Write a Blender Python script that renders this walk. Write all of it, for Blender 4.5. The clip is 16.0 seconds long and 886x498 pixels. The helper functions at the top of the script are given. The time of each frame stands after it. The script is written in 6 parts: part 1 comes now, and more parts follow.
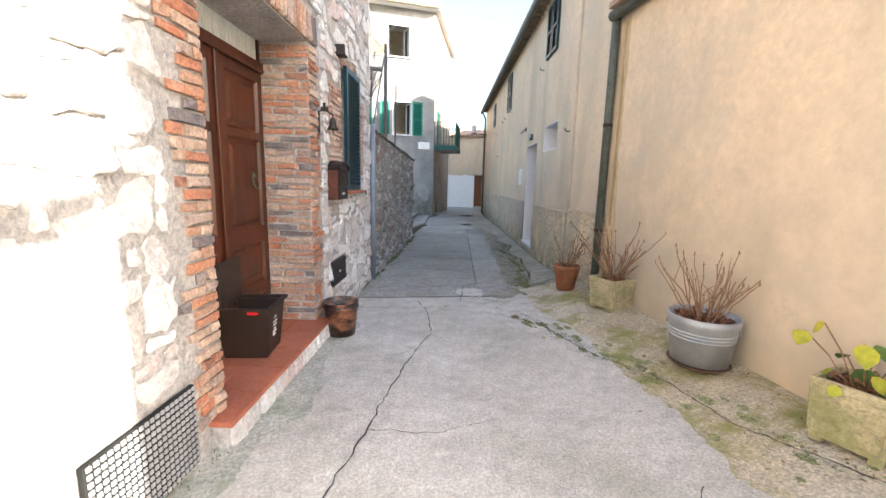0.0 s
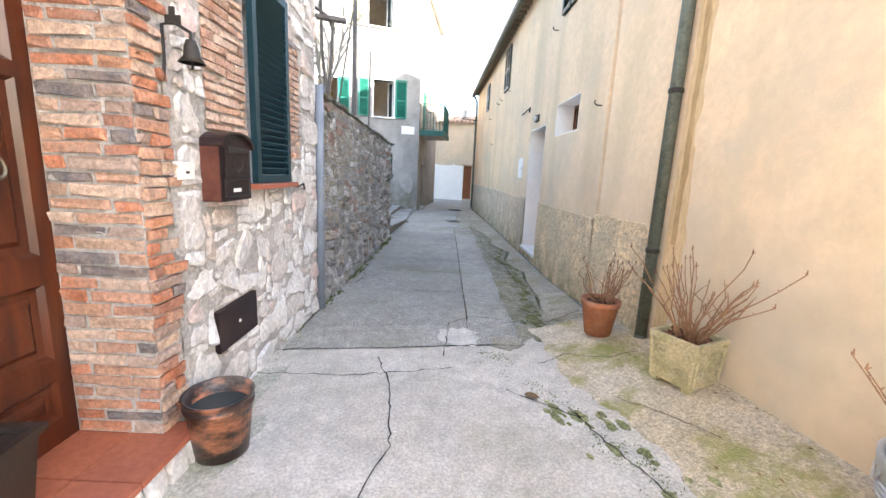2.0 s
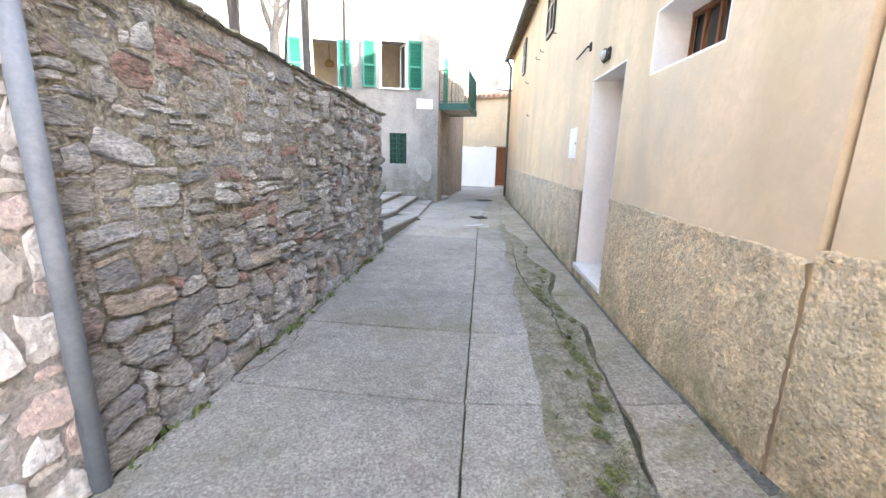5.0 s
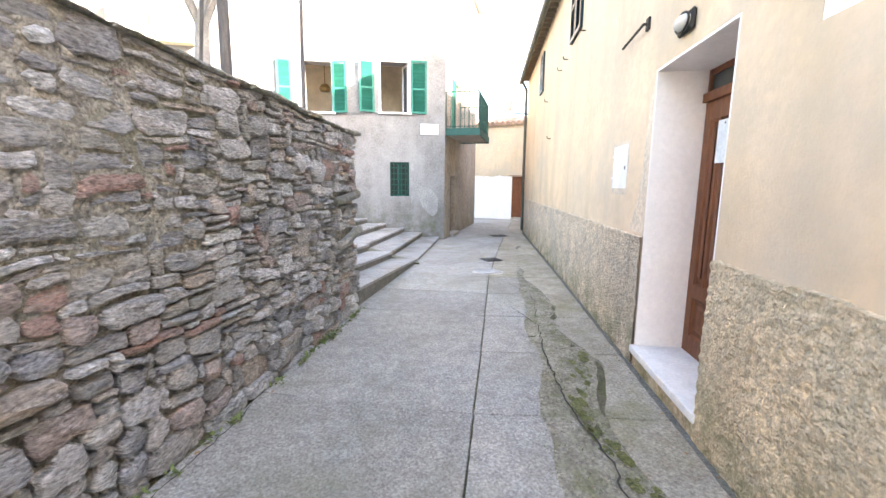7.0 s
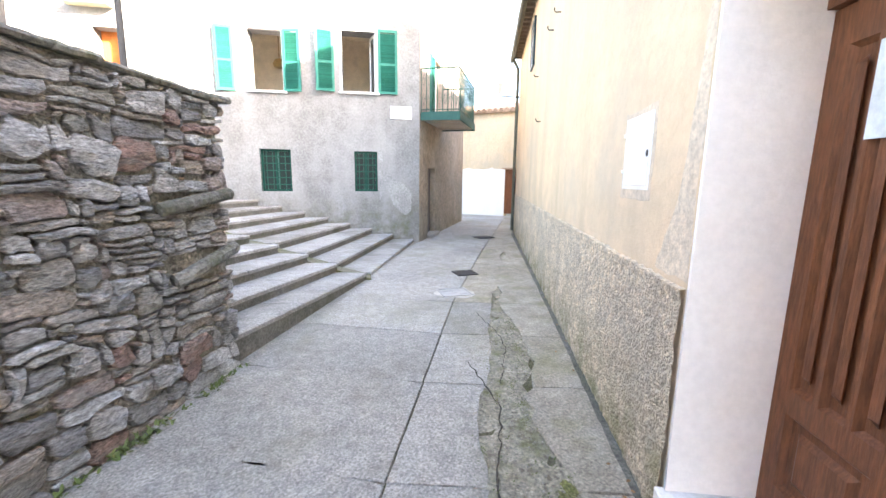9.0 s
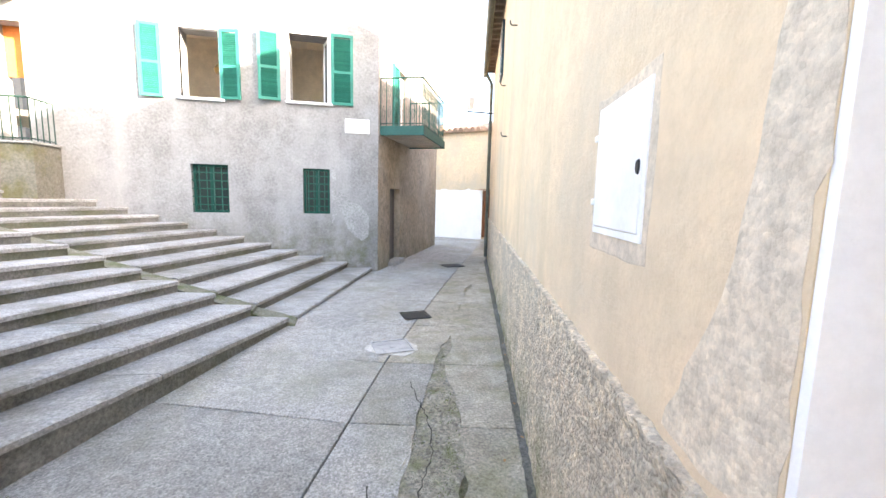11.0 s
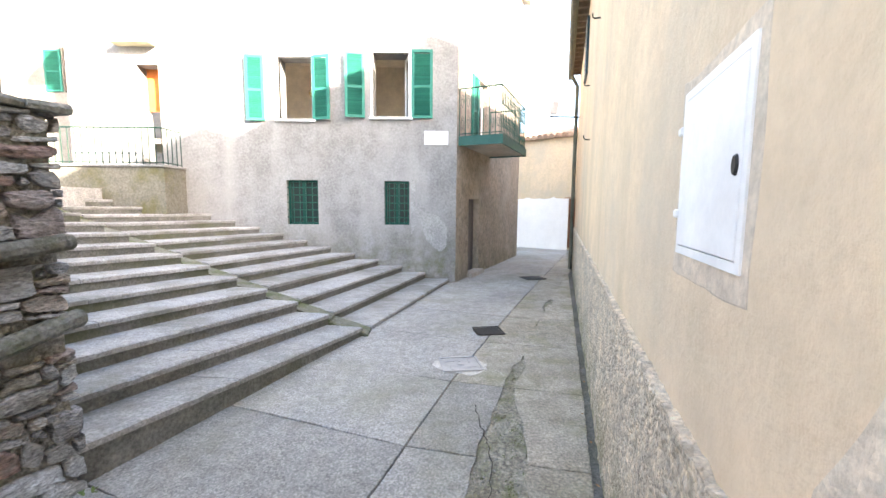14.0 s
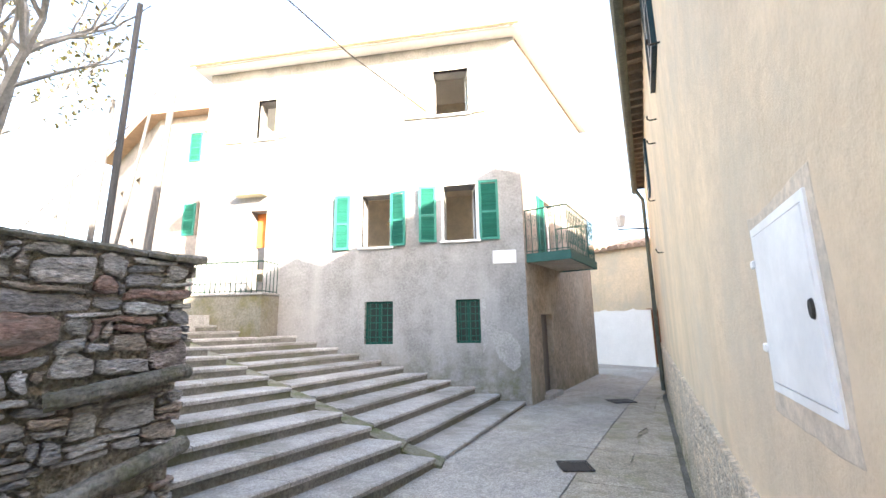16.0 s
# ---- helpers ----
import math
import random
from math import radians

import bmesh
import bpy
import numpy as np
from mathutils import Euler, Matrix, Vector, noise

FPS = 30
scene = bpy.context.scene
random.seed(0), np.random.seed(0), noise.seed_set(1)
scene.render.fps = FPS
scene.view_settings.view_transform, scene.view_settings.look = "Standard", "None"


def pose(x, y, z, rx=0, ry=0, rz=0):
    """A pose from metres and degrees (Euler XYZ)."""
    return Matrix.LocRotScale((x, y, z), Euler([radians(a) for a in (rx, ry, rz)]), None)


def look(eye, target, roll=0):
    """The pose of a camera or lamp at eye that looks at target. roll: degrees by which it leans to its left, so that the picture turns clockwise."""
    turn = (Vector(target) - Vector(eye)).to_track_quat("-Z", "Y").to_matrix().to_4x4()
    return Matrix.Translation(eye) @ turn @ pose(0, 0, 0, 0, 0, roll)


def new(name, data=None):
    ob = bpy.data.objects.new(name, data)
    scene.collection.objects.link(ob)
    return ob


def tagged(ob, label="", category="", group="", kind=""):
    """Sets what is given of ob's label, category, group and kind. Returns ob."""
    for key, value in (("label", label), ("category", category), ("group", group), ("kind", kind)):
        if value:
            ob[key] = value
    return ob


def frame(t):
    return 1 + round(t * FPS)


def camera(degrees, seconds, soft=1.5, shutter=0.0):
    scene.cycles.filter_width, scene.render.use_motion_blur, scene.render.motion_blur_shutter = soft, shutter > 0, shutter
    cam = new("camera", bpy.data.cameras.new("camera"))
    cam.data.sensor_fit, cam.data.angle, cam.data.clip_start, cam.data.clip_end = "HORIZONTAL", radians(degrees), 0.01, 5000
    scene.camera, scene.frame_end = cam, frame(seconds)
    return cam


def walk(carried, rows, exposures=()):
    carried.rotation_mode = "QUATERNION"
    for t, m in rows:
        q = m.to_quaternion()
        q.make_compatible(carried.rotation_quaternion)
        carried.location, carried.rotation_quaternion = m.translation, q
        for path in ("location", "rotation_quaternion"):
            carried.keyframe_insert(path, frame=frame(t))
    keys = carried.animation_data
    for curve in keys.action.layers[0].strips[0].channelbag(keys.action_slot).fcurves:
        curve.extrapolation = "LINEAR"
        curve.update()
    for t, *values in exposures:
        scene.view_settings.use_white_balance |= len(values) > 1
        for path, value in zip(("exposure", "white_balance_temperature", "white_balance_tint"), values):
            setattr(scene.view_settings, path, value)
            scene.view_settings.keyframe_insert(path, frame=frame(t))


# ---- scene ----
cam = camera(95.6, 16.0)
EXPOSURE = [(0, 2.27, 6350, 10), (1.0, 2.87, 6400, 10), (1.5, 2.95, 6450, 10), (3, 3.04, 6600, 12), (5.5, 3.50, 7000, 13), (7, 3.62, 7150, 15), (9.5, 3.72, 6950, 14), (12.5, 3.42, 7050, 13), (15, 3.37, 7000, 13), (16, 3.15, 6950, 13)]
PATH = [
    (0, (-1.196, 0.556, 1.478), (-0.633, 2.447, 1.151), 1.4),
    (0.5, (-1.043, 0.966, 1.487), (-0.472, 2.83, 1.04), 3.7),
    (1, (-0.903, 1.445, 1.493), (-0.225, 3.275, 1.053), 4.5),
    (1.5, (-0.743, 1.864, 1.444), (-0.101, 3.696, 0.963), 1.9),
    (2, (-0.598, 2.274, 1.494), (0.026, 4.137, 1.121), 2.7),
    (2.5, (-0.412, 2.683, 1.506), (0.219, 4.551, 1.172), 1.5),
    (3, (-0.154, 3.124, 1.492), (0.474, 4.999, 1.194), 1.0),
    (5.5, (0.763, 5.242, 1.452), (1.147, 7.148, 0.982), 1.0),
    (6, (0.925, 5.664, 1.491), (1.265, 7.605, 1.145), 0.6),
    (6.5, (1.054, 6.046, 1.47), (1.402, 7.995, 1.183), 1.7),
    (7, (1.23, 6.437, 1.47), (1.595, 8.379, 1.161), 0.4),
    (7.5, (1.458, 6.825, 1.491), (1.769, 8.766, 1.122), 1.3),
    (8, (1.673, 7.249, 1.473), (2.05, 9.175, 1.085), 3.1),
    (8.5, (1.885, 7.612, 1.462), (2.359, 9.522, 1.105), 1.8),
    (9, (2.15, 7.944, 1.507), (2.513, 9.88, 1.163), 0.7),
    (9.5, (2.382, 8.267, 1.493), (2.797, 10.186, 1.115), 2.3),
    (10, (2.578, 8.554, 1.516), (3.035, 10.473, 1.186), 1.1),
    (12.5, (3.077, 9.168, 1.576), (3.368, 11.136, 1.364), 2.8),
    (13, (3.071, 9.155, 1.573), (3.227, 11.138, 1.361), 1.2),
    (13.5, (3.061, 9.143, 1.575), (3.125, 11.13, 1.361), 0.9),
    (14, (3.063, 9.14, 1.574), (3.074, 11.129, 1.367), 0.5),
    (14.5, (3.053, 9.138, 1.576), (2.972, 11.125, 1.362), 0.0),
    (15, (3.055, 9.12, 1.592), (2.854, 11.106, 1.468), -0.9),
    (15.5, (3.057, 9.087, 1.612), (2.761, 11.063, 1.688), -0.9),
    (16, (3.056, 9.039, 1.64), (2.732, 10.98, 1.998), -1.0),
]
walk(cam, [(t, look(eye, target, roll)) for t, eye, target, roll in PATH], EXPOSURE)

# ---- light ----
SUN_AZ = (-1.0, 1.0)      # way the sunlight travels, in plan
SUN_DROP = 0.66           # metres it falls for each metre of -x
world = bpy.data.worlds.new("sky")
scene.world = world
world.use_nodes = True
wn = world.node_tree.nodes
sky = wn.new("ShaderNodeTexSky")
sky.sky_type = "NISHITA"
sky.sun_disc = False
elev = math.atan2(SUN_DROP, math.hypot(*SUN_AZ))
sky.sun_elevation = elev
sky.sun_rotation = math.atan2(-SUN_AZ[0], -SUN_AZ[1])
sky.dust_density = 2.5
wn["Background"].inputs["Strength"].default_value = 0.15
world.node_tree.links.new(sky.outputs[0], wn["Background"].inputs["Color"])
sun = new("sun", bpy.data.lights.new("sun", "SUN"))
sun.data.energy, sun.data.angle, sun.data.color = 4.5, radians(0.5), (1.0, 0.93, 0.82)
sun.matrix_world = look((0, 0, 30), (SUN_AZ[0], SUN_AZ[1], 30 - SUN_DROP))

# ---- mesh helpers ----
def V(*a):
    return Vector(a)

def link_mesh(name, bm, material, smooth=False):
    me = bpy.data.meshes.new(name)
    bm.normal_update()
    bm.to_mesh(me)
    bm.free()
    for m in (material if isinstance(material, (list, tuple)) else [material]):
        me.materials.append(m)
    if smooth:
        for p in me.polygons:
            p.use_smooth = True
    return new(name, me)

def part(name, bm, material, parent=None, label="", smooth=False):
    ob = link_mesh(name, bm, material, smooth)
    if parent is not None:
        ob.parent = parent
    if label:
        tagged(ob, label)
    return ob

def thing(name, m, label, category, group=""):
    ob = new(name)
    ob.matrix_world = m
    return tagged(ob, label, category, group)

def structure(name, bm, material, m=None, smooth=False, label=""):
    ob = link_mesh(name, bm, material, smooth)
    if m is not None:
        ob.matrix_world = m
    return tagged(ob, label=label, kind="structure")

def bm_new():
    return bmesh.new()

def box(bm, x0, x1, y0, y1, z0, z1, bevel=0.0):
    vs = [bm.verts.new(c) for c in ((x0, y0, z0), (x1, y0, z0), (x1, y1, z0), (x0, y1, z0), (x0, y0, z1), (x1, y0, z1), (x1, y1, z1), (x0, y1, z1))]
    fs = [bm.faces.new([vs[i] for i in f]) for f in ((3, 2, 1, 0), (4, 5, 6, 7), (0, 1, 5, 4), (1, 2, 6, 5), (2, 3, 7, 6), (3, 0, 4, 7))]
    if bevel:
        es = list({e for f in fs for e in f.edges})
        bmesh.ops.bevel(bm, geom=es, offset=bevel, segments=1, affect="EDGES")
    return bm

def boxm(x0, x1, y0, y1, z0, z1, bevel=0.0):
    return box(bmesh.new(), x0, x1, y0, y1, z0, z1, bevel)

def prism(bm, poly, z0, z1):
    """A prism over a counter-clockwise polygon; z0, z1 numbers or one for each corner."""
    n = len(poly)
    a = z0 if isinstance(z0, (list, tuple)) else [z0] * n
    b = z1 if isinstance(z1, (list, tuple)) else [z1] * n
    lo = [bm.verts.new((p[0], p[1], h)) for p, h in zip(poly, a)]
    hi = [bm.verts.new((p[0], p[1], h)) for p, h in zip(poly, b)]
    bm.faces.new(lo[::-1])
    bm.faces.new(hi)
    for i in range(n):
        j = (i + 1) % n
        bm.faces.new((lo[i], lo[j], hi[j], hi[i]))
    return bm

def tube(bm, pts, r, sides=8, r2=None, caps=True):
    """A round rod along points; r at the start, r2 at the end."""
    pts = [Vector(p) for p in pts]
    rings = []
    up = None
    for i, p in enumerate(pts):
        d = (pts[min(i + 1, len(pts) - 1)] - pts[max(i - 1, 0)]).normalized()
        if up is None:
            up = d.orthogonal().normalized()
        else:
            up = (last.rotation_difference(d) @ up).normalized()
        last = d
        side = d.cross(up)
        rr = r if r2 is None else r + (r2 - r) * i / (len(pts) - 1)
        rings.append([bm.verts.new(p + (up * math.cos(a) + side * math.sin(a)) * rr) for a in (2 * math.pi * k / sides for k in range(sides))])
    for a, b in zip(rings, rings[1:]):
        for k in range(sides):
            bm.faces.new((a[k], a[(k + 1) % sides], b[(k + 1) % sides], b[k]))
    if caps:
        bm.faces.new(rings[0][::-1])
        bm.faces.new(rings[-1])
    return bm

def lathe(bm, prof, sides=32, cx=0.0, cy=0.0):
    rings = [[bm.verts.new((cx + r * math.cos(2 * math.pi * k / sides), cy + r * math.sin(2 * math.pi * k / sides), z)) for k in range(sides)] for r, z in prof]
    for a, b in zip(rings, rings[1:]):
        for k in range(sides):
            bm.faces.new((a[k], a[(k + 1) % sides], b[(k + 1) % sides], b[k]))
    return bm

def frame_of(p, q, z=0.0, out=0.0):
    """The frame of a wall from p to q: x along it, y to its left, z up."""
    u = Vector((q[0] - p[0], q[1] - p[1], 0)).normalized()
    n = Vector((-u.y, u.x, 0))
    m = Matrix((( u.x, n.x, 0, p[0] + n.x * out), (u.y, n.y, 0, p[1] + n.y * out), (0, 0, 1, z), (0, 0, 0, 1)))
    return m

def holed(x0, x1, z0, z1, y0, y1, holes, step=None):
    """A wall in x and z between y0 and y1, with rectangular holes (xa, xb, za, zb)."""
    bm = bmesh.new()
    xs = sorted({x0, x1, *[v for h in holes for v in h[:2] if x0 < v < x1]})
    zs = sorted({z0, z1, *[v for h in holes for v in h[2:4] if z0 < v < z1]})
    def solid(i, j):
        if i < 0 or j < 0 or i >= len(xs) - 1 or j >= len(zs) - 1:
            return False
        cx, cz = (xs[i] + xs[i + 1]) / 2, (zs[j] + zs[j + 1]) / 2
        return not any(h[0] < cx < h[1] and h[2] < cz < h[3] for h in holes)
    cache = {}
    def v(x, y, z):
        k = (round(x, 5), round(y, 5), round(z, 5))
        if k not in cache:
            cache[k] = bm.verts.new(k)
        return cache[k]
    for i in range(len(xs) - 1):
        for j in range(len(zs) - 1):
            if not solid(i, j):
                continue
            a, b, c, d = xs[i], xs[i + 1], zs[j], zs[j + 1]
            bm.faces.new((v(a, y0, c), v(b, y0, c), v(b, y0, d), v(a, y0, d)))
            bm.faces.new((v(b, y1, c), v(a, y1, c), v(a, y1, d), v(b, y1, d)))
            if not solid(i - 1, j):
                bm.faces.new((v(a, y1, c), v(a, y0, c), v(a, y0, d), v(a, y1, d)))
            if not solid(i + 1, j):
                bm.faces.new((v(b, y0, c), v(b, y1, c), v(b, y1, d), v(b, y0, d)))
            if not solid(i, j - 1):
                bm.faces.new((v(a, y1, c), v(b, y1, c), v(b, y0, c), v(a, y0, c)))
            if not solid(i, j + 1):
                bm.faces.new((v(a, y0, d), v(b, y0, d), v(b, y1, d), v(a, y1, d)))
    return bm

def lerp(pts, y):
    """x at y along a line of (x, y) points, carried on past its ends."""
    for (xa, ya), (xb, yb) in zip(pts, pts[1:]):
        if y <= yb or (xb, yb) == pts[-1]:
            return xa + (xb - xa) * (y - ya) / (yb - ya)

# ---- materials ----
def surface(name, c1, c2, rough=0.85, big=1.2, fine=25.0, bump=0.25, bump_scale=60.0, c3=None, stain=0.0, stain_scale=0.8, stretch=(1, 1, 1), vary=0.0, island=False, metal=0.0, palette=None, spec=0.3, dist=0.004, low=None, grit=0.25, streak=0.0, streak_c=(0.3, 0.25, 0.18), agg=0.0, agg_scale=90.0, blotch=0.0, blotch_c=(0.1, 0.1, 0.08)):
    """A weathered surface: two colours mixed by large noise, darker grain by fine noise, stains of c3, relief. low=(height, colour, amount): growth near the ground."""
    m = bpy.data.materials.new(name)
    m.use_nodes = True
    nt = m.node_tree
    n, l = nt.nodes, nt.links
    bs = n["Principled BSDF"]
    geo = n.new("ShaderNodeNewGeometry")
    mp = n.new("ShaderNodeMapping")
    mp.inputs["Scale"].default_value = stretch
    l.new(geo.outputs["Position"], mp.inputs[0])
    def noise_at(scale, detail=4.0, rough_=0.6):
        t = n.new("ShaderNodeTexNoise")
        t.inputs["Scale"].default_value = scale
        t.inputs["Detail"].default_value = detail
        t.inputs["Roughness"].default_value = rough_
        l.new(mp.outputs[0], t.inputs["Vector"])
        return t
    def ramp(src, a, b, ca=(0, 0, 0, 1), cb=(1, 1, 1, 1)):
        r = n.new("ShaderNodeValToRGB")
        r.color_ramp.elements[0].position, r.color_ramp.elements[1].position = a, b
        r.color_ramp.elements[0].color, r.color_ramp.elements[1].color = ca, cb
        l.new(src, r.inputs[0])
        return r.outputs[0]
    def mix(f, a, b, mode="MIX"):
        x = n.new("ShaderNodeMix")
        x.data_type, x.blend_type = "RGBA", mode
        for sock, val in ((0, f), (6, a), (7, b)):
            if hasattr(val, "is_output"):
                l.new(val, x.inputs[sock])
            else:
                x.inputs[sock].default_value = val if isinstance(val, (int, float)) else (*val[:3], 1)
        return x.outputs[2]
    if palette:
        src = geo.outputs["Random Per Island"] if island else n.new("ShaderNodeObjectInfo").outputs["Random"]
        r = n.new("ShaderNodeValToRGB")
        r.color_ramp.interpolation = "CONSTANT"
        els = r.color_ramp.elements
        while len(els) < len(palette):
            els.new(0.5)
        for i, c in enumerate(palette):
            els[i].position, els[i].color = i / len(palette), (*c, 1)
        l.new(src, r.inputs[0])
        base = mix(ramp(noise_at(big).outputs[0], 0.35, 0.7), r.outputs[0], mix(0.55, r.outputs[0], c2))
    else:
        base = mix(ramp(noise_at(big).outputs[0], 0.35, 0.68), c1, c2)
    f = noise_at(fine, 5.0, 0.7)
    base = mix(grit, base, mix(1.0, base, ramp(f.outputs[0], 0.36, 0.64, (0.35, 0.35, 0.35, 1), (1.55, 1.55, 1.55, 1)), "MULTIPLY"))
    mid = noise_at(fine / 7, 4.0, 0.7)
    base = mix(grit * 0.8, base, mix(1.0, base, ramp(mid.outputs[0], 0.36, 0.64, (0.6, 0.6, 0.6, 1), (1.35, 1.35, 1.35, 1)), "MULTIPLY"))
    if agg:
        vo = n.new("ShaderNodeTexVoronoi")
        vo.inputs["Scale"].default_value = agg_scale
        l.new(geo.outputs["Position"], vo.inputs["Vector"])
        chip = n.new("ShaderNodeRGBToBW")
        l.new(vo.outputs["Color"], chip.inputs[0])
        base = mix(agg, base, mix(1.0, base, ramp(chip.outputs[0], 0.2, 0.8, (0.55, 0.55, 0.54, 1), (1.60, 1.58, 1.54, 1)), "MULTIPLY"))
    if blotch:
        base = mix(mix(1.0, ramp(noise_at(2.2, 8.0, 0.72).outputs[0], 0.5, 0.7), (blotch,) * 3, "MULTIPLY"), base, blotch_c)
    if streak:
        sm = n.new("ShaderNodeMapping")
        sm.inputs["Scale"].default_value = (1.7, 1.7, 0.3)
        l.new(geo.outputs["Position"], sm.inputs[0])
        st = n.new("ShaderNodeTexNoise")
        st.inputs["Scale"].default_value = 1.0
        st.inputs["Detail"].default_value = 5.0
        l.new(sm.outputs[0], st.inputs["Vector"])
        base = mix(mix(1.0, ramp(st.outputs[0], 0.48, 0.68), (streak,) * 3, "MULTIPLY"), base, streak_c)
    if c3:
        base = mix(mix(1.0, ramp(noise_at(stain_scale, 6.0, 0.65).outputs[0], 0.5, 0.66), (stain, stain, stain), "MULTIPLY"), base, c3)
    if vary and not palette:
        src = geo.outputs["Random Per Island"] if island else n.new("ShaderNodeObjectInfo").outputs["Random"]
        base = mix(1.0, base, ramp(src, 0, 1, (1 - vary,) * 3 + (1,), (1 + vary,) * 3 + (1,)), "MULTIPLY")
    if low:
        sep = n.new("ShaderNodeSeparateXYZ")
        l.new(geo.outputs["Position"], sep.inputs[0])
        mr = n.new("ShaderNodeMapRange")
        mr.inputs["From Min"].default_value, mr.inputs["From Max"].default_value = 0.0, low[0]
        mr.inputs["To Min"].default_value, mr.inputs["To Max"].default_value = low[2], 0.0
        l.new(sep.outputs["Z"], mr.inputs["Value"])
        mul = n.new("ShaderNodeMath")
        mul.operation = "MULTIPLY"
        l.new(mr.outputs[0], mul.inputs[0])
        l.new(ramp(noise_at(3.5, 6.0, 0.7).outputs[0], 0.38, 0.62), mul.inputs[1])
        base = mix(mul.outputs[0], base, low[1])
    l.new(base, bs.inputs["Base Color"])
    bs.inputs["Roughness"].default_value = rough
    bs.inputs["Metallic"].default_value = metal
    bs.inputs["Specular IOR Level"].default_value = spec
    if bump:
        b = n.new("ShaderNodeBump")
        b.inputs["Strength"].default_value = bump
        b.inputs["Distance"].default_value = dist * 3
        add = n.new("ShaderNodeMath")
        l.new(noise_at(bump_scale, 6.0, 0.65).outputs[0], add.inputs[0])
        l.new(noise_at(bump_scale / 6, 3.0).outputs[0], add.inputs[1])
        if agg:
            more = n.new("ShaderNodeMath")
            more.operation = "MULTIPLY_ADD"
            more.inputs[1].default_value = -0.4
            l.new(vo.outputs["Distance"], more.inputs[0])
            l.new(add.outputs[0], more.inputs[2])
            add = more
        l.new(add.outputs[0], b.inputs["Height"])
        l.new(b.outputs[0], bs.inputs["Normal"])
    return m

def plain(name, c, rough=0.5, metal=0.0, grit=0.15, vary=0.0, bump=0.1):
    return surface(name, c, tuple(v * 0.82 for v in c), rough=rough, metal=metal, grit=grit, bump=bump, vary=vary, big=4, fine=40)

M_PLASTER = surface("beige_plaster", (0.76, 0.585, 0.395), (0.67, 0.53, 0.38), streak=0.5, streak_c=(0.47, 0.38, 0.25), c3=(0.54, 0.465, 0.36), stain=0.7, stain_scale=0.8, big=0.6, fine=14, grit=0.13, bump=0.3, bump_scale=55, dist=0.006, blotch=0.3, blotch_c=(0.52, 0.44, 0.33), low=(2.4, (0.38, 0.33, 0.24), 0.5))
M_DADO = surface("rough_dado_render", (0.80, 0.64, 0.43), (0.68, 0.57, 0.41), c3=(0.56, 0.50, 0.34), stain=0.45, big=1.6, fine=24, grit=0.45, agg=0.15, agg_scale=60, bump=0.8, bump_scale=26, dist=0.02, low=(0.5, (0.20, 0.20, 0.075), 0.8))
M_GREY = surface("grey_cement_render", (0.295, 0.287, 0.278), (0.22, 0.21, 0.20), streak=0.6, streak_c=(0.41, 0.39, 0.37), c3=(0.37, 0.352, 0.335), stain=0.45, stain_scale=0.9, big=0.8, fine=22, grit=0.3, bump=0.5, bump_scale=30, blotch=0.35, blotch_c=(0.19, 0.178, 0.165), low=(1.3, (0.12, 0.12, 0.055), 0.95))
M_GREYSIDE = surface("brown_grey_render", (0.30, 0.25, 0.20), (0.26, 0.23, 0.20), c3=(0.40, 0.36, 0.30), stain=0.5, big=0.9, fine=10, grit=0.4, bump=0.4, bump_scale=30, low=(0.8, (0.13, 0.12, 0.07), 0.7))
M_WHITE = surface("white_limewash", (0.91, 0.875, 0.84), (0.87, 0.835, 0.80), big=1.5, grit=0.06, bump=0.2)
M_MORTAR = surface("grey_lime_mortar", (0.52, 0.495, 0.475), (0.42, 0.40, 0.38), big=3, fine=40, grit=0.4, bump=0.9, bump_scale=40, dist=0.01)
M_MORTAR_D = surface("old_wall_mortar", (0.40, 0.375, 0.33), (0.30, 0.28, 0.235), big=3, fine=30, grit=0.6, bump=1.0, bump_scale=35, dist=0.014, c3=(0.20, 0.21, 0.11), stain=0.5, stain_scale=2.5, agg=0.3, agg_scale=60)
CONC = dict(c3=(0.22, 0.215, 0.14), stain=0.55, stain_scale=0.7, big=0.8, fine=60, grit=0.45, bump=0.7, bump_scale=110, agg=0.42, agg_scale=82, blotch=0.30, blotch_c=(0.20, 0.19, 0.15))
M_CONC = surface("old_concrete", (0.62, 0.58, 0.525), (0.48, 0.445, 0.39), **{**CONC, "agg": 0.2, "grit": 0.3, "stain": 0.4, "blotch": 0.4})
M_SLAB = surface("concrete_slab", (0.375, 0.358, 0.33), (0.29, 0.275, 0.25), vary=0.12, **CONC)
M_EARTH = surface("mossy_grit", (0.13, 0.12, 0.07), (0.20, 0.18, 0.12), c3=(0.07, 0.09, 0.02), stain=0.9, stain_scale=3.5, big=3, fine=60, grit=0.6, bump=1.0, bump_scale=50, dist=0.012)
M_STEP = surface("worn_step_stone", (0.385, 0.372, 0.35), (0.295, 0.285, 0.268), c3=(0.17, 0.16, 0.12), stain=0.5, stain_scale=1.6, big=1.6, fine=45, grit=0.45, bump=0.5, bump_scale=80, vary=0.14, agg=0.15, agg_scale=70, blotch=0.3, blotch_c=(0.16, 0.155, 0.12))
# Riser colour about half the tread tone, set for contrast between steps.
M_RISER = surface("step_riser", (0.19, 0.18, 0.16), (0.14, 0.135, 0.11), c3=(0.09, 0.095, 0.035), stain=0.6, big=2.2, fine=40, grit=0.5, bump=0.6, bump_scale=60)
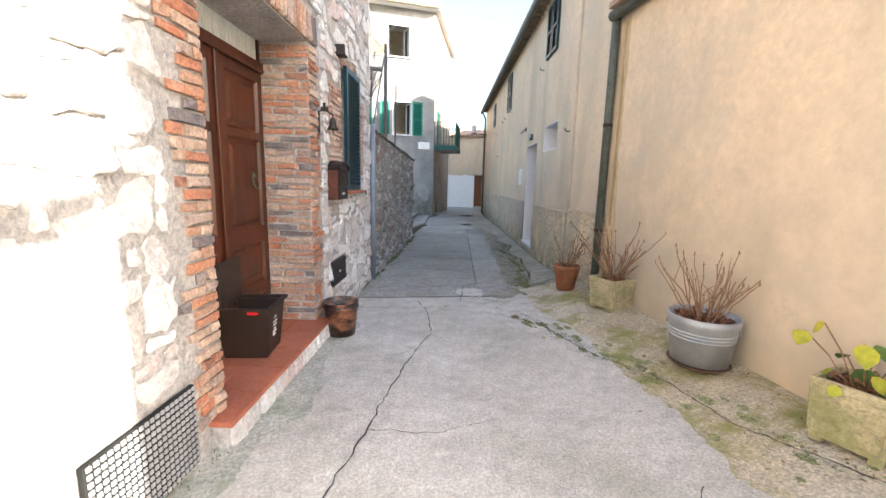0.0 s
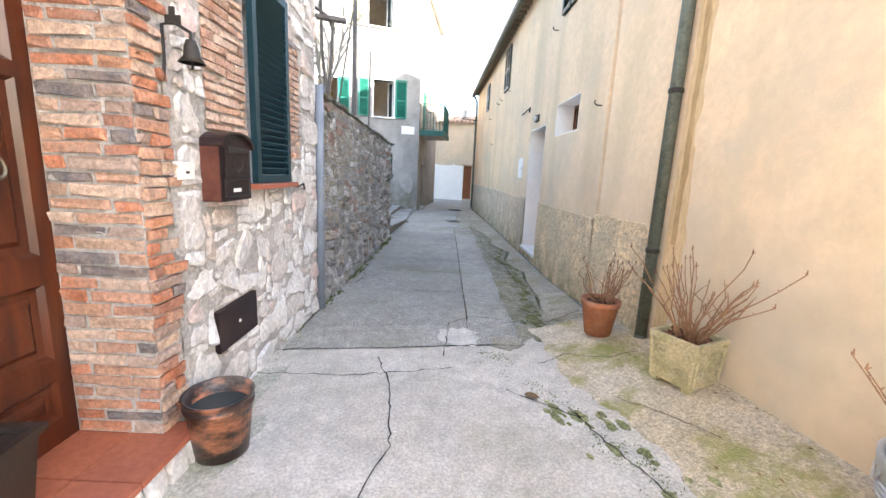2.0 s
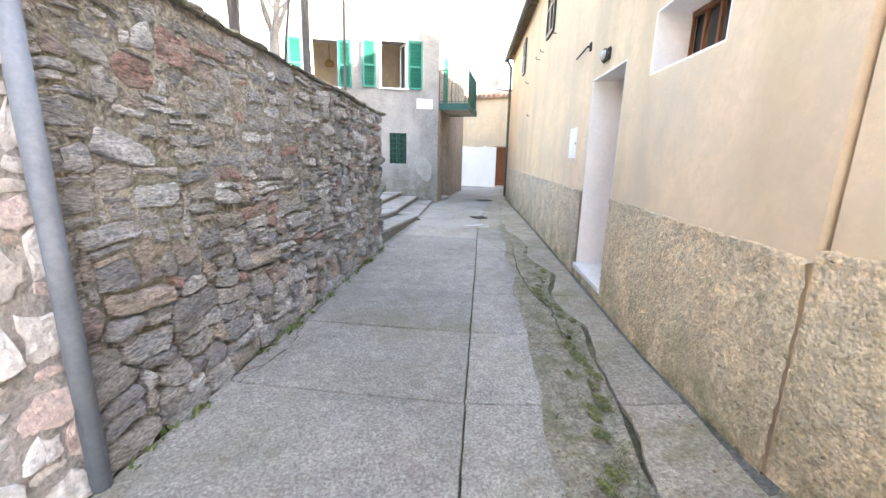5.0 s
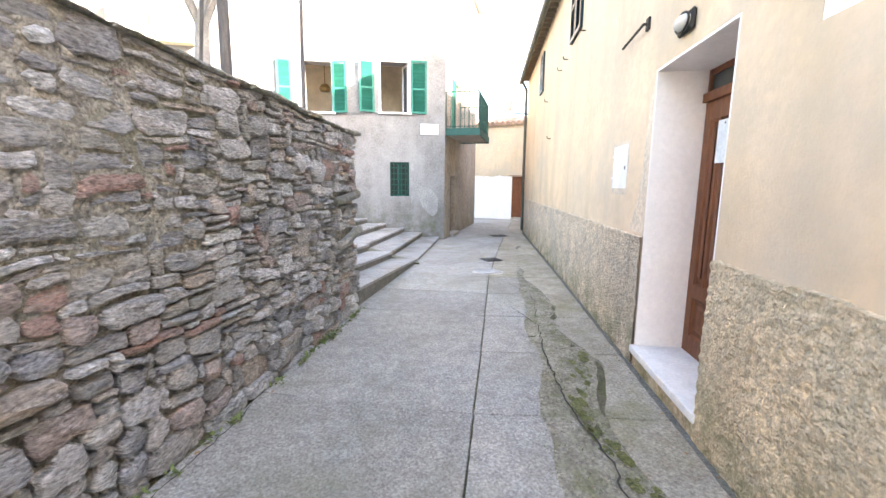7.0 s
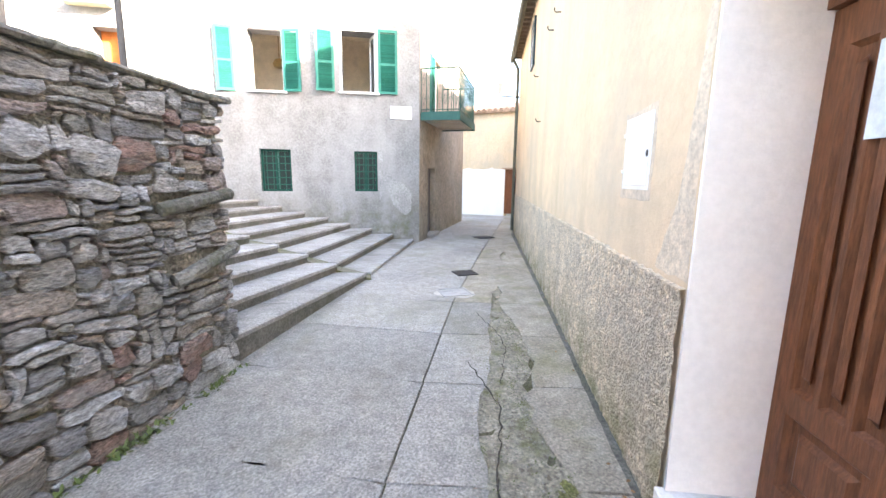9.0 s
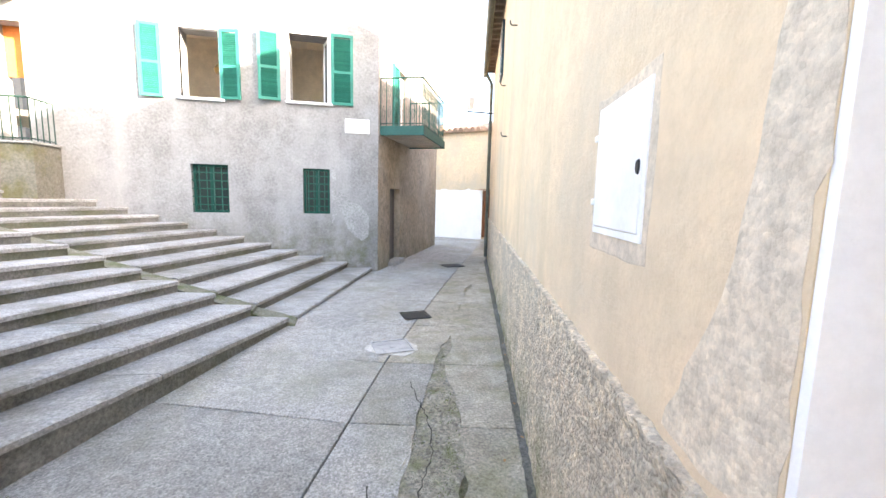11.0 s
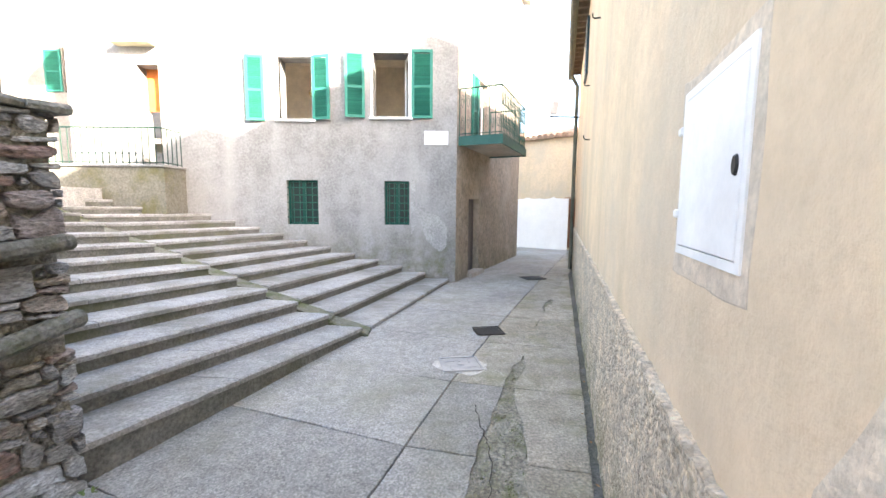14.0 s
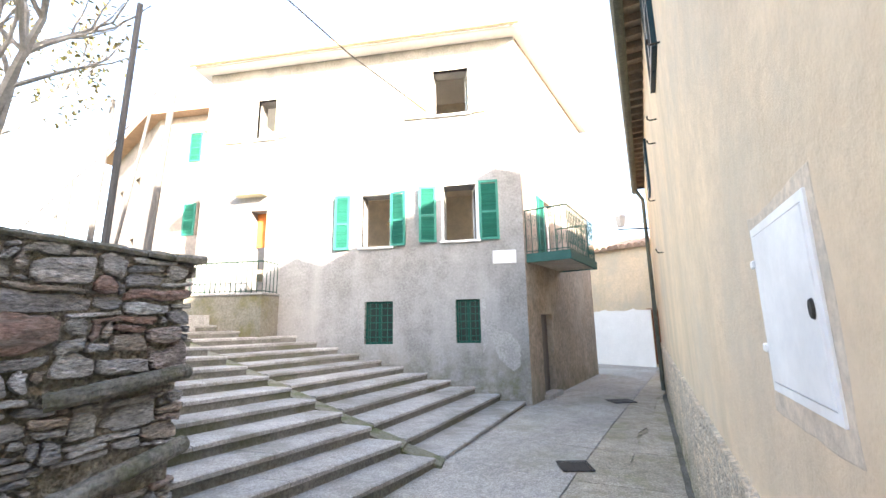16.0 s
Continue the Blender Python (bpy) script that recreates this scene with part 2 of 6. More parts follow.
# Green lightened a little to mimic strong sun washing out the leaves.
M_GREEN = plain("green_shutter_paint", (0.026, 0.19, 0.14), 0.5, vary=0.12)
M_DKGREEN = plain("dark_green_shutter_paint", (0.010, 0.038, 0.052), 0.35)
M_WOOD = surface("varnished_door_wood", (0.100, 0.0245, 0.009), (0.036, 0.0095, 0.005), rough=0.28, big=3, fine=12, stretch=(6, 6, 0.7), grit=0.5, bump=0.12, bump_scale=30, spec=0.5)
M_TILE = surface("terracotta_tile", (0.42, 0.14, 0.075), (0.35, 0.115, 0.07), rough=0.6, big=3, fine=30, grit=0.2, bump=0.15, vary=0.08)
M_ROOF = surface("roof_tile", (0.46, 0.31, 0.22), (0.36, 0.25, 0.18), big=3, fine=20, vary=0.3, island=True, bump=0.4)
M_IRON = plain("dark_iron", (0.05, 0.045, 0.04), 0.6, 0.5)
M_PIPE = plain("weathered_copper_pipe", (0.12, 0.13, 0.105), 0.55, 0.3, 0.4)
M_DARK = plain("dark_gap", (0.02, 0.02, 0.018), 0.9)
M_CREAM = plain("cream_paint", (0.62, 0.55, 0.37), 0.6)
M_ROOM = plain("room_wall", (0.85, 0.74, 0.60), 0.8)
M_MARBLE = plain("white_marble", (0.80, 0.79, 0.77), 0.4)

M_APRON = surface("earthy_stained_concrete", (0.56, 0.50, 0.40), (0.47, 0.37, 0.22), c3=(0.25, 0.27, 0.075), stain=0.95, stain_scale=2.2, big=1.1, fine=45, grit=0.45, bump=0.9, bump_scale=60, agg=0.25, agg_scale=90, blotch=0.55, blotch_c=(0.38, 0.24, 0.11))
M_SLABR = surface("worn_side_slab", (0.385, 0.35, 0.295), (0.30, 0.27, 0.21), c3=(0.18, 0.185, 0.08), stain=0.55, stain_scale=1.7, big=1.3, fine=50, grit=0.5, bump=0.8, bump_scale=70, vary=0.1, agg=0.3, agg_scale=85)
M_MOSSY = surface("mossy_gravel", (0.39, 0.355, 0.29), (0.30, 0.275, 0.205), c3=(0.12, 0.15, 0.035), stain=0.6, stain_scale=5.0, big=3, fine=40, grit=0.55, bump=0.9, bump_scale=45, dist=0.012, agg=0.35, agg_scale=60)
M_DRAIN = surface("dark_gutter_cement", (0.17, 0.165, 0.15), (0.11, 0.11, 0.08), big=2, fine=50, grit=0.6, bump=0.8, bump_scale=50)
M_CRACK = plain("crack_shadow", (0.06, 0.055, 0.045), 0.95)
M_KERB = surface("mossy_kerb", (0.20, 0.19, 0.15), (0.13, 0.13, 0.07), c3=(0.08, 0.10, 0.025), stain=0.7, stain_scale=3, big=3, fine=40, grit=0.5, bump=0.8)
M_COPE = surface("mossy_slate_coping", (0.27, 0.26, 0.24), (0.17, 0.165, 0.12), big=4, fine=30, grit=0.6, bump=1.0, bump_scale=40, dist=0.012, vary=0.25, c3=(0.11, 0.12, 0.05), stain=0.7, stain_scale=5)
M_BRICK2 = surface("thin_pale_brick", (0.2, 0.2, 0.2), (0.60, 0.50, 0.43), palette=[(0.45, 0.27, 0.19), (0.50, 0.34, 0.26), (0.42, 0.24, 0.17), (0.52, 0.38, 0.30), (0.47, 0.30, 0.22)], big=9, fine=50, grit=0.5, bump=0.6, bump_scale=60, dist=0.006)
M_WEED = surface("weed_green", (0.10, 0.14, 0.04), (0.16, 0.18, 0.07), big=20, fine=60, bump=0)
M_POLE = surface("weathered_pole_wood", (0.15, 0.14, 0.135), (0.09, 0.085, 0.08), big=4, fine=30, stretch=(5, 5, 0.6), bump=0.4)
M_BARK = surface("tree_bark", (0.40, 0.37, 0.33), (0.28, 0.26, 0.23), big=6, fine=40, bump=0.8)
M_LEAFT = surface("pale_leaf", (0.14, 0.16, 0.07), (0.20, 0.15, 0.08), big=20, fine=60, bump=0, vary=0.3, island=True)
# Render colour darkened to imitate shade on the distant house.
M_BACK = surface("shade_toned_house_render", (0.26, 0.225, 0.20), (0.21, 0.185, 0.165), c3=(0.34, 0.30, 0.27), stain=0.5, big=0.6, fine=8, bump=0.2)

# ---- ground ----
WALL_W = [(-0.54, 6.6), (1.09, 11.27)]
WALL_L = [(-3.75, -3.0), (-0.544, 6.6)]
WALL_R = [(1.0, -2.0), (1.36, 0.0), (2.42, 6.0), (3.146, 8.4), (6.615, 19.85)]
LONG = [(0.62, 5.0), (0.89, 5.8), (1.18, 6.69), (1.88, 8.78), (2.29, 9.99), (3.2, 12.75), (4.62, 16.4), (6.1, 20.0)]

def gz(y):
    return -0.009 * max(0.0, y - 13.0)

bm = bmesh.new()
ys = [-400, -60, -10, 13, 24, 60, 400]
for ya, yb in zip(ys, ys[1:]):
    za, zb = (gz(min(v, 60)) - 0.022 for v in (ya, yb))
    vs = [bm.verts.new(c) for c in ((-400, ya, za), (400, ya, za), (400, yb, zb), (-400, yb, zb))]
    bm.faces.new(vs)
structure("ground", bm, M_EARTH)

# ---- right-hand house ----
mR = frame_of((3.146, 8.4), (3.449, 9.4))
R_END = 11.7
holesR = [(-0.08, 0.97, 0.15, 2.36), (-1.62, -0.62, 2.11, 2.58), (-1.32, -0.52, 3.82, 4.72), (3.75, 4.50, 3.66, 4.72), (7.7, 8.3, 3.7, 4.6)]
structure("wall_east", holed(-2.5, R_END, -0.05, 5.0, -0.45, 0.0, holesR), M_PLASTER, mR)
mN = frame_of((1.0, -2.0), (2.44, 6.0))
structure("wall_east_near", holed(1.2, 6.95, -0.05, 3.5, -0.4, 0.0, []), M_PLASTER, mN)
structure("wall_east_near_top", holed(6.94, 8.1, -0.05, 5.0, -0.4, 0.0, []), M_PLASTER, mN)
M_DADO2 = surface("grey_dado_render", (0.76, 0.635, 0.48), (0.65, 0.56, 0.44), c3=(0.53, 0.48, 0.38), stain=0.6, big=1.6, fine=24, grit=0.45, agg=0.2, agg_scale=60, bump=0.9, bump_scale=26, dist=0.02, low=(0.6, (0.20, 0.20, 0.08), 0.8))
def dado(name, m, x0, x1, h, material=M_DADO):
    """Roughcast foot of the wall, uneven, with a broken upper edge."""
    bm = bmesh.new()
    step = 0.028
    nx, nz = int((x1 - x0) / step), int((h + 0.05) / step)
    rows = []
    for i in range(nx + 1):
        x = x0 + (x1 - x0) * i / nx
        top = h + 0.018 * noise.noise((x * 3, 1, 6)) + 0.014 * noise.noise((x * 19, 2, 6))
        col = []
        for j in range(nz + 1):
            z = -0.05 + (top + 0.05) * j / nz
            y = 0.020 + 0.010 * noise.noise((x * 21 + z * 9, z * 30, 1.5)) + 0.006 * noise.noise((x * 45, z * 50, 2.5)) + 0.006 * noise.noise((x * 3, z * 3, 9))
            col.append(bm.verts.new((x, y + (0.006 if j > nz - 2 else 0.0), z)))
        col.append(bm.verts.new((x, 0.0005, top + 0.004)))
        rows.append(col)
    for a, b in zip(rows, rows[1:]):
        for j in range(nz + 1):
            bm.faces.new((b[j], a[j], a[j + 1], b[j + 1]))
    structure(name, bm, material, m)
dado("dado", mR, -2.5, -0.08, 1.07)
dado("dado_far", mR, 0.97, R_END, 1.07, M_DADO2)
dado("dado_near", mN, 6.98, 8.13, 1.12)
# roof slabs, and unseen blocks added behind them to shade the lane
bm = bmesh.new(); box(bm, -3.3, R_END + 0.2, -3.4, 0.26, 4.98, 5.06)
structure("roof_east", bm, M_ROOF, mR)
# unseen block, no known house; its heights shape the shadow on the grey wall
bm = bmesh.new(); box(bm, -3.3, 1.6, -4.4, -3.4, 0, 9.0); box(bm, 1.6, 5.4, -4.4, -3.4, 0, 8.45); box(bm, 5.4, R_END + 14, -4.4, -3.4, 0, 7.15)
structure("house_behind", bm, M_PLASTER, mR)
# tall box: unseen block added to shade the stone house; slab: near roof
bm = bmesh.new(); box(bm, -0.75, 8.0, -4.0, -3.0, 0, 7.75); box(bm, 1.2, 6.93, -3.0, 0.22, 3.5, 3.56)
structure("roof_east_near", bm, M_ROOF, mN)

# ---- stone house on the west side ----
mL = frame_of((-0.544, 6.6), (-0.209, 7.6))
D0, D1 = -3.85, -2.36
holesL = [(D0, D1, 0.09, 2.62), (-1.37, -0.80, 1.36, 2.66)]
structure("wall_west", holed(-9.0, 0.0, -0.05, 5.5, 0.010, 0.5, holesL), M_MORTAR, mL)
bm = bmesh.new(); box(bm, -0.5, 0.0, 0.5, 4.0, -0.05, 5.5); box(bm, -9, 0.1, -0.3, 4.5, 5.5, 5.6)
structure("roof_west", bm, M_MORTAR, mL)

# ---- retaining wall ----
mW = frame_of(WALL_W[0], WALL_W[1])
bm = bmesh.new(); box(bm, 0.0, 4.9, 0.022, 0.6, -0.05, 2.0)
structure("retaining_wall", bm, M_MORTAR_D, mW)
bm = bmesh.new()
prism(bm, [(-0.9, 6.8), (0.6, 11.35), (-14, 12.0), (-14, 6.8)], -0.05, 1.85)
structure("garden_ground", bm, M_EARTH)

# ---- grey house ----
HX0, HX1, HY = -4.63, 3.38, 17.72
holesH = [(1.64, 2.38, 3.42, 4.70), (-0.30, 0.38, 3.36, 4.61), (1.86, 2.39, 1.19, 2.115), (-0.20, 0.46, 1.18, 2.12), (1.43, 2.27, 6.46, 7.62), (-3.18, -2.66, 6.3, 7.38), (-3.2, -2.75, 2.35, 4.42)]
mH = pose(0, HY, 0)
structure("wall_north", holed(HX0, HX1, -0.1, 8.3, 0.0, 0.4, holesH), M_GREY, mH)
mS = frame_of((3.38, HY), (5.75, 23.2))
holesS = [(0.8, 1.55, -0.05, 1.78), (1.35, 2.1, 3.08, 4.6)]
structure("wall_north_side", holed(0.0, 5.9, -0.1, 8.3, 0.0, 0.4, holesS), M_GREYSIDE, mS)
bm = bmesh.new(); prism(bm, [(-4.9, 17.4), (3.48, 17.4), (6.05, 23.3), (-4.9, 23.3)], 8.3, 8.36)
structure("roof_north", bm, M_WHITE)
structure("rooms_back", boxm(-4.3, 3.2, 20.4, 20.5, 0, 8.3), M_ROOM)
for z in (2.9, 5.3):
    structure("room_floor", prism(bmesh.new(), [(-4.2, 18.12), (3.2, 18.12), (4.1, 20.4), (-4.2, 20.4)], z, z + 0.1), M_ROOM)

# ---- far end ----
mF = frame_of((4.6, 28.0), (8.4, 25.04))
structure("wall_far", holed(-3, 9, -0.3, 4.45, 0.0, 0.4, [(4.5, 5.0, -0.3, 1.95)]), M_PLASTER, mF)
bm = bmesh.new()
lo = [(-3, -0.3), (4.49, -0.3)]
hi = [(4.49 - 7.49 * k / 60, 2.02 + 0.09 * noise.noise((k * 0.31, 2.0, 0)) + 0.05 * noise.noise((k * 1.1, 4.0, 0)) - 0.05 * (k < 26)) for k in range(61)]
a, b = ([bm.verts.new((x, y, z)) for x, z in lo + hi] for y in (0.0, -0.012))
bm.faces.new(b)
for k in range(len(a)):
    q = (k + 1) % len(a)
    bm.faces.new((a[k], a[q], b[q], b[k]))
bmesh.ops.recalc_face_normals(bm, faces=bm.faces)
structure("wall_far_white", bm, M_WHITE, mF)

# ---- steps ----
def tread(a, b, c, d, za, zb, seed):
    """A slab over the quad a b c d (b to c is the front edge); za at a and b, zb at c and d; edges worn."""
    r = random.Random(seed)
    n = max(2, int(math.hypot(c[0] - b[0], c[1] - b[1]) / 0.09))
    fx, fy = (b[0] - a[0]), (b[1] - a[1])
    L = math.hypot(fx, fy)
    fx, fy = fx / L, fy / L
    bm = bmesh.new()
    rows = []
    for i in range(n + 1):
        f = i / n
        bx, by = b[0] + (c[0] - b[0]) * f, b[1] + (c[1] - b[1]) * f
        ax, ay = a[0] + (d[0] - a[0]) * f, a[1] + (d[1] - a[1]) * f
        z = za + (zb - za) * f
        w = 0.006 * noise.noise((bx * 4, by * 4, seed)) + r.uniform(-0.003, 0.003)
        chip = max(0.0, r.gauss(0.0, 0.006)) + 0.003
        sag = 0.004 * noise.noise((bx * 2, by * 2, 3.0))
        rows.append([bm.verts.new(v) for v in ((ax, ay, z - 0.05), (ax, ay, z), (bx - fx * (0.02 + chip) + fx * w, by - fy * (0.02 + chip) + fy * w, z + sag), (bx + fx * w, by + fy * w, z - 0.008 - chip * 0.6), (bx + fx * w, by + fy * w, z - 0.05))])
    for p, q in zip(rows, rows[1:]):
        for k in range(5):
            bm.faces.new((p[k], q[k], q[(k + 1) % 5], p[(k + 1) % 5]))
    bm.faces.new(rows[0][::-1])
    bm.faces.new(rows[-1])
    bmesh.ops.recalc_face_normals(bm, faces=bm.faces)
    return bm

def steps():
    for i in range(14):
        z = 0.10 + 0.135 * i
        ax, bx, by = 1.04 - 0.43 * i, 2.09 - 0.43 * i, 13.95 + 0.11 * i
        s = thing("stone_step", pose(0, 0, 0), "worn grey stone step of the wide flight beside the retaining wall", "step", "lower flight steps")
        dx = 0.50
        poly = [(ax - dx, 11.2), (ax, 11.2), (bx, by), (bx - dx, by + 0.10)]
        zt = [z + 0.15, z + 0.15, z, z]
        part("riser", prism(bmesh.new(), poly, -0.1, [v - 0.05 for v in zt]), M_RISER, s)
        poly2 = [(ax - dx, 11.2), (ax + 0.02, 11.2), (bx + 0.02, by), (bx - dx, by + 0.10)]
        cut = 0.38 + 0.22 * ((i * 0.37) % 1.0)
        ya, yb = 11.2, by
        def along(f, k):
            (xa, y0_), (xb, y1_) = (poly2[1], poly2[2]) if k else (poly2[0], poly2[3])
            return (xa + (xb - xa) * f, y0_ + (y1_ - y0_) * f)
        for f0, f1 in ((0.0, cut - 0.0015), (cut + 0.0015, 1.0)):
            part("tread", tread(along(f0, 0), along(f0, 1), along(f1, 1), along(f1, 0), z + 0.15 * (1 - f0), z + 0.15 * (1 - f1), i + f0), M_STEP, s)
    for i in range(14):
        z = 0.045 + 0.135 * i
        hx, cx, cy = 3.23 - 0.505 * i, 2.15 - 0.51 * i, 14.22 + 0.17 * i
        s = thing("stone_step", pose(0, 0, 0), "worn grey stone step of the flight along the grey house", "step", "upper flight steps")
        dx = 0.56
        poly = [(cx - dx, cy + 0.18), (cx, cy), (hx, HY - 0.01), (hx - dx, HY - 0.01)]
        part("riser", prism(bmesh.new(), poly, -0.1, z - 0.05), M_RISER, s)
        poly2 = [(cx - dx, cy + 0.18), (cx + 0.02, cy), (hx + 0.02, HY - 0.01), (hx - dx, HY - 0.01)]
        cut = 0.35 + 0.3 * ((i * 0.61) % 1.0)
        for f0, f1 in ((0.0, cut - 0.001), (cut + 0.001, 1.0)):
            (xa, ya), (xb, yb), (xc, yc), (xd, yd) = poly2
            q = [(xa + (xd - xa) * f, ya + (yd - ya) * f) for f in (f0, f1)] + [(xb + (xc - xb) * f, yb + (yc - yb) * f) for f in (f0, f1)]
            part("tread", tread(q[0], q[2], q[3], q[1], z, z, i + 20 + f0), M_STEP, s)
steps()
for i in range(13):
    z = 0.045 + 0.135 * i
    cx, cy = 2.15 - 0.51 * i, 14.22 + 0.17 * i
    bx, by = 2.09 - 0.43 * i, 13.95 + 0.11 * i
    structure("seam_kerb", prism(bmesh.new(), [(cx - 0.50, cy - 0.13), (cx + 0.03, cy - 0.30), (cx + 0.02, cy + 0.015), (cx - 0.50, cy + 0.185)], -0.1, [z + 0.075, z - 0.03, z - 0.03, z + 0.075]), M_KERB)
bm = bmesh.new(); prism(bm, [(-16, 11.8), (-4.6, 11.8), (-3.4, 17.7), (-16, 17.7)], 0, 1.88)
structure("landing", bm, M_STEP)
# Base tone lowered to imitate shade on this wall; moss stain is its own.
M_TERRACE = surface("shade_toned_mossy_concrete", (0.20, 0.185, 0.15), (0.15, 0.14, 0.105), c3=(0.13, 0.12, 0.035), stain=0.7, stain_scale=1.5, big=1.5, fine=25, grit=0.4, bump=0.5)
structure("terrace_wall", boxm(-4.6, -2.3, 17.05, 17.71, 0.5, 2.30), M_TERRACE)
structure("terrace_edge", boxm(-4.63, -2.27, 17.01, 17.71, 2.301, 2.345, 0.006), M_STEP)


# ---- louvred shutters ----
def shutter(name, m, w, h, material, label, category="shutter", group="", gap=0.045, mid=True):
    """Hung in x 0..w, z 0..h, 4 cm thick about y 0."""
    s = thing(name, m, label, category, group)
    st = 0.055
    bm = bmesh.new()
    for a, b, c, d in ((0, st, 0, h), (w - st, w, 0, h), (st, w - st, 0, st), (st, w - st, h - st, h)) + (((st, w - st, h * 0.45, h * 0.45 + 0.05),) if mid else ()):
        box(bm, a, b, -0.02, 0.02, c, d)
    part("frame", bm, material, s)
    bm = bmesh.new()
    box(bm, st, w - st, -0.003, 0.003, -gap * 0.5, gap * 0.5)
    bmesh.ops.rotate(bm, verts=bm.verts, cent=(0, 0, 0), matrix=Matrix.Rotation(radians(38), 3, "X"))
    first = None
    z = st + gap * 0.5
    while z < h - st - gap * 0.3:
        if first is None:
            first = part("slat", bm, material, s)
            first.location.z = z
        else:
            o = new("slat", first.data)
            o.parent, o.location.z = s, z
        z += gap * 0.82
    return s

def on_wall(m, x, y, z, turn=0.0):
    return m @ pose(x, y, z, 0, 0, turn)

G = "green shutters of the grey house"
GL = "green wooden louvred shutter folded open against the grey house wall"
for x, z, w, h, t in ((1.08, 3.40, 0.40, 1.30, 12), (2.44, 3.40, 0.43, 1.36, 0), (-0.95, 3.32, 0.36, 1.30, 8), (0.40, 3.35, 0.38, 1.28, -14)):
    shutter("shutter", on_wall(mH, x, -0.024 - max(0.0, w * math.sin(radians(t))), z, t), w, h, M_GREEN, GL, group=G)
CR = "pale cream louvred shutter folded open beside an upper window"
for x, z, w, h in ((2.29, 6.44, 0.36, 1.22), (0.75, 6.42, 0.60, 1.25), (-2.64, 6.29, 0.30, 1.12), (-4.05, 6.25, 0.50, 1.2)):
    shutter("shutter", on_wall(mH, x, -0.024, z), w, h, M_CREAM, CR, group="cream shutters of the grey house", gap=0.06)
shutter("balcony_shutter", on_wall(mS, 0.92, -0.024, 3.09, 0), 0.42, 1.5, M_GREEN, "green louvred balcony door shutter standing open behind the railing")
shutter("window_shutter", on_wall(mL, -1.385, -0.04, 1.365), 0.585, 1.33, M_DKGREEN, "closed dark blue-green louvred shutter on the rubble stone wall", gap=0.055, mid=False)
for x, z, w, h in ((-1.30, 3.84, 0.36, 0.9), (-0.90, 3.84, 0.36, 0.9), (3.76, 3.68, 0.36, 1.04), (4.13, 3.68, 0.36, 1.04), (7.72, 3.72, 0.28, 0.88), (8.0, 3.72, 0.28, 0.88)):
    shutter("window_shutter", on_wall(mR, x + 0.0, 0.02, z), w, h, M_DKGREEN, "dark louvred shutter closed over a high window of the beige house", group="shutters of the beige house", gap=0.05)

# ---- windows of the grey house ----
M_GLASS = bpy.data.materials.new("window_glass")
M_GLASS.use_nodes = True
_b = M_GLASS.node_tree.nodes["Principled BSDF"]
_b.inputs["Base Color"].default_value = (0.05, 0.06, 0.06, 1)
_b.inputs["Roughness"].default_value = 0.05
def open_window(x0, x1, z0, z1, label, leaf=True):
    w = thing("window", on_wall(mH, x0, 0, z0), label, "window", "open windows of the grey house")
    W, Hh = x1 - x0, z1 - z0
    bm = bmesh.new()
    for a, b, c, d in ((-0.05, 0.0, -0.03, Hh + 0.05), (W, W + 0.05, -0.03, Hh + 0.05), (0, W, Hh, Hh + 0.05)):
        box(bm, a, b, -0.018, 0.1, c, d)
    part("surround", bm, M_WHITE, w)
    part("sill", boxm(-0.08, W + 0.08, -0.06, 0.15, -0.05, 0.0, 0.006), M_MARBLE, w)
    if leaf:
        bm = bmesh.new()
        for a, b, c, d in ((0, 0.05, 0, Hh), (0.36, 0.41, 0, Hh), (0.05, 0.36, 0, 0.05), (0.05, 0.36, Hh - 0.05, Hh)):
            box(bm, a, b, -0.02, 0.02, c, d)
        f = part("casement", bm, M_WHITE, w, "white casement standing open")
        f.matrix_basis = pose(W, 0.1, 0, 0, 0, 105)
        g = part("pane", boxm(0.05, 0.36, -0.003, 0.003, 0.05, Hh - 0.05), M_GLASS, f)
open_window(1.64, 2.38, 3.42, 4.70, "open window with white casement and marble sill in the grey wall")
open_window(-0.30, 0.38, 3.36, 4.61, "open window with marble sill and a dim room behind", False)
open_window(1.43, 2.27, 6.46, 7.62, "open upper window with white frame under the eaves")
open_window(-3.18, -2.66, 6.30, 7.38, "open narrow upper window under the eaves")
M_LAMP = plain("brass", (0.35, 0.24, 0.1), 0.4, 0.8)
lamp = thing("ceiling_lamp", pose(0.12, 18.8, 3.9), "small brass chandelier hanging in the room behind the open window", "lamp")
part("stem", tube(bmesh.new(), [(0, 0, 0.35), (0, 0, 1.4)], 0.012), M_LAMP, lamp)
part("shade", lathe(bmesh.new(), [(0.02, 0.42), (0.10, 0.38), (0.16, 0.28), (0.12, 0.2), (0.02, 0.18)], 16), M_LAMP, lamp)

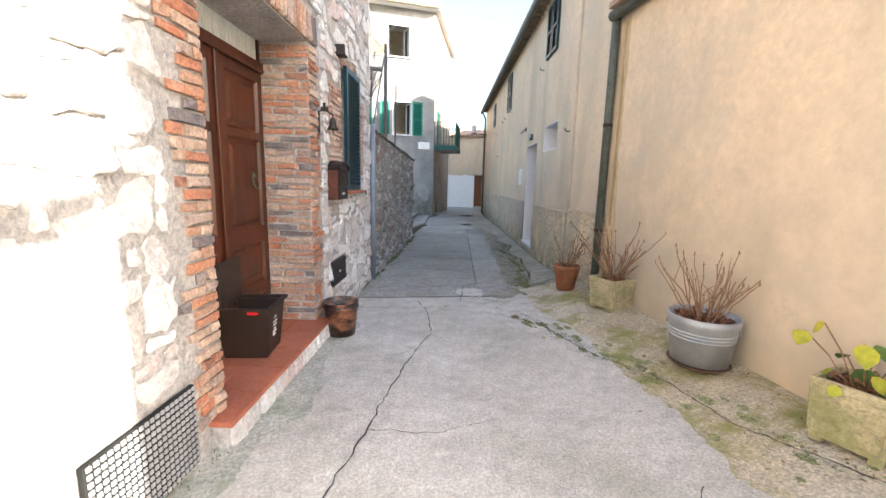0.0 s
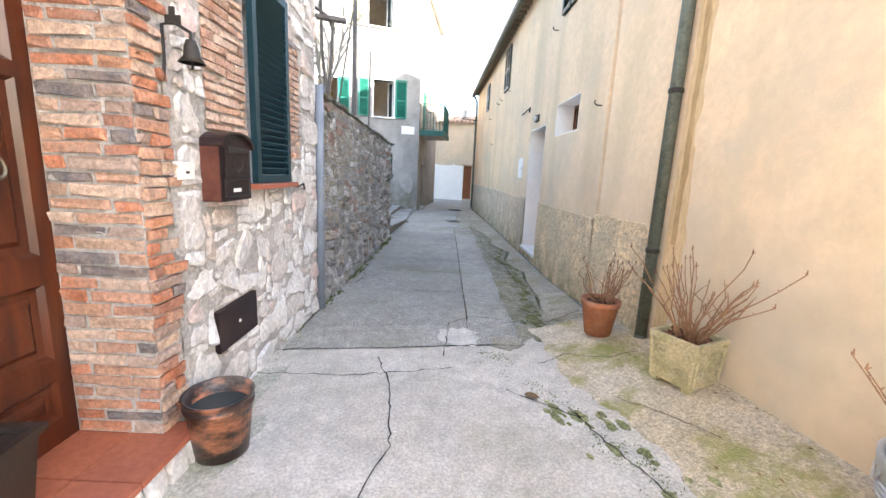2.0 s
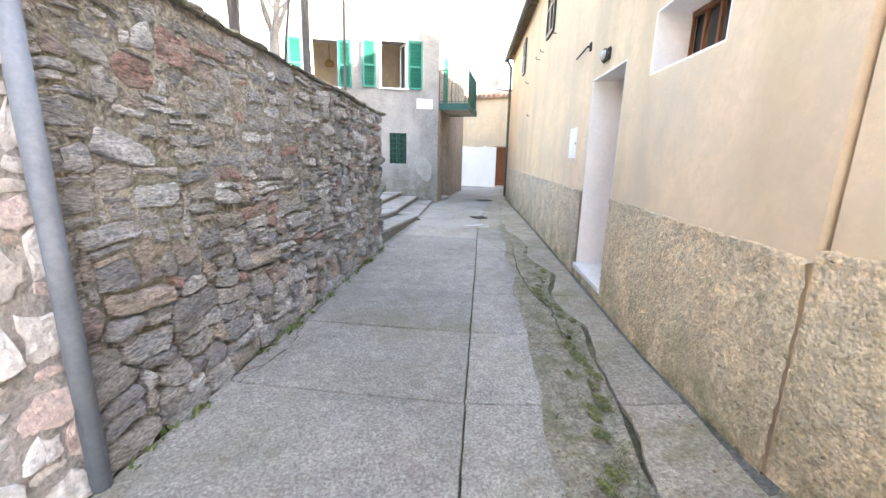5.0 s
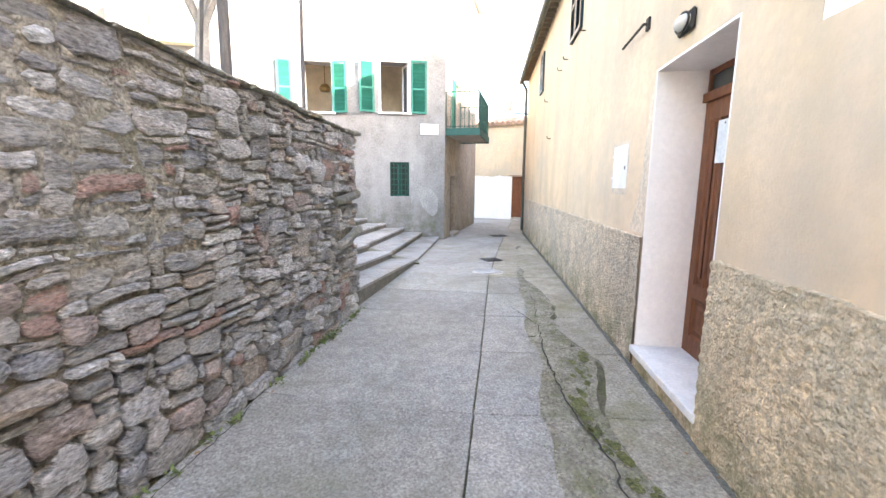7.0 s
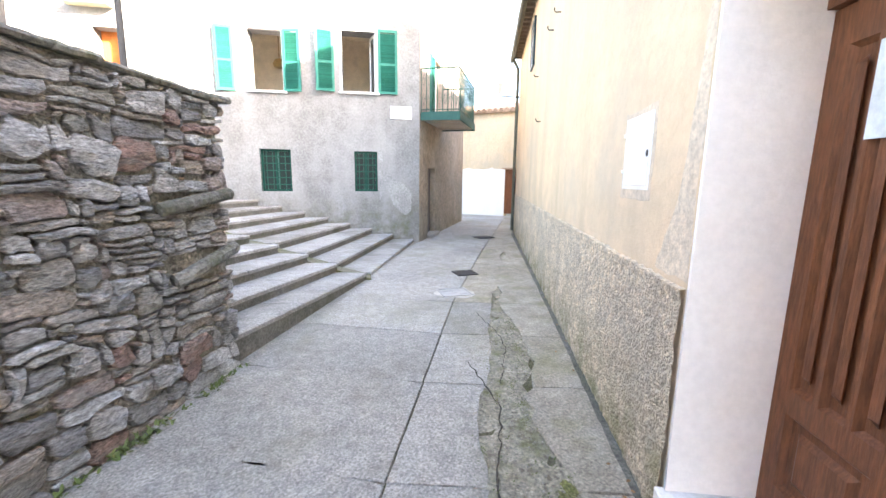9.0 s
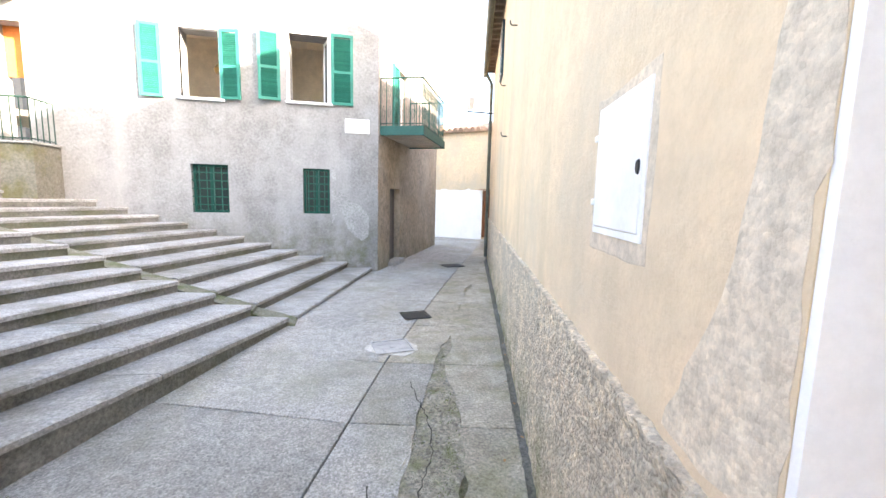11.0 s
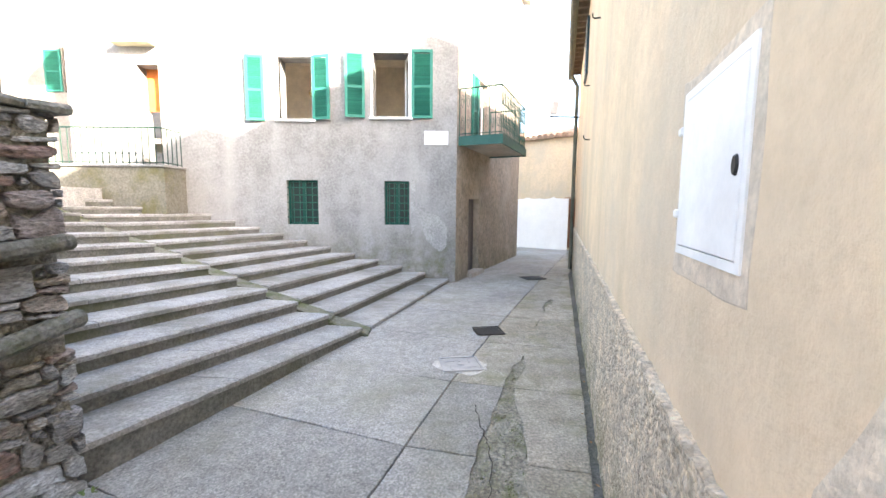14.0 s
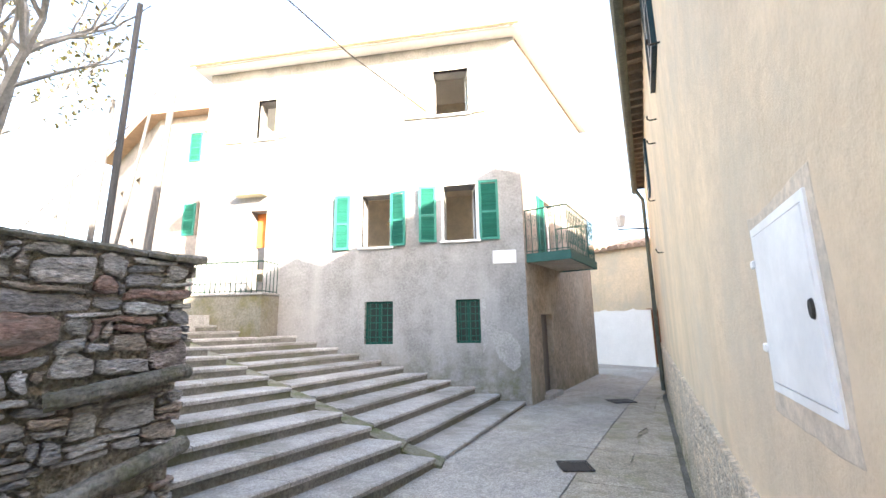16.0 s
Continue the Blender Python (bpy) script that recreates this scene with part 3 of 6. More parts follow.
M_GIRON2 = plain("green_iron_bars", (0.025, 0.105, 0.08), 0.6, 0.1)
M_GRATE = plain("dark_green_grating", (0.008, 0.075, 0.055), 0.5)
# Dark, rough pane: mutes sky reflections, colour stands in for unlit space behind.
M_DIM = plain("dim_matte_pane", (0.02, 0.035, 0.03), 0.35)
def grille_window(x0, x1, z0, z1):
    w = thing("grated_window", on_wall(mH, x0, 0, z0), "small green-framed ground floor window behind a green iron grating", "window", "grated windows of the grey house")
    W, Hh = x1 - x0, z1 - z0
    part("pane", boxm(0, W, 0.16, 0.18, 0, Hh), M_DIM, w)
    bm = bmesh.new()
    for a, b, c, d in ((0, 0.05, 0, Hh), (W - 0.05, W, 0, Hh), (0.05, W - 0.05, 0, 0.05), (0.05, W - 0.05, Hh - 0.05, Hh), (W / 2 - 0.03, W / 2 + 0.03, 0.05, Hh - 0.05)):
        box(bm, a, b, 0.10, 0.155, c, d)
    part("window_frame", bm, M_GRATE, w)
    for i in range(1, 5):
        x = W * i / 5
        part("bar", tube(bmesh.new(), [(x, 0.03, 0.0), (x, 0.03, Hh)], 0.010, 6), M_GIRON2, w)
    for i in range(1, 6):
        z = Hh * i / 6
        part("crossbar", boxm(0.0, W, 0.024, 0.036, z - 0.011, z + 0.011), M_GIRON2, w)
grille_window(1.86, 2.39, 1.19, 2.115)
grille_window(-0.20, 0.46, 1.18, 2.12)
plaque = thing("plaque", on_wall(mH, 2.70, -0.02, 2.86), "blank white marble plaque fixed to the grey wall", "sign")
part("slab", boxm(0, 0.50, 0, 0.02, 0, 0.29, 0.004), M_MARBLE, plaque)
tagged(plaque, kind="")

# upper doorway on the terrace
dw = thing("doorway", on_wall(mH, -3.2, 0, 2.35), "tall doorway with cream hood opening on the terrace", "doorway")
part("hood", boxm(-0.35, 0.45, -0.25, 0.02, 2.42, 2.52, 0.01), M_CREAM, dw)
part("panel", boxm(0.0, 0.45, 0.3, 0.33, 1.2, 2.07), plain("orange_blind", (0.62, 0.20, 0.05), 0.8), dw, "orange blind")
part("upper_panel", boxm(0.0, 0.45, 0.02, 0.06, 2.07, 2.42), M_CREAM, dw)

def railing(name, m, pts, h, label, material, scroll=False, step=0.11, z=0.0):
    r = thing(name, m, label, "railing")
    bm = bmesh.new()
    for (xa, ya), (xb, yb) in zip(pts, pts[1:]):
        tube(bm, [(xa, ya, z + h), (xb, yb, z + h)], 0.016, 6)
        tube(bm, [(xa, ya, z + 0.06), (xb, yb, z + 0.06)], 0.010, 6)
    part("rail", bm, material, r)
    for (xa, ya), (xb, yb) in zip(pts, pts[1:]):
        n = max(1, int(math.hypot(xb - xa, yb - ya) / step))
        for i in range(n + 1):
            f = i / n
            x, y = xa + (xb - xa) * f, ya + (yb - ya) * f
            bm = tube(bmesh.new(), [(x, y, z), (x, y, z + h)], 0.010, 5)
            if scroll and i < n:
                f2 = (i + 0.5) / n
                cx, cy = xa + (xb - xa) * f2, ya + (yb - ya) * f2
                ux, uy = (xb - xa) / math.hypot(xb - xa, yb - ya), (yb - ya) / math.hypot(xb - xa, yb - ya)
                for zc in (0.28, 0.72):
                    tube(bm, [(cx + ux * 0.045 * math.cos(a) * (1 - k / 22), cy + uy * 0.04 * math.cos(a) * (1 - k / 22), z + h * zc + 0.17 * math.sin(a) * (1 - k / 22)) for k, a in ((k, k * 0.6) for k in range(15))], 0.0035, 4)
            part("baluster", bm, material, r)
    return r
M_GIRON = plain("faded_green_iron", (0.035, 0.11, 0.09), 0.6, 0.2)
balc = thing("balcony", mS @ pose(0.12, 0, 0), "projecting balcony slab with green painted edge above the side door", "balcony")
part("slab", boxm(0, 2.25, -0.93, -0.002, 2.90, 2.98), M_CONC, balc)
bm = bmesh.new(); box(bm, 0.0, 2.25, -0.96, -0.932, 2.87, 3.06); box(bm, -0.03, -0.002, -0.96, -0.002, 2.87, 3.06); box(bm, 2.252, 2.28, -0.96, -0.002, 2.87, 3.06)
part("fascia", bm, M_GIRON, balc, "green painted iron edge beam")
part("deck", boxm(0.0, 2.25, -0.93, -0.002, 2.985, 3.05), M_TILE, balc)
railing("balcony_railing", mS @ pose(0.12, 0, 0), [(0.0, -0.01), (0.0, -0.92), (2.25, -0.92), (2.25, -0.01)], 0.98, "green wrought iron balcony railing with scrollwork", M_GIRON, True, 0.13, z=3.05)
railing("terrace_railing", pose(0, 0, 0), [(-4.55, 17.10), (-2.34, 17.10), (-2.34, 17.66)], 0.72, "thin green iron railing on top of the terrace wall", plain("dark_green_iron", (0.015, 0.05, 0.035), 0.6, 0.2), False, 0.13, z=2.33)
sd = thing("side_door", on_wall(mS, 0.8, 0.14, 0.0), "weathered grey plank door below the balcony", "door")
for i in range(5):
    part("plank", boxm(0.002 + i * 0.15, 0.146 + i * 0.15, 0, 0.04, -0.05, 1.77), plain("grey_door_wood", (0.14, 0.13, 0.13), 0.7, vary=0.15), sd)
structure("side_threshold", boxm(0.72, 1.62, -0.14, 0.12, -0.1, 0.05, 0.01), M_STEP, mS)
bd = thing("balcony_door", on_wall(mS, 1.35, 0.12, 3.08), "tall balcony door with glass panes behind the green shutter", "door")
part("door_frame", holed(0, 0.75, 0, 1.52, 0, 0.05, [(0.08, 0.67, 0.1, 1.42)]), M_WHITE, bd)
part("pane", boxm(0.08, 0.67, 0.02, 0.03, 0.1, 1.42), M_GLASS, bd)
# roof edge of the grey house
bm = bmesh.new()
for i in range(44):
    x = -4.9 + i * 0.193
    tube(bm, [(x, 17.30, 8.47), (x, 18.6, 8.75)], 0.085, 8)
tagged(part("roof_tile_row", bm, M_ROOF), "curved clay roof tiles along the eaves of the grey house", kind="stuff", category="roof tiles")
structure("gutter", tube(bmesh.new(), [(-4.95, 17.28, 8.36), (3.5, 17.28, 8.36)], 0.06, 8), M_CREAM)

# ---- east house fittings ----
def east(name, label, category, x, y, z, group=""):
    return thing(name, on_wall(mR, x, y, z), label, category, group)
M_ALU = plain("white_enamel", (0.90, 0.88, 0.85), 0.4, grit=0.04)
ht = east("meter_hatch", "white metal meter cupboard door with keyhole flap in the plaster", "hatch", 1.472, 0.0, 1.462)
part("frame", holed(0, 0.40, 0, 0.40, 0.0, 0.006, [(0.02, 0.38, 0.02, 0.38)]), M_ALU, ht)
part("door", boxm(0.022, 0.378, 0.0, 0.008, 0.022, 0.378, 0.002), M_ALU, ht)
part("lock_flap", lathe(bmesh.new(), [(0.0, 0.005), (0.011, 0.005), (0.013, 0.0)], 12), M_IRON, ht).matrix_basis = pose(0.04, 0.008, 0.19, -90, 0, 0) @ Matrix.Diagonal((0.85, 1.5, 1, 1))
for z in (0.09, 0.30):
    part("hinge", boxm(0.395, 0.425, 0.002, 0.012, z, z + 0.022, 0.004), M_ALU, ht)
structure("door_reveal", holed(-0.079, 0.969, 0.153, 2.359, -0.445, -0.002, [(-0.062, 0.952, 0.15, 2.342)]), M_WHITE, mR)
structure("door_sill", boxm(-0.10, 0.98, -0.445, 0.035, 0.09, 0.152, 0.006), M_MARBLE, mR)
structure("sill_base", boxm(-0.06, 0.95, -0.40, 0.012, -0.05, 0.088), M_DADO, mR)
def panelled_door(name, m, w, h, material, panels, label, handle=None, gap=0.0):
    """Panels as (x0, x1, z0, z1); the door lies behind y 0 and faces -y."""
    d = thing(name, m, label, "door")
    part("leaf", holed(0, w, 0, h, 0.0, 0.045, panels), material, d)
    for a, b, c, e in panels:
        bm = bmesh.new()
        vs = [[bm.verts.new((x, y, z)) for x, z in ((a + k, c + k), (b - k, c + k), (b - k, e - k), (a + k, e - k))] for k, y in ((0, 0.0), (0.018, 0.022), (0.05, 0.024), (0.075, 0.006))]
        for p, q in zip(vs, vs[1:]):
            for i in range(4):
                bm.faces.new((p[i], p[(i + 1) % 4], q[(i + 1) % 4], q[i]))
        bm.faces.new(vs[-1])
        part("panel", bm, material, d)
    return d
M_WOOD2 = surface("brown_pine_door", (0.25, 0.090, 0.036), (0.13, 0.047, 0.022), rough=0.45, big=2, fine=14, stretch=(6, 6, 0.7), grit=0.5, bump=0.15, bump_scale=30)
mDoor2 = mR @ pose(0.97, -0.375, 0.152, 0, 0, 180)
d2 = panelled_door("front_door", mDoor2, 1.05, 1.95, M_WOOD2, [(0.10, 0.46, 0.14, 0.46), (0.59, 0.95, 0.14, 0.46), (0.10, 0.21, 0.56, 1.82), (0.235, 0.345, 0.56, 1.82), (0.37, 0.48, 0.56, 1.82), (0.57, 0.68, 0.56, 1.82), (0.705, 0.815, 0.56, 1.82), (0.84, 0.95, 0.56, 1.82)], "brown panelled wooden front door set deep in a white reveal")
bm = bmesh.new(); box(bm, 0, 1.05, -0.03, 0.05, 1.955, 2.02); box(bm, 0, 0.05, -0.0, 0.05, 2.021, 2.20); box(bm, 1.0, 1.05, 0, 0.05, 2.021, 2.20); box(bm, 0.05, 1.0, 0, 0.05, 2.15, 2.20)
part("transom_frame", bm, M_WOOD2, d2)
part("transom_pane", boxm(0.05, 1.0, 0.02, 0.03, 2.021, 2.15), M_GLASS, d2)
note = thing("notice", mDoor2 @ pose(0.225, -0.006, 1.495), "sheet of white paper pinned to the brown door", "notice")
part("sheet", boxm(0, 0.20, 0.0, 0.002, 0, 0.30), plain("paper", (0.80, 0.80, 0.76), 0.8), note)
part("pin", boxm(0.085, 0.095, -0.004, 0.0, 0.27, 0.28), M_IRON, note)
bl = east("wall_lamp", "oval bulkhead lamp with ribbed glass on the wall over the door", "lamp", 0.50, 0.0, 2.52)
part("base", boxm(-0.10, 0.10, 0.0, 0.03, -0.065, 0.065, 0.012), M_IRON, bl)
o = part("globe", lathe(bmesh.new(), [(0.085, 0.0), (0.083, 0.015), (0.066, 0.038), (0.035, 0.052), (0.001, 0.056)], 20), plain("frosted_glass", (0.55, 0.55, 0.52), 0.2), bl, "", True)
o.matrix_basis = pose(0, 0.03, 0, -90, 0, 0) @ Matrix.Diagonal((1, 0.62, 1, 1))
part("guard", tube(bmesh.new(), [(0.09 * math.cos(a), 0.045, 0.058 * math.sin(a)) for a in (k * math.pi / 10 for k in range(21))], 0.007, 6), M_IRON, bl)
br = east("wall_bracket", "short rusty iron bracket rod sticking from the plaster", "bracket", 1.20, 0.0, 2.74)
part("rod", tube(bmesh.new(), [(0, 0.0, 0.03), (0.0, 0.045, 0.03), (0.50, 0.045, 0.0)], 0.012, 6), M_IRON, br)
part("plate", boxm(-0.03, 0.03, 0, 0.02, -0.02, 0.08, 0.004), M_IRON, br)
for x, z in ((-2.35, 2.3), (3.55, 3.56), (4.75, 3.54), (5.3, 3.52), (6.9, 3.3), (-0.3, 3.72), (6.25, 2.45)):
    h = east("wall_hook", "small rusty iron hook in the beige plaster", "hook", x, 0, z, "iron hooks in the plaster")
    part("pin", tube(bmesh.new(), [(0, 0, 0), (0, 0.06, 0.0), (0.03, 0.075, 0.03), (0.0, 0.08, 0.05)], 0.008, 5), M_IRON, h)
wg = east("small_window", "small deep window with brown wooden bars and white reveal", "window", -1.62, -0.02, 2.11)
bm = bmesh.new(); box(bm, 0.0, 1.0, -0.28, -0.24, 0, 0.05); box(bm, 0, 1.0, -0.28, -0.24, 0.42, 0.47)
part("window_frame", bm, M_WOOD2, wg)
part("pane", boxm(0, 1.0, -0.30, -0.29, 0.0, 0.47), M_GLASS, wg)
for i in range(6):
    part("bar", boxm(0.02 + i * 0.19, 0.05 + i * 0.19, -0.27, -0.245, 0.05, 0.42), M_WOOD2, wg)
structure("window_reveal", holed(-1.619, -0.621, 2.111, 2.579, -0.28, -0.002, [(-1.605, -0.635, 2.125, 2.565)]), M_WHITE, mR)
pipe = thing("downpipe", frame_of((2.44, 6.0), (2.41, 5.83)) , "weathered green copper downpipe with brackets beside the planters", "downpipe")
pipe.matrix_world = pose(2.19, 4.93, 0)
part("pipe", tube(bmesh.new(), [(0, 0, 0.12), (0, 0, 4.9)], 0.05, 14), M_PIPE, pipe, "", True)
part("shoe", tube(bmesh.new(), [(-0.0, 0, 0.14), (-0.03, -0.02, 0.07), (-0.10, -0.03, 0.04)], 0.055, 12), M_PIPE, pipe, "", True)
for z in (0.9, 2.2, 3.45, 4.4):
    part("bracket", lathe(bmesh.new(), [(0.052, z), (0.058, z + 0.005), (0.058, z + 0.035), (0.052, z + 0.04)], 14), M_IRON, pipe)
structure("gutter_near", tube(bmesh.new(), [(2.15, 4.95, 3.47), (1.15, -1.8, 3.50)], 0.065, 10), M_PIPE)
structure("gutter_east", tube(bmesh.new(), [(-3.3, 0.24, 4.9), (R_END + 0.15, 0.24, 4.9)], 0.065, 10), M_PIPE, mR)
structure("downpipe_end", tube(bmesh.new(), [(R_END - 0.15, 0.24, 4.9), (R_END - 0.12, 0.07, 4.6), (R_END - 0.12, 0.07, 0.0)], 0.045, 10), M_PIPE, mR)
bm = bmesh.new()
for i in range(60):
    x = -3.2 + i * 0.25
    box(bm, x, x + 0.06, 0.0, 0.22, 4.88, 4.97)
M_EAVE = plain("dusty_eave_wood", (0.26, 0.21, 0.16), 0.8, grit=0.3)
structure("rafter_ends", bm, M_EAVE, mR)
structure("eave_board", boxm(-3.25, R_END + 0.1, 0.001, 0.20, 4.971, 4.979), M_EAVE, mR)

M_PATCH = surface("old_cement_patch", (0.60, 0.485, 0.35), (0.52, 0.42, 0.31), big=5, fine=30, grit=0.12, bump=0.3)
M_STAIN = surface("rust_stained_plaster", (0.56, 0.40, 0.22), (0.66, 0.49, 0.30), stretch=(2, 2, 0.5), big=3, fine=20, grit=0.2, bump=0.3)
M_STAIN2 = surface("dark_run_stain", (0.40, 0.265, 0.13), (0.50, 0.35, 0.18), stretch=(2, 2, 0.5), big=4, fine=20, grit=0.25, bump=0.3)
def patch(name, m, pts, material, y1=0.0015, y0=0.0):
    bm = bmesh.new()
    a = [bm.verts.new((x, y0, z)) for x, z in pts]
    b = [bm.verts.new((x, y1, z)) for x, z in pts]
    bm.faces.new(b[::-1])
    for k in range(len(pts)):
        q = (k + 1) % len(pts)
        bm.faces.new((a[k], b[k], b[q], a[q]))
    bmesh.ops.recalc_face_normals(bm, faces=bm.faces)
    structure(name, bm, material, m)
M_PEEL = surface("pale_flaked_render", (0.37, 0.357, 0.34), (0.31, 0.30, 0.285), big=3, fine=25, grit=0.35, bump=0.4)
rp = random.Random(4)
def ragged(outline, amp):
    """The outline with its sides broken into short uneven pieces."""
    out = []
    for (xa, za), (xb, zb) in zip(outline, outline[1:] + outline[:1]):
        n = max(2, int(math.hypot(xb - xa, zb - za) / 0.05))
        out += [(xa + (xb - xa) * k / n + rp.uniform(-amp, amp), za + (zb - za) * k / n + rp.uniform(-amp, amp)) for k in range(n)]
    return out
patch("flaked_render", mH, ragged([(2.58, 1.75), (2.50, 1.45), (2.66, 1.15), (2.75, 0.85), (3.05, 0.62), (3.18, 0.75), (3.20, 1.15), (3.02, 1.35), (2.80, 1.48)], 0.016), M_PEEL, -0.0016)
patch("flaked_render", mH, ragged([(2.44, 1.0), (2.42, 2.2), (2.5, 2.1), (2.53, 1.2)], 0.014), M_PEEL, -0.0016)
def run(z, a, k):
    return a * (noise.noise((z * 1.5, k, 0)) + 0.5 * noise.noise((z * 6, k, 3)))
zs = [0.2 + k * 0.04 for k in range(81)]
patch("rust_stain", mN, [(6.80 + run(z, 0.05, 1) - 0.03 * (z < 1.8), z) for z in zs] + [(6.955 + run(z, 0.012, 2), z) for z in zs[::-1]], M_STAIN)
zs = [1.0 + k * 0.04 for k in range(60)]
patch("dark_stain", mN, [(6.845 + run(z, 0.035, 5), z) for z in zs] + [(6.90 + run(z, 0.012, 7), z) for z in zs[::-1]], M_STAIN2, 0.0026, 0.0016)

def ring_patch(name, m, outer, inner, material, y=0.0014):
    """A thin skim with a ragged rim outer round the hole inner, both lists of (x, z) of one length."""
    bm = bmesh.new()
    a, b, c = ([bm.verts.new((x, yy, z)) for x, z in p] for p, yy in ((outer, 0.0), ([(x + (ix - x) * 0.06, z + (iz - z) * 0.06) for (x, z), (ix, iz) in zip(outer, inner)], y), (inner, y)))
    for p, q in ((a, b), (b, c)):
        for k in range(len(p)):
            n = (k + 1) % len(p)
            bm.faces.new((p[k], p[n], q[n], q[k]))
    bmesh.ops.recalc_face_normals(bm, faces=bm.faces)
    structure(name, bm, material, m)
M_SKIM = surface("grey_cement_skim", (0.66, 0.545, 0.42), (0.57, 0.48, 0.38), big=4, fine=30, grit=0.25, bump=0.4, c3=(0.48, 0.41, 0.32), stain=0.5, stain_scale=5)
def box_ring(x0, x1, z0, z1, n=9):
    s = []
    for (xa, za), (xb, zb) in (((x0, z0), (x1, z0)), ((x1, z0), (x1, z1)), ((x1, z1), (x0, z1)), ((x0, z1), (x0, z0))):
        s += [(xa + (xb - xa) * k / n, za + (zb - za) * k / n) for k in range(n)]
    return s
M_PEB = surface("pebbly_grey_render", (0.69, 0.575, 0.44), (0.62, 0.525, 0.41), c3=(0.56, 0.485, 0.38), stain=0.5, big=2, fine=24, grit=0.3, agg=0.12, agg_scale=70, bump=0.35, bump_scale=45, dist=0.007)
patch("worn_margin", mR, ragged([(0.975, 1.10), (1.30, 1.10), (1.22, 1.25), (1.13, 1.42), (1.08, 1.75), (1.035, 2.15), (0.975, 2.3)], 0.010), M_PEB, 0.0012)
hin = box_ring(1.472, 1.872, 1.462, 1.862)
hout = [(x + (x - 1.67) * 0.17 + 0.012 * noise.noise((x * 9, z * 9, 1)), z + (z - 1.68) * (0.26 if z < 1.6 else 0.17) + 0.016 * noise.noise((x * 12, z * 9, 4))) for x, z in hin]
ring_patch("skim_patch", mR, hout, hin, M_SKIM)
# ---- far end ----
fd = panelled_door("far_door", mF @ pose(4.5, 0.02, 0.0), 0.5, 1.95, M_WOOD2, [(0.08, 0.42, 0.15, 0.8), (0.08, 0.42, 0.95, 1.8)], "small orange-brown wooden door at the end of the lane")
structure("far_lintel", boxm(4.4, 5.1, -0.14, -0.002, 1.96, 2.02), M_ROOF, mF)
bm = bmesh.new()
for i in range(46):
    x = -3 + i * 0.26
    tube(bm, [(x, -0.18, 4.45), (x, 1.6, 4.95)], 0.10, 8)
o = part("far_roof_tiles", bm, M_ROOF); o.matrix_world = mF
tagged(o, "old curved clay tiles on the low far roof", "roof tiles", kind="stuff")
structure("far_roof", boxm(-3, 9, -0.15, 1.8, 4.37, 4.44), M_ROOF, mF)
ln = thing("street_lantern", on_wall(mR, R_END - 0.35, 0.0, 4.05), "white glass street lantern on an iron wall arm", "lantern")
part("arm", tube(bmesh.new(), [(0, 0, -0.25), (0, 0.7, -0.2)], 0.02, 6), M_IRON, ln)
part("glass", lathe(bmesh.new(), [(0.02, -0.16), (0.10, -0.14), (0.15, 0.12), (0.05, 0.2), (0.001, 0.22)], 6, 0, 0.62), M_MARBLE, ln)

# ---- west house: door, step, fittings ----
tiles = thing("door_step", mL @ pose(0, 0, 0), "raised terracotta tiled step with rubble edge before the front door", "step")
part("core", boxm(-3.98, -2.24, -0.08, 0.46, -0.05, 0.135), M_MORTAR, tiles)
x = -4.0
for wd in (0.33, 0.33, 0.34, 0.33, 0.42):
    part("tile", boxm(x + 0.003, x + wd - 0.003, -0.12, 0.17, 0.137, 0.17, 0.003), M_TILE, tiles)
    part("tile", boxm(x + 0.003, x + wd - 0.003, 0.176, 0.46, 0.137, 0.17, 0.003), M_TILE, tiles)
    x += wd
mD = mL @ pose(-3.85, 0.42, 0.17)
dr = panelled_door("entrance_door", mD, 1.52, 2.18, M_WOOD, [(0.10, 0.72, 0.20, 0.30), (0.10, 0.72, 0.41, 0.76), (0.10, 0.72, 0.89, 1.62), (0.10, 0.72, 1.68, 2.10), (0.92, 1.42, 0.12, 0.30), (0.92, 1.42, 0.41, 0.76), (0.92, 1.42, 0.89, 1.62), (0.92, 1.42, 1.68, 2.10)], "polished reddish-brown double door with raised panels and ring knocker")
part("cover_strip", boxm(0.79, 0.835, -0.02, -0.001, 0, 2.18, 0.004), M_WOOD, dr)
part("transom_bar", boxm(0, 1.52, -0.03, 0.05, 2.182, 2.26), M_WOOD, dr)
bm = bmesh.new(); box(bm, 0, 0.06, 0, 0.05, 2.261, 2.6); box(bm, 1.46, 1.52, 0, 0.05, 2.261, 2.6)
part("transom_frame", bm, M_WOOD, dr)
M_LACE = surface("white_lace_curtain", (0.82, 0.87, 0.87), (0.62, 0.70, 0.70), stretch=(12, 12, 2), big=3, fine=30, grit=0.3, bump=0.2)
part("curtained_pane", boxm(0.06, 1.46, 0.02, 0.03, 2.261, 2.6), M_LACE, dr, "transom pane with white lace curtain")
kn = part("knocker", tube(bmesh.new(), [(0.045 * math.sin(a), -0.03 - 0.012 * math.cos(a), -0.05 * math.cos(a)) for a in (k * 2 * math.pi / 16 for k in range(17))], 0.008, 6), plain("old_bronze", (0.16, 0.14, 0.10), 0.4, 0.7), dr, "bronze ring knocker")
kn.location = (1.26, 0, 1.27)
kn2 = new("knocker", kn.data)
kn2.parent, kn2.location = dr, (0.42, 0, 1.27)
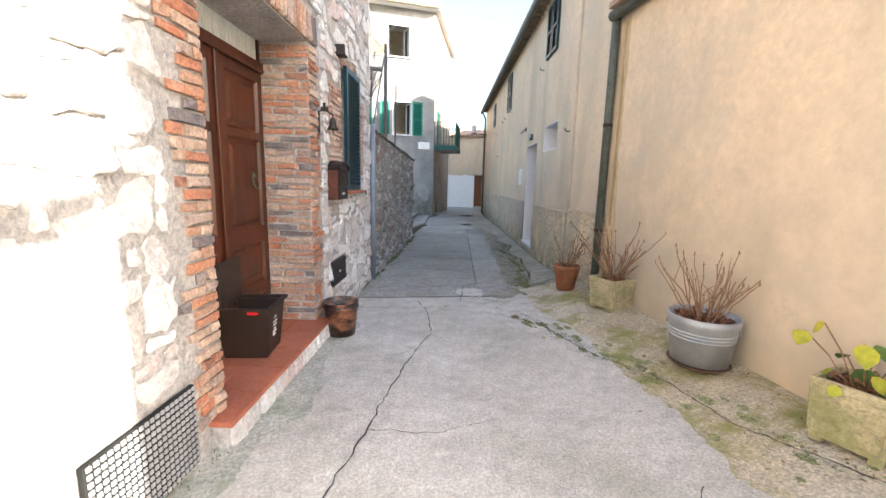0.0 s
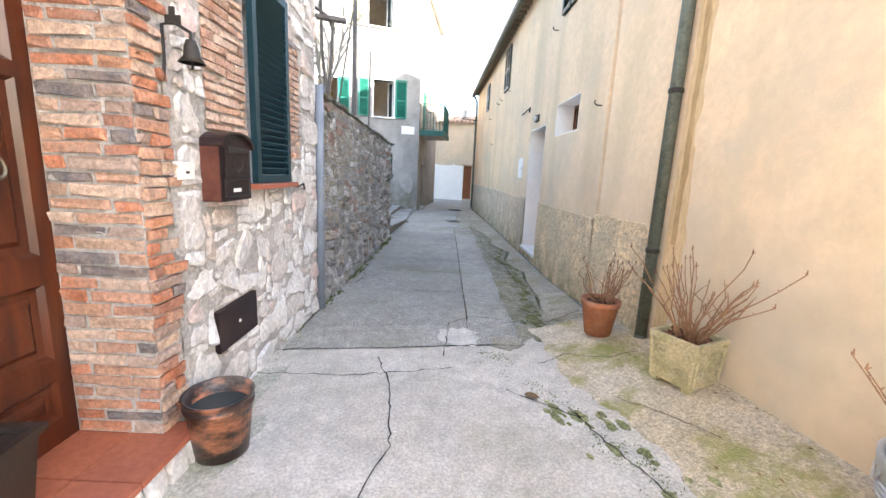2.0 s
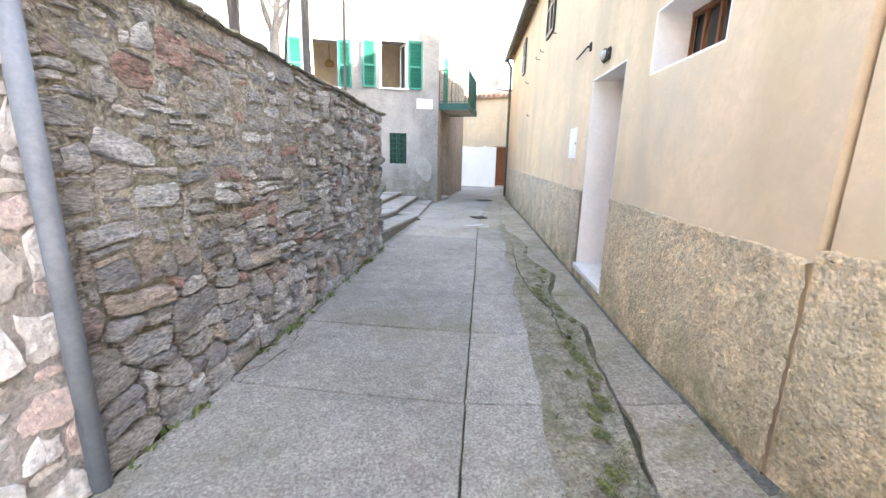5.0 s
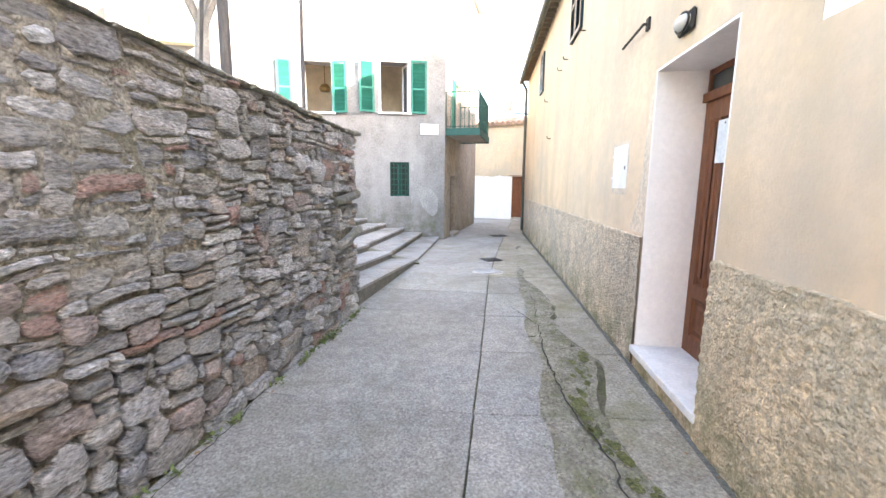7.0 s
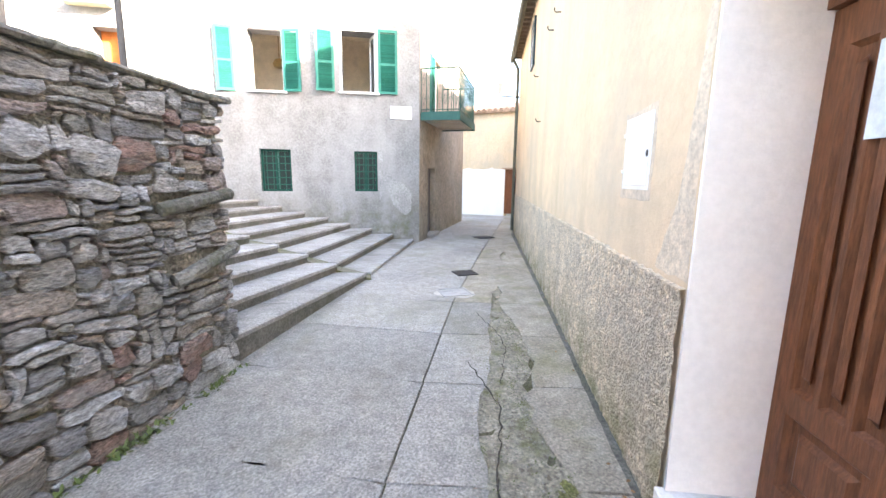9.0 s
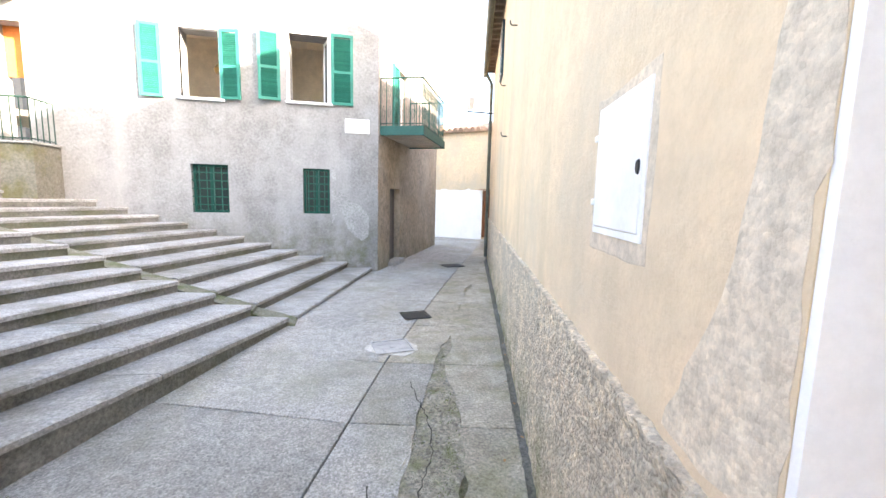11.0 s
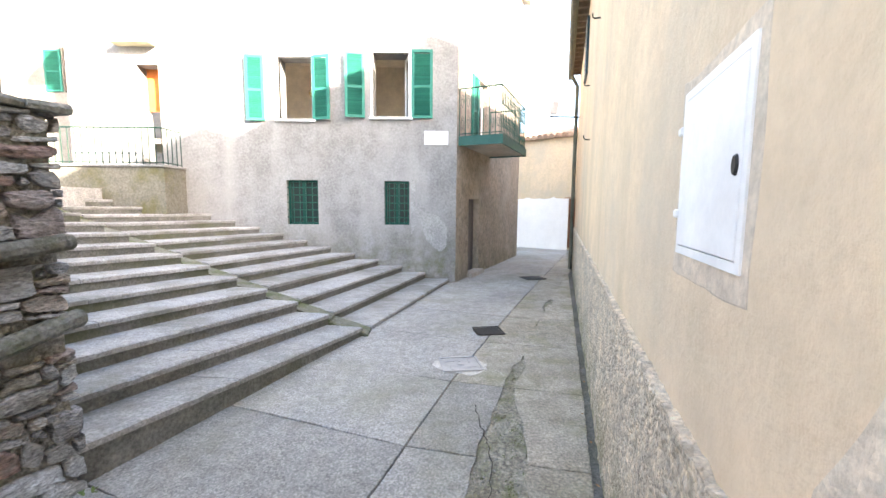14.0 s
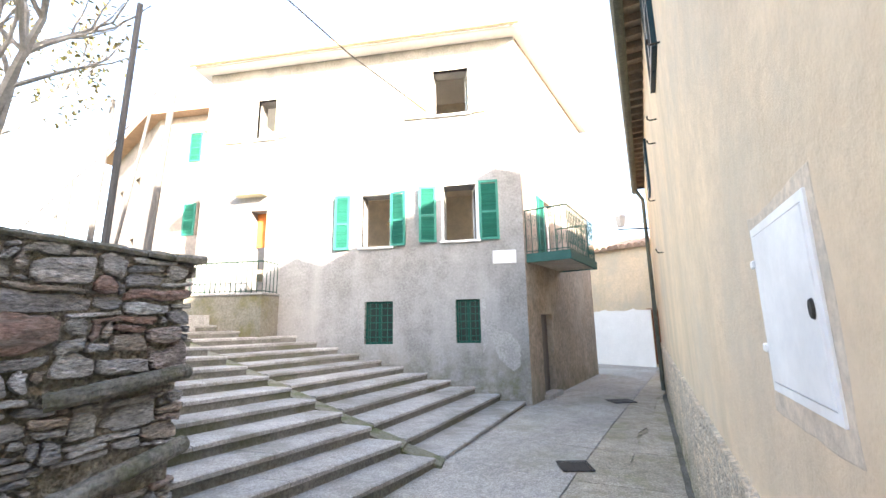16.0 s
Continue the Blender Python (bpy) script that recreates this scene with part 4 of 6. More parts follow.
kb = part("knocker_boss", lathe(bmesh.new(), [(0.03, 0), (0.028, 0.02), (0.012, 0.035), (0.001, 0.038)], 12), kn.data.materials[0], dr)
kb.matrix_basis = pose(1.26, 0, 1.325, 90, 0, 0)
kb2 = new("knocker_boss", kb.data)
kb2.parent, kb2.matrix_basis = dr, pose(0.42, 0, 1.325, 90, 0, 0)

mb = thing("mailbox", on_wall(mL, -1.93, 0, 1.28), "dark brown arched metal mailbox on the stone wall", "mailbox")
M_BROWN = plain("dark_brown_enamel", (0.028, 0.016, 0.016), 0.4, 0.1)
prof = [(0, 0), (0.33, 0), (0.33, 0.30)] + [(0.165 + 0.165 * math.cos(a), 0.30 + 0.07 * math.sin(a)) for a in (k * math.pi / 8 for k in range(1, 8))] + [(0, 0.30)]
def side_prism(poly, y0, y1):
    bm = bmesh.new()
    a = [bm.verts.new((x, y0, z)) for x, z in poly]
    b = [bm.verts.new((x, y1, z)) for x, z in poly]
    bm.faces.new(a); bm.faces.new(b[::-1])
    for i in range(len(poly)):
        j = (i + 1) % len(poly)
        bm.faces.new((a[j], a[i], b[i], b[j]))
    return bm
part("body", side_prism(prof, -0.11, -0.002), M_BROWN, mb)
part("door", side_prism([(0.03, 0.13), (0.30, 0.13), (0.30, 0.29), (0.165, 0.335), (0.03, 0.29)], -0.118, -0.111), M_BROWN, mb)
part("flap", boxm(0.06, 0.27, -0.128, -0.119, 0.265, 0.295, 0.002), M_IRON, mb)
M_REDBROWN = surface("rusty_brown_sheet", (0.13, 0.045, 0.03), (0.09, 0.03, 0.022), big=6, fine=30, grit=0.3, bump=0.1, rough=0.4)
part("side_panel", boxm(-0.004, -0.0005, -0.105, -0.004, 0.005, 0.295), M_REDBROWN, mb, "red-brown side")
hood = [(0.165 + 0.178 * math.cos(a), 0.305 + 0.080 * math.sin(a)) for a in (k * math.pi / 14 for k in range(15))]
part("hood", side_prism(hood + [(x * 0.94 + 0.0099, z - 0.012) for x, z in hood[::-1]], -0.135, -0.002), M_BROWN, mb)
bm = bmesh.new()
tube(bm, [(0.165 + 0.062 * math.cos(a), -0.119, 0.215 + 0.045 * math.sin(a)) for a in (k * math.pi / 12 for k in range(25))], 0.005, 5)
tube(bm, [(0.045, -0.119, 0.145), (0.045, -0.119, 0.27), (0.285, -0.119, 0.27), (0.285, -0.119, 0.145), (0.045, -0.119, 0.145)], 0.004, 5)
tube(bm, [(0.03, -0.113, 0.025), (0.03, -0.113, 0.115), (0.30, -0.113, 0.115), (0.30, -0.113, 0.025), (0.03, -0.113, 0.025)], 0.005, 5)
part("relief", bm, M_IRON, mb, "raised scroll border")
part("name_plate", boxm(0.12, 0.20, -0.116, -0.111, 0.05, 0.07), M_ALU, mb, "small white name plate")
part("knob", boxm(0.155, 0.175, -0.13, -0.118, 0.15, 0.165, 0.003), M_IRON, mb)
dp = thing("bell_plate", on_wall(mL, -2.14, 0, 1.40), "small white door bell name plate between bricks and stones", "plate")
part("plate", boxm(0, 0.13, -0.020, 0.02, 0, 0.085, 0.003), M_MARBLE, dp)
part("slot", boxm(0.055, 0.085, -0.0215, -0.0201, 0.03, 0.042), M_IRON, dp, "unreadable dark marks")
vt = thing("vent_plate", on_wall(mL, -1.88, 0, 0.36), "dark metal vent plate low in the rubble wall", "vent")
part("plate", boxm(0, 0.48, -0.022, 0.03, 0, 0.26, 0.003), M_BROWN, vt)
part("knob", boxm(0.22, 0.24, -0.032, -0.0225, 0.12, 0.14, 0.003), M_MARBLE, vt)
vg = thing("vent_grille", on_wall(mL, -4.73, 0, 0.04), "dark perforated metal grille low in the white wall", "vent")
part("backing", boxm(0, 0.60, -0.02, 0.0, 0, 0.42), M_DARK, vg)
bm = bmesh.new()
for i in range(20):
    for j in range(13):
        box(bm, 0.01 + i * 0.03, 0.022 + i * 0.03 + 0.006, -0.028, -0.021, 0.012 + j * 0.032, 0.03 + j * 0.032)
part("screen", bm, plain("zinc_mesh", (0.42, 0.42, 0.43), 0.5, 0.2), vg)
bell = thing("door_bell", on_wall(mL, -2.17, 0, 1.93), "small dark cast iron bell on a scrolled bracket", "bell")
o = part("bell", lathe(bmesh.new(), [(0.001, 0.10), (0.02, 0.098), (0.03, 0.07), (0.035, 0.03), (0.058, 0.0), (0.05, 0.0)], 18), M_IRON, bell, "", True)
o.location = (0.0, -0.14, 0.0)
part("clapper", tube(bmesh.new(), [(0, -0.14, 0.05), (0, -0.14, -0.025)], 0.006, 6), M_IRON, bell)
part("bracket", tube(bmesh.new(), [(0, 0, -0.08), (0, -0.012, 0.0), (0, -0.012, 0.16), (0, -0.07, 0.17), (0, -0.14, 0.13), (0, -0.14, 0.10)], 0.008, 6), M_IRON, bell)
bm = bmesh.new(); box(bm, -0.004, 0.004, -0.10, -0.03, 0.16, 0.2); box(bm, -0.004, 0.004, -0.075, -0.05, 0.2, 0.235)
part("ornament", bm, M_IRON, bell)
sl = thing("window_ledge", on_wall(mL, -1.42, 0, 1.325), "terracotta window ledge under the blue-green shutter", "ledge")
part("tile", boxm(0, 0.70, -0.09, 0.03, 0, 0.035, 0.006), M_TILE, sl)
wl = thing("wall_light", on_wall(mL, -1.60, 0, 2.74), "small square outdoor light high on the rubble wall", "lamp")
part("housing", boxm(0, 0.12, -0.10, 0.03, 0, 0.11, 0.01), M_IRON, wl)
part("glass", boxm(0.015, 0.105, -0.104, -0.101, 0.015, 0.095), M_MARBLE, wl)
hk = thing("shutter_catch", on_wall(mL, -0.62, 0, 1.32), "black iron shutter catch on the stone wall", "catch")
part("arm", tube(bmesh.new(), [(0, 0, 0), (0, -0.05, 0), (0.10, -0.06, 0.02), (0.12, -0.06, -0.03)], 0.009, 6), M_IRON, hk)
M_BLUEPIPE = plain("grey_blue_pipe", (0.22, 0.25, 0.30), 0.5)
cp = thing("corner_pipe", pose(-0.50, 6.60, 0), "grey-blue painted drainpipe at the corner of the stone house", "downpipe")
part("pipe", tube(bmesh.new(), [(0, 0, 0.0), (-0.0, 0, 2.28)], 0.04, 12), M_BLUEPIPE, cp, "", True)

# ---- the bin ----
M_BIN = plain("dark_brown_plastic", (0.035, 0.024, 0.018), 0.45)
bn = thing("waste_bin", pose(-1.74, 3.77, 0.17, 0, 0, -12), "dark brown plastic food waste bin with its lid open", "bin")
def taper(bm, a, b, z0, z1, ya=None, yb=None):
    ya, yb = ya or a, yb or b
    lo = [bm.verts.new(c) for c in ((-a, -ya, z0), (a, -ya, z0), (a, ya, z0), (-a, ya, z0))]
    hi = [bm.verts.new(c) for c in ((-b, -yb, z1), (b, -yb, z1), (b, yb, z1), (-b, yb, z1))]
    for i in range(4):
        bm.faces.new((lo[i], lo[(i + 1) % 4], hi[(i + 1) % 4], hi[i]))
    return lo, hi
bm = bmesh.new()
lo, hi = taper(bm, 0.15, 0.185, 0, 0.36)
bm.faces.new(lo[::-1])
ilo, ihi = taper(bm, 0.14, 0.173, 0.02, 0.36)
bm.faces.new(ilo)
for i in range(4):
    bm.faces.new((hi[i], hi[(i + 1) % 4], ihi[(i + 1) % 4], ihi[i]))
part("body", bm, M_BIN, bn)
part("rim", holed(-0.205, 0.205, -0.205, 0.205, 0, 0.022, [(-0.173, 0.173, -0.173, 0.173)]), M_BIN, bn).matrix_basis = pose(0, 0, 0.365, 90, 0, 0)
part("lid", boxm(-0.17, 0.17, -0.18, 0.18, 0, 0.022, 0.01), M_BIN, bn, "open lid").matrix_basis = pose(-0.145, -0.03, 0.545, 0, 90, 0) 
part("latch", boxm(-0.035, 0.035, -0.208, -0.18, 0.345, 0.368, 0.004), plain("red_plastic", (0.6, 0.02, 0.03), 0.4), bn, "red latch").location.x = 0.08
bm = bmesh.new()
for i, (w0, zz) in enumerate(((0.05, 0.27), (0.09, 0.235), (0.07, 0.21), (0.03, 0.18), (0.08, 0.155), (0.05, 0.13))):
    box(bm, 0.140 + zz * 0.097, 0.1535 + zz * 0.097, -w0 / 2 - 0.02, w0 / 2 - 0.02, zz, zz + 0.012)
part("markings", bm, M_ALU, bn, "white unreadable lettering")
part("bag", lathe(bmesh.new(), [(0.001, 0.30), (0.06, 0.31), (0.11, 0.28), (0.10, 0.24)], 9), plain("blue_bag", (0.25, 0.45, 0.75), 0.4), bn, "pale blue plastic bag")

# ---- pots and plants ----
rnd = random.Random(5)
def leaf(bm, c, d, n, L, W):
    d, n = d.normalized(), n.normalized()
    s = d.cross(n).normalized()
    n = s.cross(d)
    pr = ((0, 0.0), (0.12, 0.30), (0.35, 0.5), (0.65, 0.42), (0.88, 0.16), (1, 0))
    mid = [bm.verts.new(c + d * L * f - n * L * 0.18 * f * f) for f, _ in pr]
    for sg in (-1, 1):
        edge = [mid[0]] + [bm.verts.new(c + d * L * f + s * sg * W * w - n * L * (0.18 * f * f - 0.10 * w)) for f, w in pr[1:-1]] + [mid[-1]]
        for i in range(len(pr) - 1):
            q = [mid[i], mid[i + 1], edge[i + 1], edge[i]]
            q = [v for k, v in enumerate(q) if v not in q[:k]]
            bm.faces.new(q if sg > 0 else q[::-1])
M_TWIG = surface("dry_stems", (0.36, 0.20, 0.11), (0.23, 0.12, 0.065), big=8, fine=60, grit=0.4, bump=0.3)
M_SOIL = surface("leaf_litter", (0.13, 0.06, 0.03), (0.07, 0.04, 0.025), big=10, fine=60, grit=0.7, bump=1.0, bump_scale=70)
M_TERRA = surface("terracotta_pot", (0.40, 0.15, 0.07), (0.30, 0.11, 0.06), big=6, fine=40, grit=0.25, bump=0.2, c3=(0.35, 0.25, 0.18), stain=0.4, stain_scale=5)
M_ZINC = surface("galvanised_zinc", (0.50, 0.50, 0.49), (0.38, 0.38, 0.38), rough=0.5, metal=0.5, big=5, fine=20, grit=0.2, bump=0.1)
M_PLANTER = surface("mossy_cast_stone", (0.52, 0.43, 0.26), (0.42, 0.36, 0.20), big=5, fine=50, grit=0.4, bump=0.6, bump_scale=60, c3=(0.26, 0.26, 0.09), stain=0.7, stain_scale=4)

def stems(parent, n, h, spread, r0, z, lean=(0, 0)):
    for i in range(n):
        bm = bmesh.new()
        a = rnd.uniform(0, 2 * math.pi)
        out = rnd.uniform(0.15, 1.0) * spread
        hh = h * rnd.uniform(0.5, 1.0)
        p = [Vector((r0 * math.cos(a) * rnd.random(), r0 * math.sin(a) * rnd.random(), z - 0.03))]
        d = Vector((math.cos(a) * out + lean[0], math.sin(a) * out + lean[1], hh))
        k = 6
        for j in range(1, k + 1):
            f = j / k
            q = p[0] + Vector((d.x * f ** 1.25, d.y * f ** 1.25, d.z * f)) + Vector([rnd.uniform(-0.012, 0.012) for _ in range(3)])
            p.append(q)
        tube(bm, p, 0.0060, 5, 0.0028)
        for j in range(2, k + 1):
            if rnd.random() < 0.7:
                b = Vector((rnd.uniform(-1, 1), rnd.uniform(-1, 1), 0.7)).normalized()
                tube(bm, [p[j], p[j] + b * 0.009, p[j] + b * 0.018], 0.0048, 4, 0.0015)
        tube(bm, [p[-1], p[-1] + Vector((0, 0, 0.012)), p[-1] + Vector((0, 0, 0.028))], 0.007, 5, 0.002)
        if rnd.random() < 0.6:
            s0 = p[rnd.choice((2, 3, 4))]
            b = s0 + Vector((rnd.uniform(-0.1, 0.1), rnd.uniform(-0.1, 0.1), rnd.uniform(0.06, 0.16)))
            tube(bm, [s0, (s0 + b) / 2 + Vector((0, 0, 0.01)), b], 0.004, 4, 0.002)
        part("stem", bm, M_TWIG, parent)

def litter(parent, r, z, square=False):
    bm = bmesh.new()
    n = 14
    g = [[bm.verts.new(((-1 + 2 * i / n) * r, (-1 + 2 * j / n) * r, z + rnd.uniform(-0.012, 0.02))) for j in range(n + 1)] for i in range(n + 1)]
    for i in range(n):
        for j in range(n):
            c = (g[i][j].co + g[i + 1][j + 1].co) / 2
            if square or math.hypot(c.x, c.y) < r * 0.98:
                bm.faces.new((g[i][j], g[i + 1][j], g[i + 1][j + 1], g[i][j + 1]))
    return part("soil", bm, M_SOIL, parent)

def stone_planter(x, y, z, turn, label, s=0.175, h=0.36):
    p = thing("planter", pose(x, y, z, 0, 0, turn), label, "planter")
    bm = bmesh.new()
    lo, hi = taper(bm, s * 0.86, s, 0.03, h)
    bm.faces.new(lo[::-1])
    ilo, ihi = taper(bm, s * 0.8, s - 0.025, h - 0.1, h)
    for i in range(4):
        bm.faces.new((hi[i], hi[(i + 1) % 4], ihi[(i + 1) % 4], ihi[i]))
    for sx in (-1, 1):
        for sy in (-1, 1):
            cx, cy = sx * (s * 0.86 - 0.03), sy * (s * 0.86 - 0.03)
            part("foot", boxm(cx - 0.028, cx + 0.028, cy - 0.028, cy + 0.028, 0, 0.029), M_PLANTER, p)
    part("body", bm, M_PLANTER, p)
    for k in range(4):
        bm = bmesh.new()
        yy = -s - 0.002
        def pt(u, w):
            return (u, -(s * 0.86 + (s * 0.14) * (w / h)) - 0.003, w)
        loop = [(-s * 0.78, 0.06), (s * 0.78, 0.06), (s * 0.84, h - 0.04), (-s * 0.84, h - 0.04), (-s * 0.78, 0.06)]
        tube(bm, [pt(*q) for q in loop], 0.008, 5)
        for sg in (-1, 1):
            for c in (0.35, 0.68):
                tube(bm, [pt(sg * s * 0.38 + 0.055 * (1 - j / 16) * math.cos(j * 0.75) * sg, h * c + 0.05 * (1 - j / 16) * math.sin(j * 0.75)) for j in range(13)], 0.008, 5)
        o = part("relief", bm, M_PLANTER, p)
        o.matrix_basis = pose(0, 0, 0, 0, 0, 90 * k)
    litter(p, s - 0.028, h - 0.04, True)
    return p

def round_pot(name, x, y, z, r0, r1, h, mat_, label, bands=()):
    p = thing(name, pose(x, y, z), label, "pot")
    prof = [(0.001, 0), (r0, 0), (r0 + (r1 - r0) * 0.82, h * 0.82), (r1, h * 0.84), (r1 + 0.006, h), (r1 - 0.012, h), (r1 - 0.02, h * 0.8), (r0 * 0.9, h * 0.3)]
    part("body", lathe(bmesh.new(), prof, 36), mat_, p, "", True)
    for f in bands:
        r = r0 + (r1 - r0) * f
        part("band", lathe(bmesh.new(), [(r - 0.001, h * f - 0.008), (r + 0.007, h * f), (r - 0.001, h * f + 0.008)], 36), mat_, p)
    litter(p, r1 - 0.03, h - 0.045)
    return p

def curled_leaves(parent, r, z, n, material):
    bm = bmesh.new()
    for _ in range(n):
        a, q = rnd.uniform(0, 2 * math.pi), r * math.sqrt(rnd.random())
        leaf(bm, Vector((q * math.cos(a), q * math.sin(a), z + rnd.uniform(0.0, 0.035))), Vector((rnd.uniform(-1, 1), rnd.uniform(-1, 1), rnd.uniform(-0.3, 0.8))), Vector((rnd.uniform(-0.7, 0.7), rnd.uniform(-0.7, 0.7), 1)), rnd.uniform(0.025, 0.06), rnd.uniform(0.012, 0.03))
    for _ in range(n // 3):
        a, q = rnd.uniform(0, 2 * math.pi), r * rnd.random()
        p = Vector((q * math.cos(a), q * math.sin(a), z))
        d = Vector((rnd.uniform(-1, 1), rnd.uniform(-1, 1), rnd.uniform(0.0, 0.9))) * rnd.uniform(0.04, 0.11)
        tube(bm, [p, p + d * 0.5 + Vector((0, 0, 0.012)), p + d], 0.0022, 4, 0.001)
    return part("dead_leaves", bm, material, parent, "curled dead reddish leaves")

p1 = stone_planter(1.53, 1.81, 0.13, 10, "square cast stone planter with scroll relief and large yellowing leaves")
p2 = stone_planter(1.90, 4.24, 0.11, 8, "mossy square stone planter with bare stems beside the downpipe")
stems(p2, 34, 0.72, 0.55, 0.12, 0.33)
tub = round_pot("zinc_tub", 1.60, 2.84, 0.155, 0.20, 0.245, 0.37, M_ZINC, "galvanised zinc tub with ribs full of bare stems", (0.55, 0.62, 0.69))
stems(tub, 27, 0.60, 0.40, 0.15, 0.33)
for sg in (-1, 1):
    part("handle", tube(bmesh.new(), [(0.243 * math.cos(a), sg * 0.0 + 0.243 * math.sin(a), 0.30 - 0.05 * math.sin((a - a0) / 0.4 * math.pi)) for a0 in ((-1.2 if sg > 0 else 1.9),) for a in (a0 + 0.4 * k / 6 for k in range(7))], 0.006, 5), M_ZINC, tub)
M_SAUCER = surface("dirty_brown_clay", (0.20, 0.10, 0.06), (0.13, 0.07, 0.045), big=8, fine=50, grit=0.5, bump=0.4)
sau = thing("saucer", pose(1.60, 2.84, 0.12), "brown terracotta saucer under the zinc tub", "saucer")
part("dish", lathe(bmesh.new(), [(0.001, 0), (0.19, 0), (0.222, 0.03), (0.214, 0.032), (0.18, 0.02), (0.001, 0.02)], 30), M_SAUCER, sau)
pot = round_pot("flower_pot", 1.93, 5.18, 0.09, 0.115, 0.17, 0.33, M_TERRA, "terracotta flower pot with thin bare stems against the wall")
stems(pot, 22, 0.45, 0.22, 0.09, 0.29)
M_BUCKET = surface("painted_bucket", (0.03, 0.02, 0.018), (0.05, 0.03, 0.025), c3=(0.62, 0.25, 0.13), stain=1.0, stain_scale=4.2, big=5, fine=30, stretch=(0.8, 0.8, 1.8), rough=0.35, grit=0.15, bump=0.05, blotch=0.35, blotch_c=(0.7, 0.62, 0.5))
bk = thing("bucket", pose(-1.06, 4.42, 0.0), "dark plastic tub with orange print half full of water", "bucket")
part("body", lathe(bmesh.new(), [(0.001, 0.0), (0.130, 0.0), (0.158, 0.27), (0.166, 0.27), (0.168, 0.285), (0.161, 0.29), (0.164, 0.325), (0.172, 0.33), (0.158, 0.33), (0.125, 0.04)], 32), M_BUCKET, bk, "", True)
part("water", lathe(bmesh.new(), [(0.001, 0.25), (0.146, 0.25)], 24), M_GLASS, bk)

M_LEAFY = surface("yellowing_leaf", (0.50, 0.42, 0.04), (0.30, 0.33, 0.04), big=9, fine=40, grit=0.2, bump=0.2, vary=0.2)
M_LEAFG = surface("green_leaf", (0.07, 0.13, 0.03), (0.12, 0.18, 0.04), big=9, fine=40, grit=0.2, bump=0.2, vary=0.2)
for i, (dx, dy, dz, L, yl) in enumerate(((-0.26, 0.20, 0.62, 0.10, 1), (-0.16, 0.16, 0.66, 0.09, 1), (-0.08, 0.02, 0.58, 0.13, 1), (0.02, -0.10, 0.50, 0.10, 0), (-0.12, -0.04, 0.44, 0.11, 1), (-0.16, 0.10, 0.42, 0.06, 1), (0.08, 0.02, 0.55, 0.09, 0), (0.02, -0.02, 0.42, 0.15, 0), (-0.10, -0.12, 0.40, 0.12, 0), (0.06, 0.12, 0.46, 0.08, 0), (-0.2, 0.05, 0.36, 0.07, 1), (0.12, -0.06, 0.48, 0.1, 1))):
    bm = bmesh.new()
    c = Vector((dx, dy, dz))
    leaf(bm, c, Vector((dx * 1.5 + rnd.uniform(-0.3, 0.3), dy + rnd.uniform(-0.3, 0.3), -0.25)), Vector((-0.35, -0.4, 1)), L, L * 0.85)
    part("leaf", bm, M_LEAFY if yl else M_LEAFG, p1, "yellow-green broad leaf" if yl else "dark green broad leaf")
    part("stalk", tube(bmesh.new(), [(dx * 0.2, dy * 0.2, 0.3), (dx * 0.6, dy * 0.6, 0.3 + (dz - 0.3) * 0.6), (dx, dy, dz)], 0.004, 5), M_TWIG, p1)
M_DEAD = surface("curled_dead_leaf", (0.26, 0.11, 0.055), (0.15, 0.065, 0.035), big=14, fine=50, grit=0.4, bump=0.2, vary=0.4, island=True)
curled_leaves(p2, 0.13, 0.325, 90, M_DEAD)
curled_leaves(tub, 0.19, 0.33, 130, M_DEAD)
curled_leaves(pot, 0.12, 0.285, 45, M_SOIL)
curled_leaves(p1, 0.13, 0.325, 45, M_DEAD)
# ---- paving ----
EDGE = [(0.55, -3.0), (0.60, 1.2), (0.95, 2.6), (1.15, 4.0), (1.30, 5.2), (1.75, 6.6), (2.3, 8.0)]
def wall_x(y):
    return lerp(WALL_R, y)
def apron(x, y):
    """Height of the rise toward the east wall."""
    e, w = lerp(EDGE, y), wall_x(y)
    f = max(0.0, min(1.0, (x - e) / max(0.2, w - e)))
    return 0.155 * f * (3 - f * 2) * f * (1.0 if y < 4.6 else max(0.0, 1 - (y - 4.6) / 2.6)) if f < 1 else 0.155 * (1.0 if y < 4.6 else max(0.0, 1 - (y - 4.6) / 2.6))
def sheet(name, xa, xb, y0, y1, ny, nx, material, lift=0.0, rough=0.0, kind="structure", drop=None):
    """Ground between the lines xa(y) and xb(y)."""
    bm = bmesh.new()
    rows = []
    for j in range(ny + 1):
        y = y0 + (y1 - y0) * j / ny
        a, b = xa(y), xb(y)
        rows.append([bm.verts.new((a + (b - a) * i / nx, y, gz(y) + lift + (drop(a + (b - a) * i / nx, y) if drop else 0.0) + apron(a + (b - a) * i / nx, y) + rough * noise.noise((i * 7.1, y * 9.0, 3.3)))) for i in range(nx + 1)])
    for p, q in zip(rows, rows[1:]):
        for i in range(nx):
            bm.faces.new((p[i], p[i + 1], q[i + 1], q[i]))
    return tagged(link_mesh(name, bm, material, True), kind=kind)
def wob(f, amp, s, k=0.0):
    return lambda y: f(y) + amp * noise.noise((y * s, k, 0.7)) + amp * 0.45 * noise.noise((y * s * 5, k, 3.7)) + amp * 0.25 * noise.noise((y * s * 17, k, 5.7))
def west_x(y):
    return lerp(WALL_L, y) if y < 6.6 else lerp(WALL_W, y)
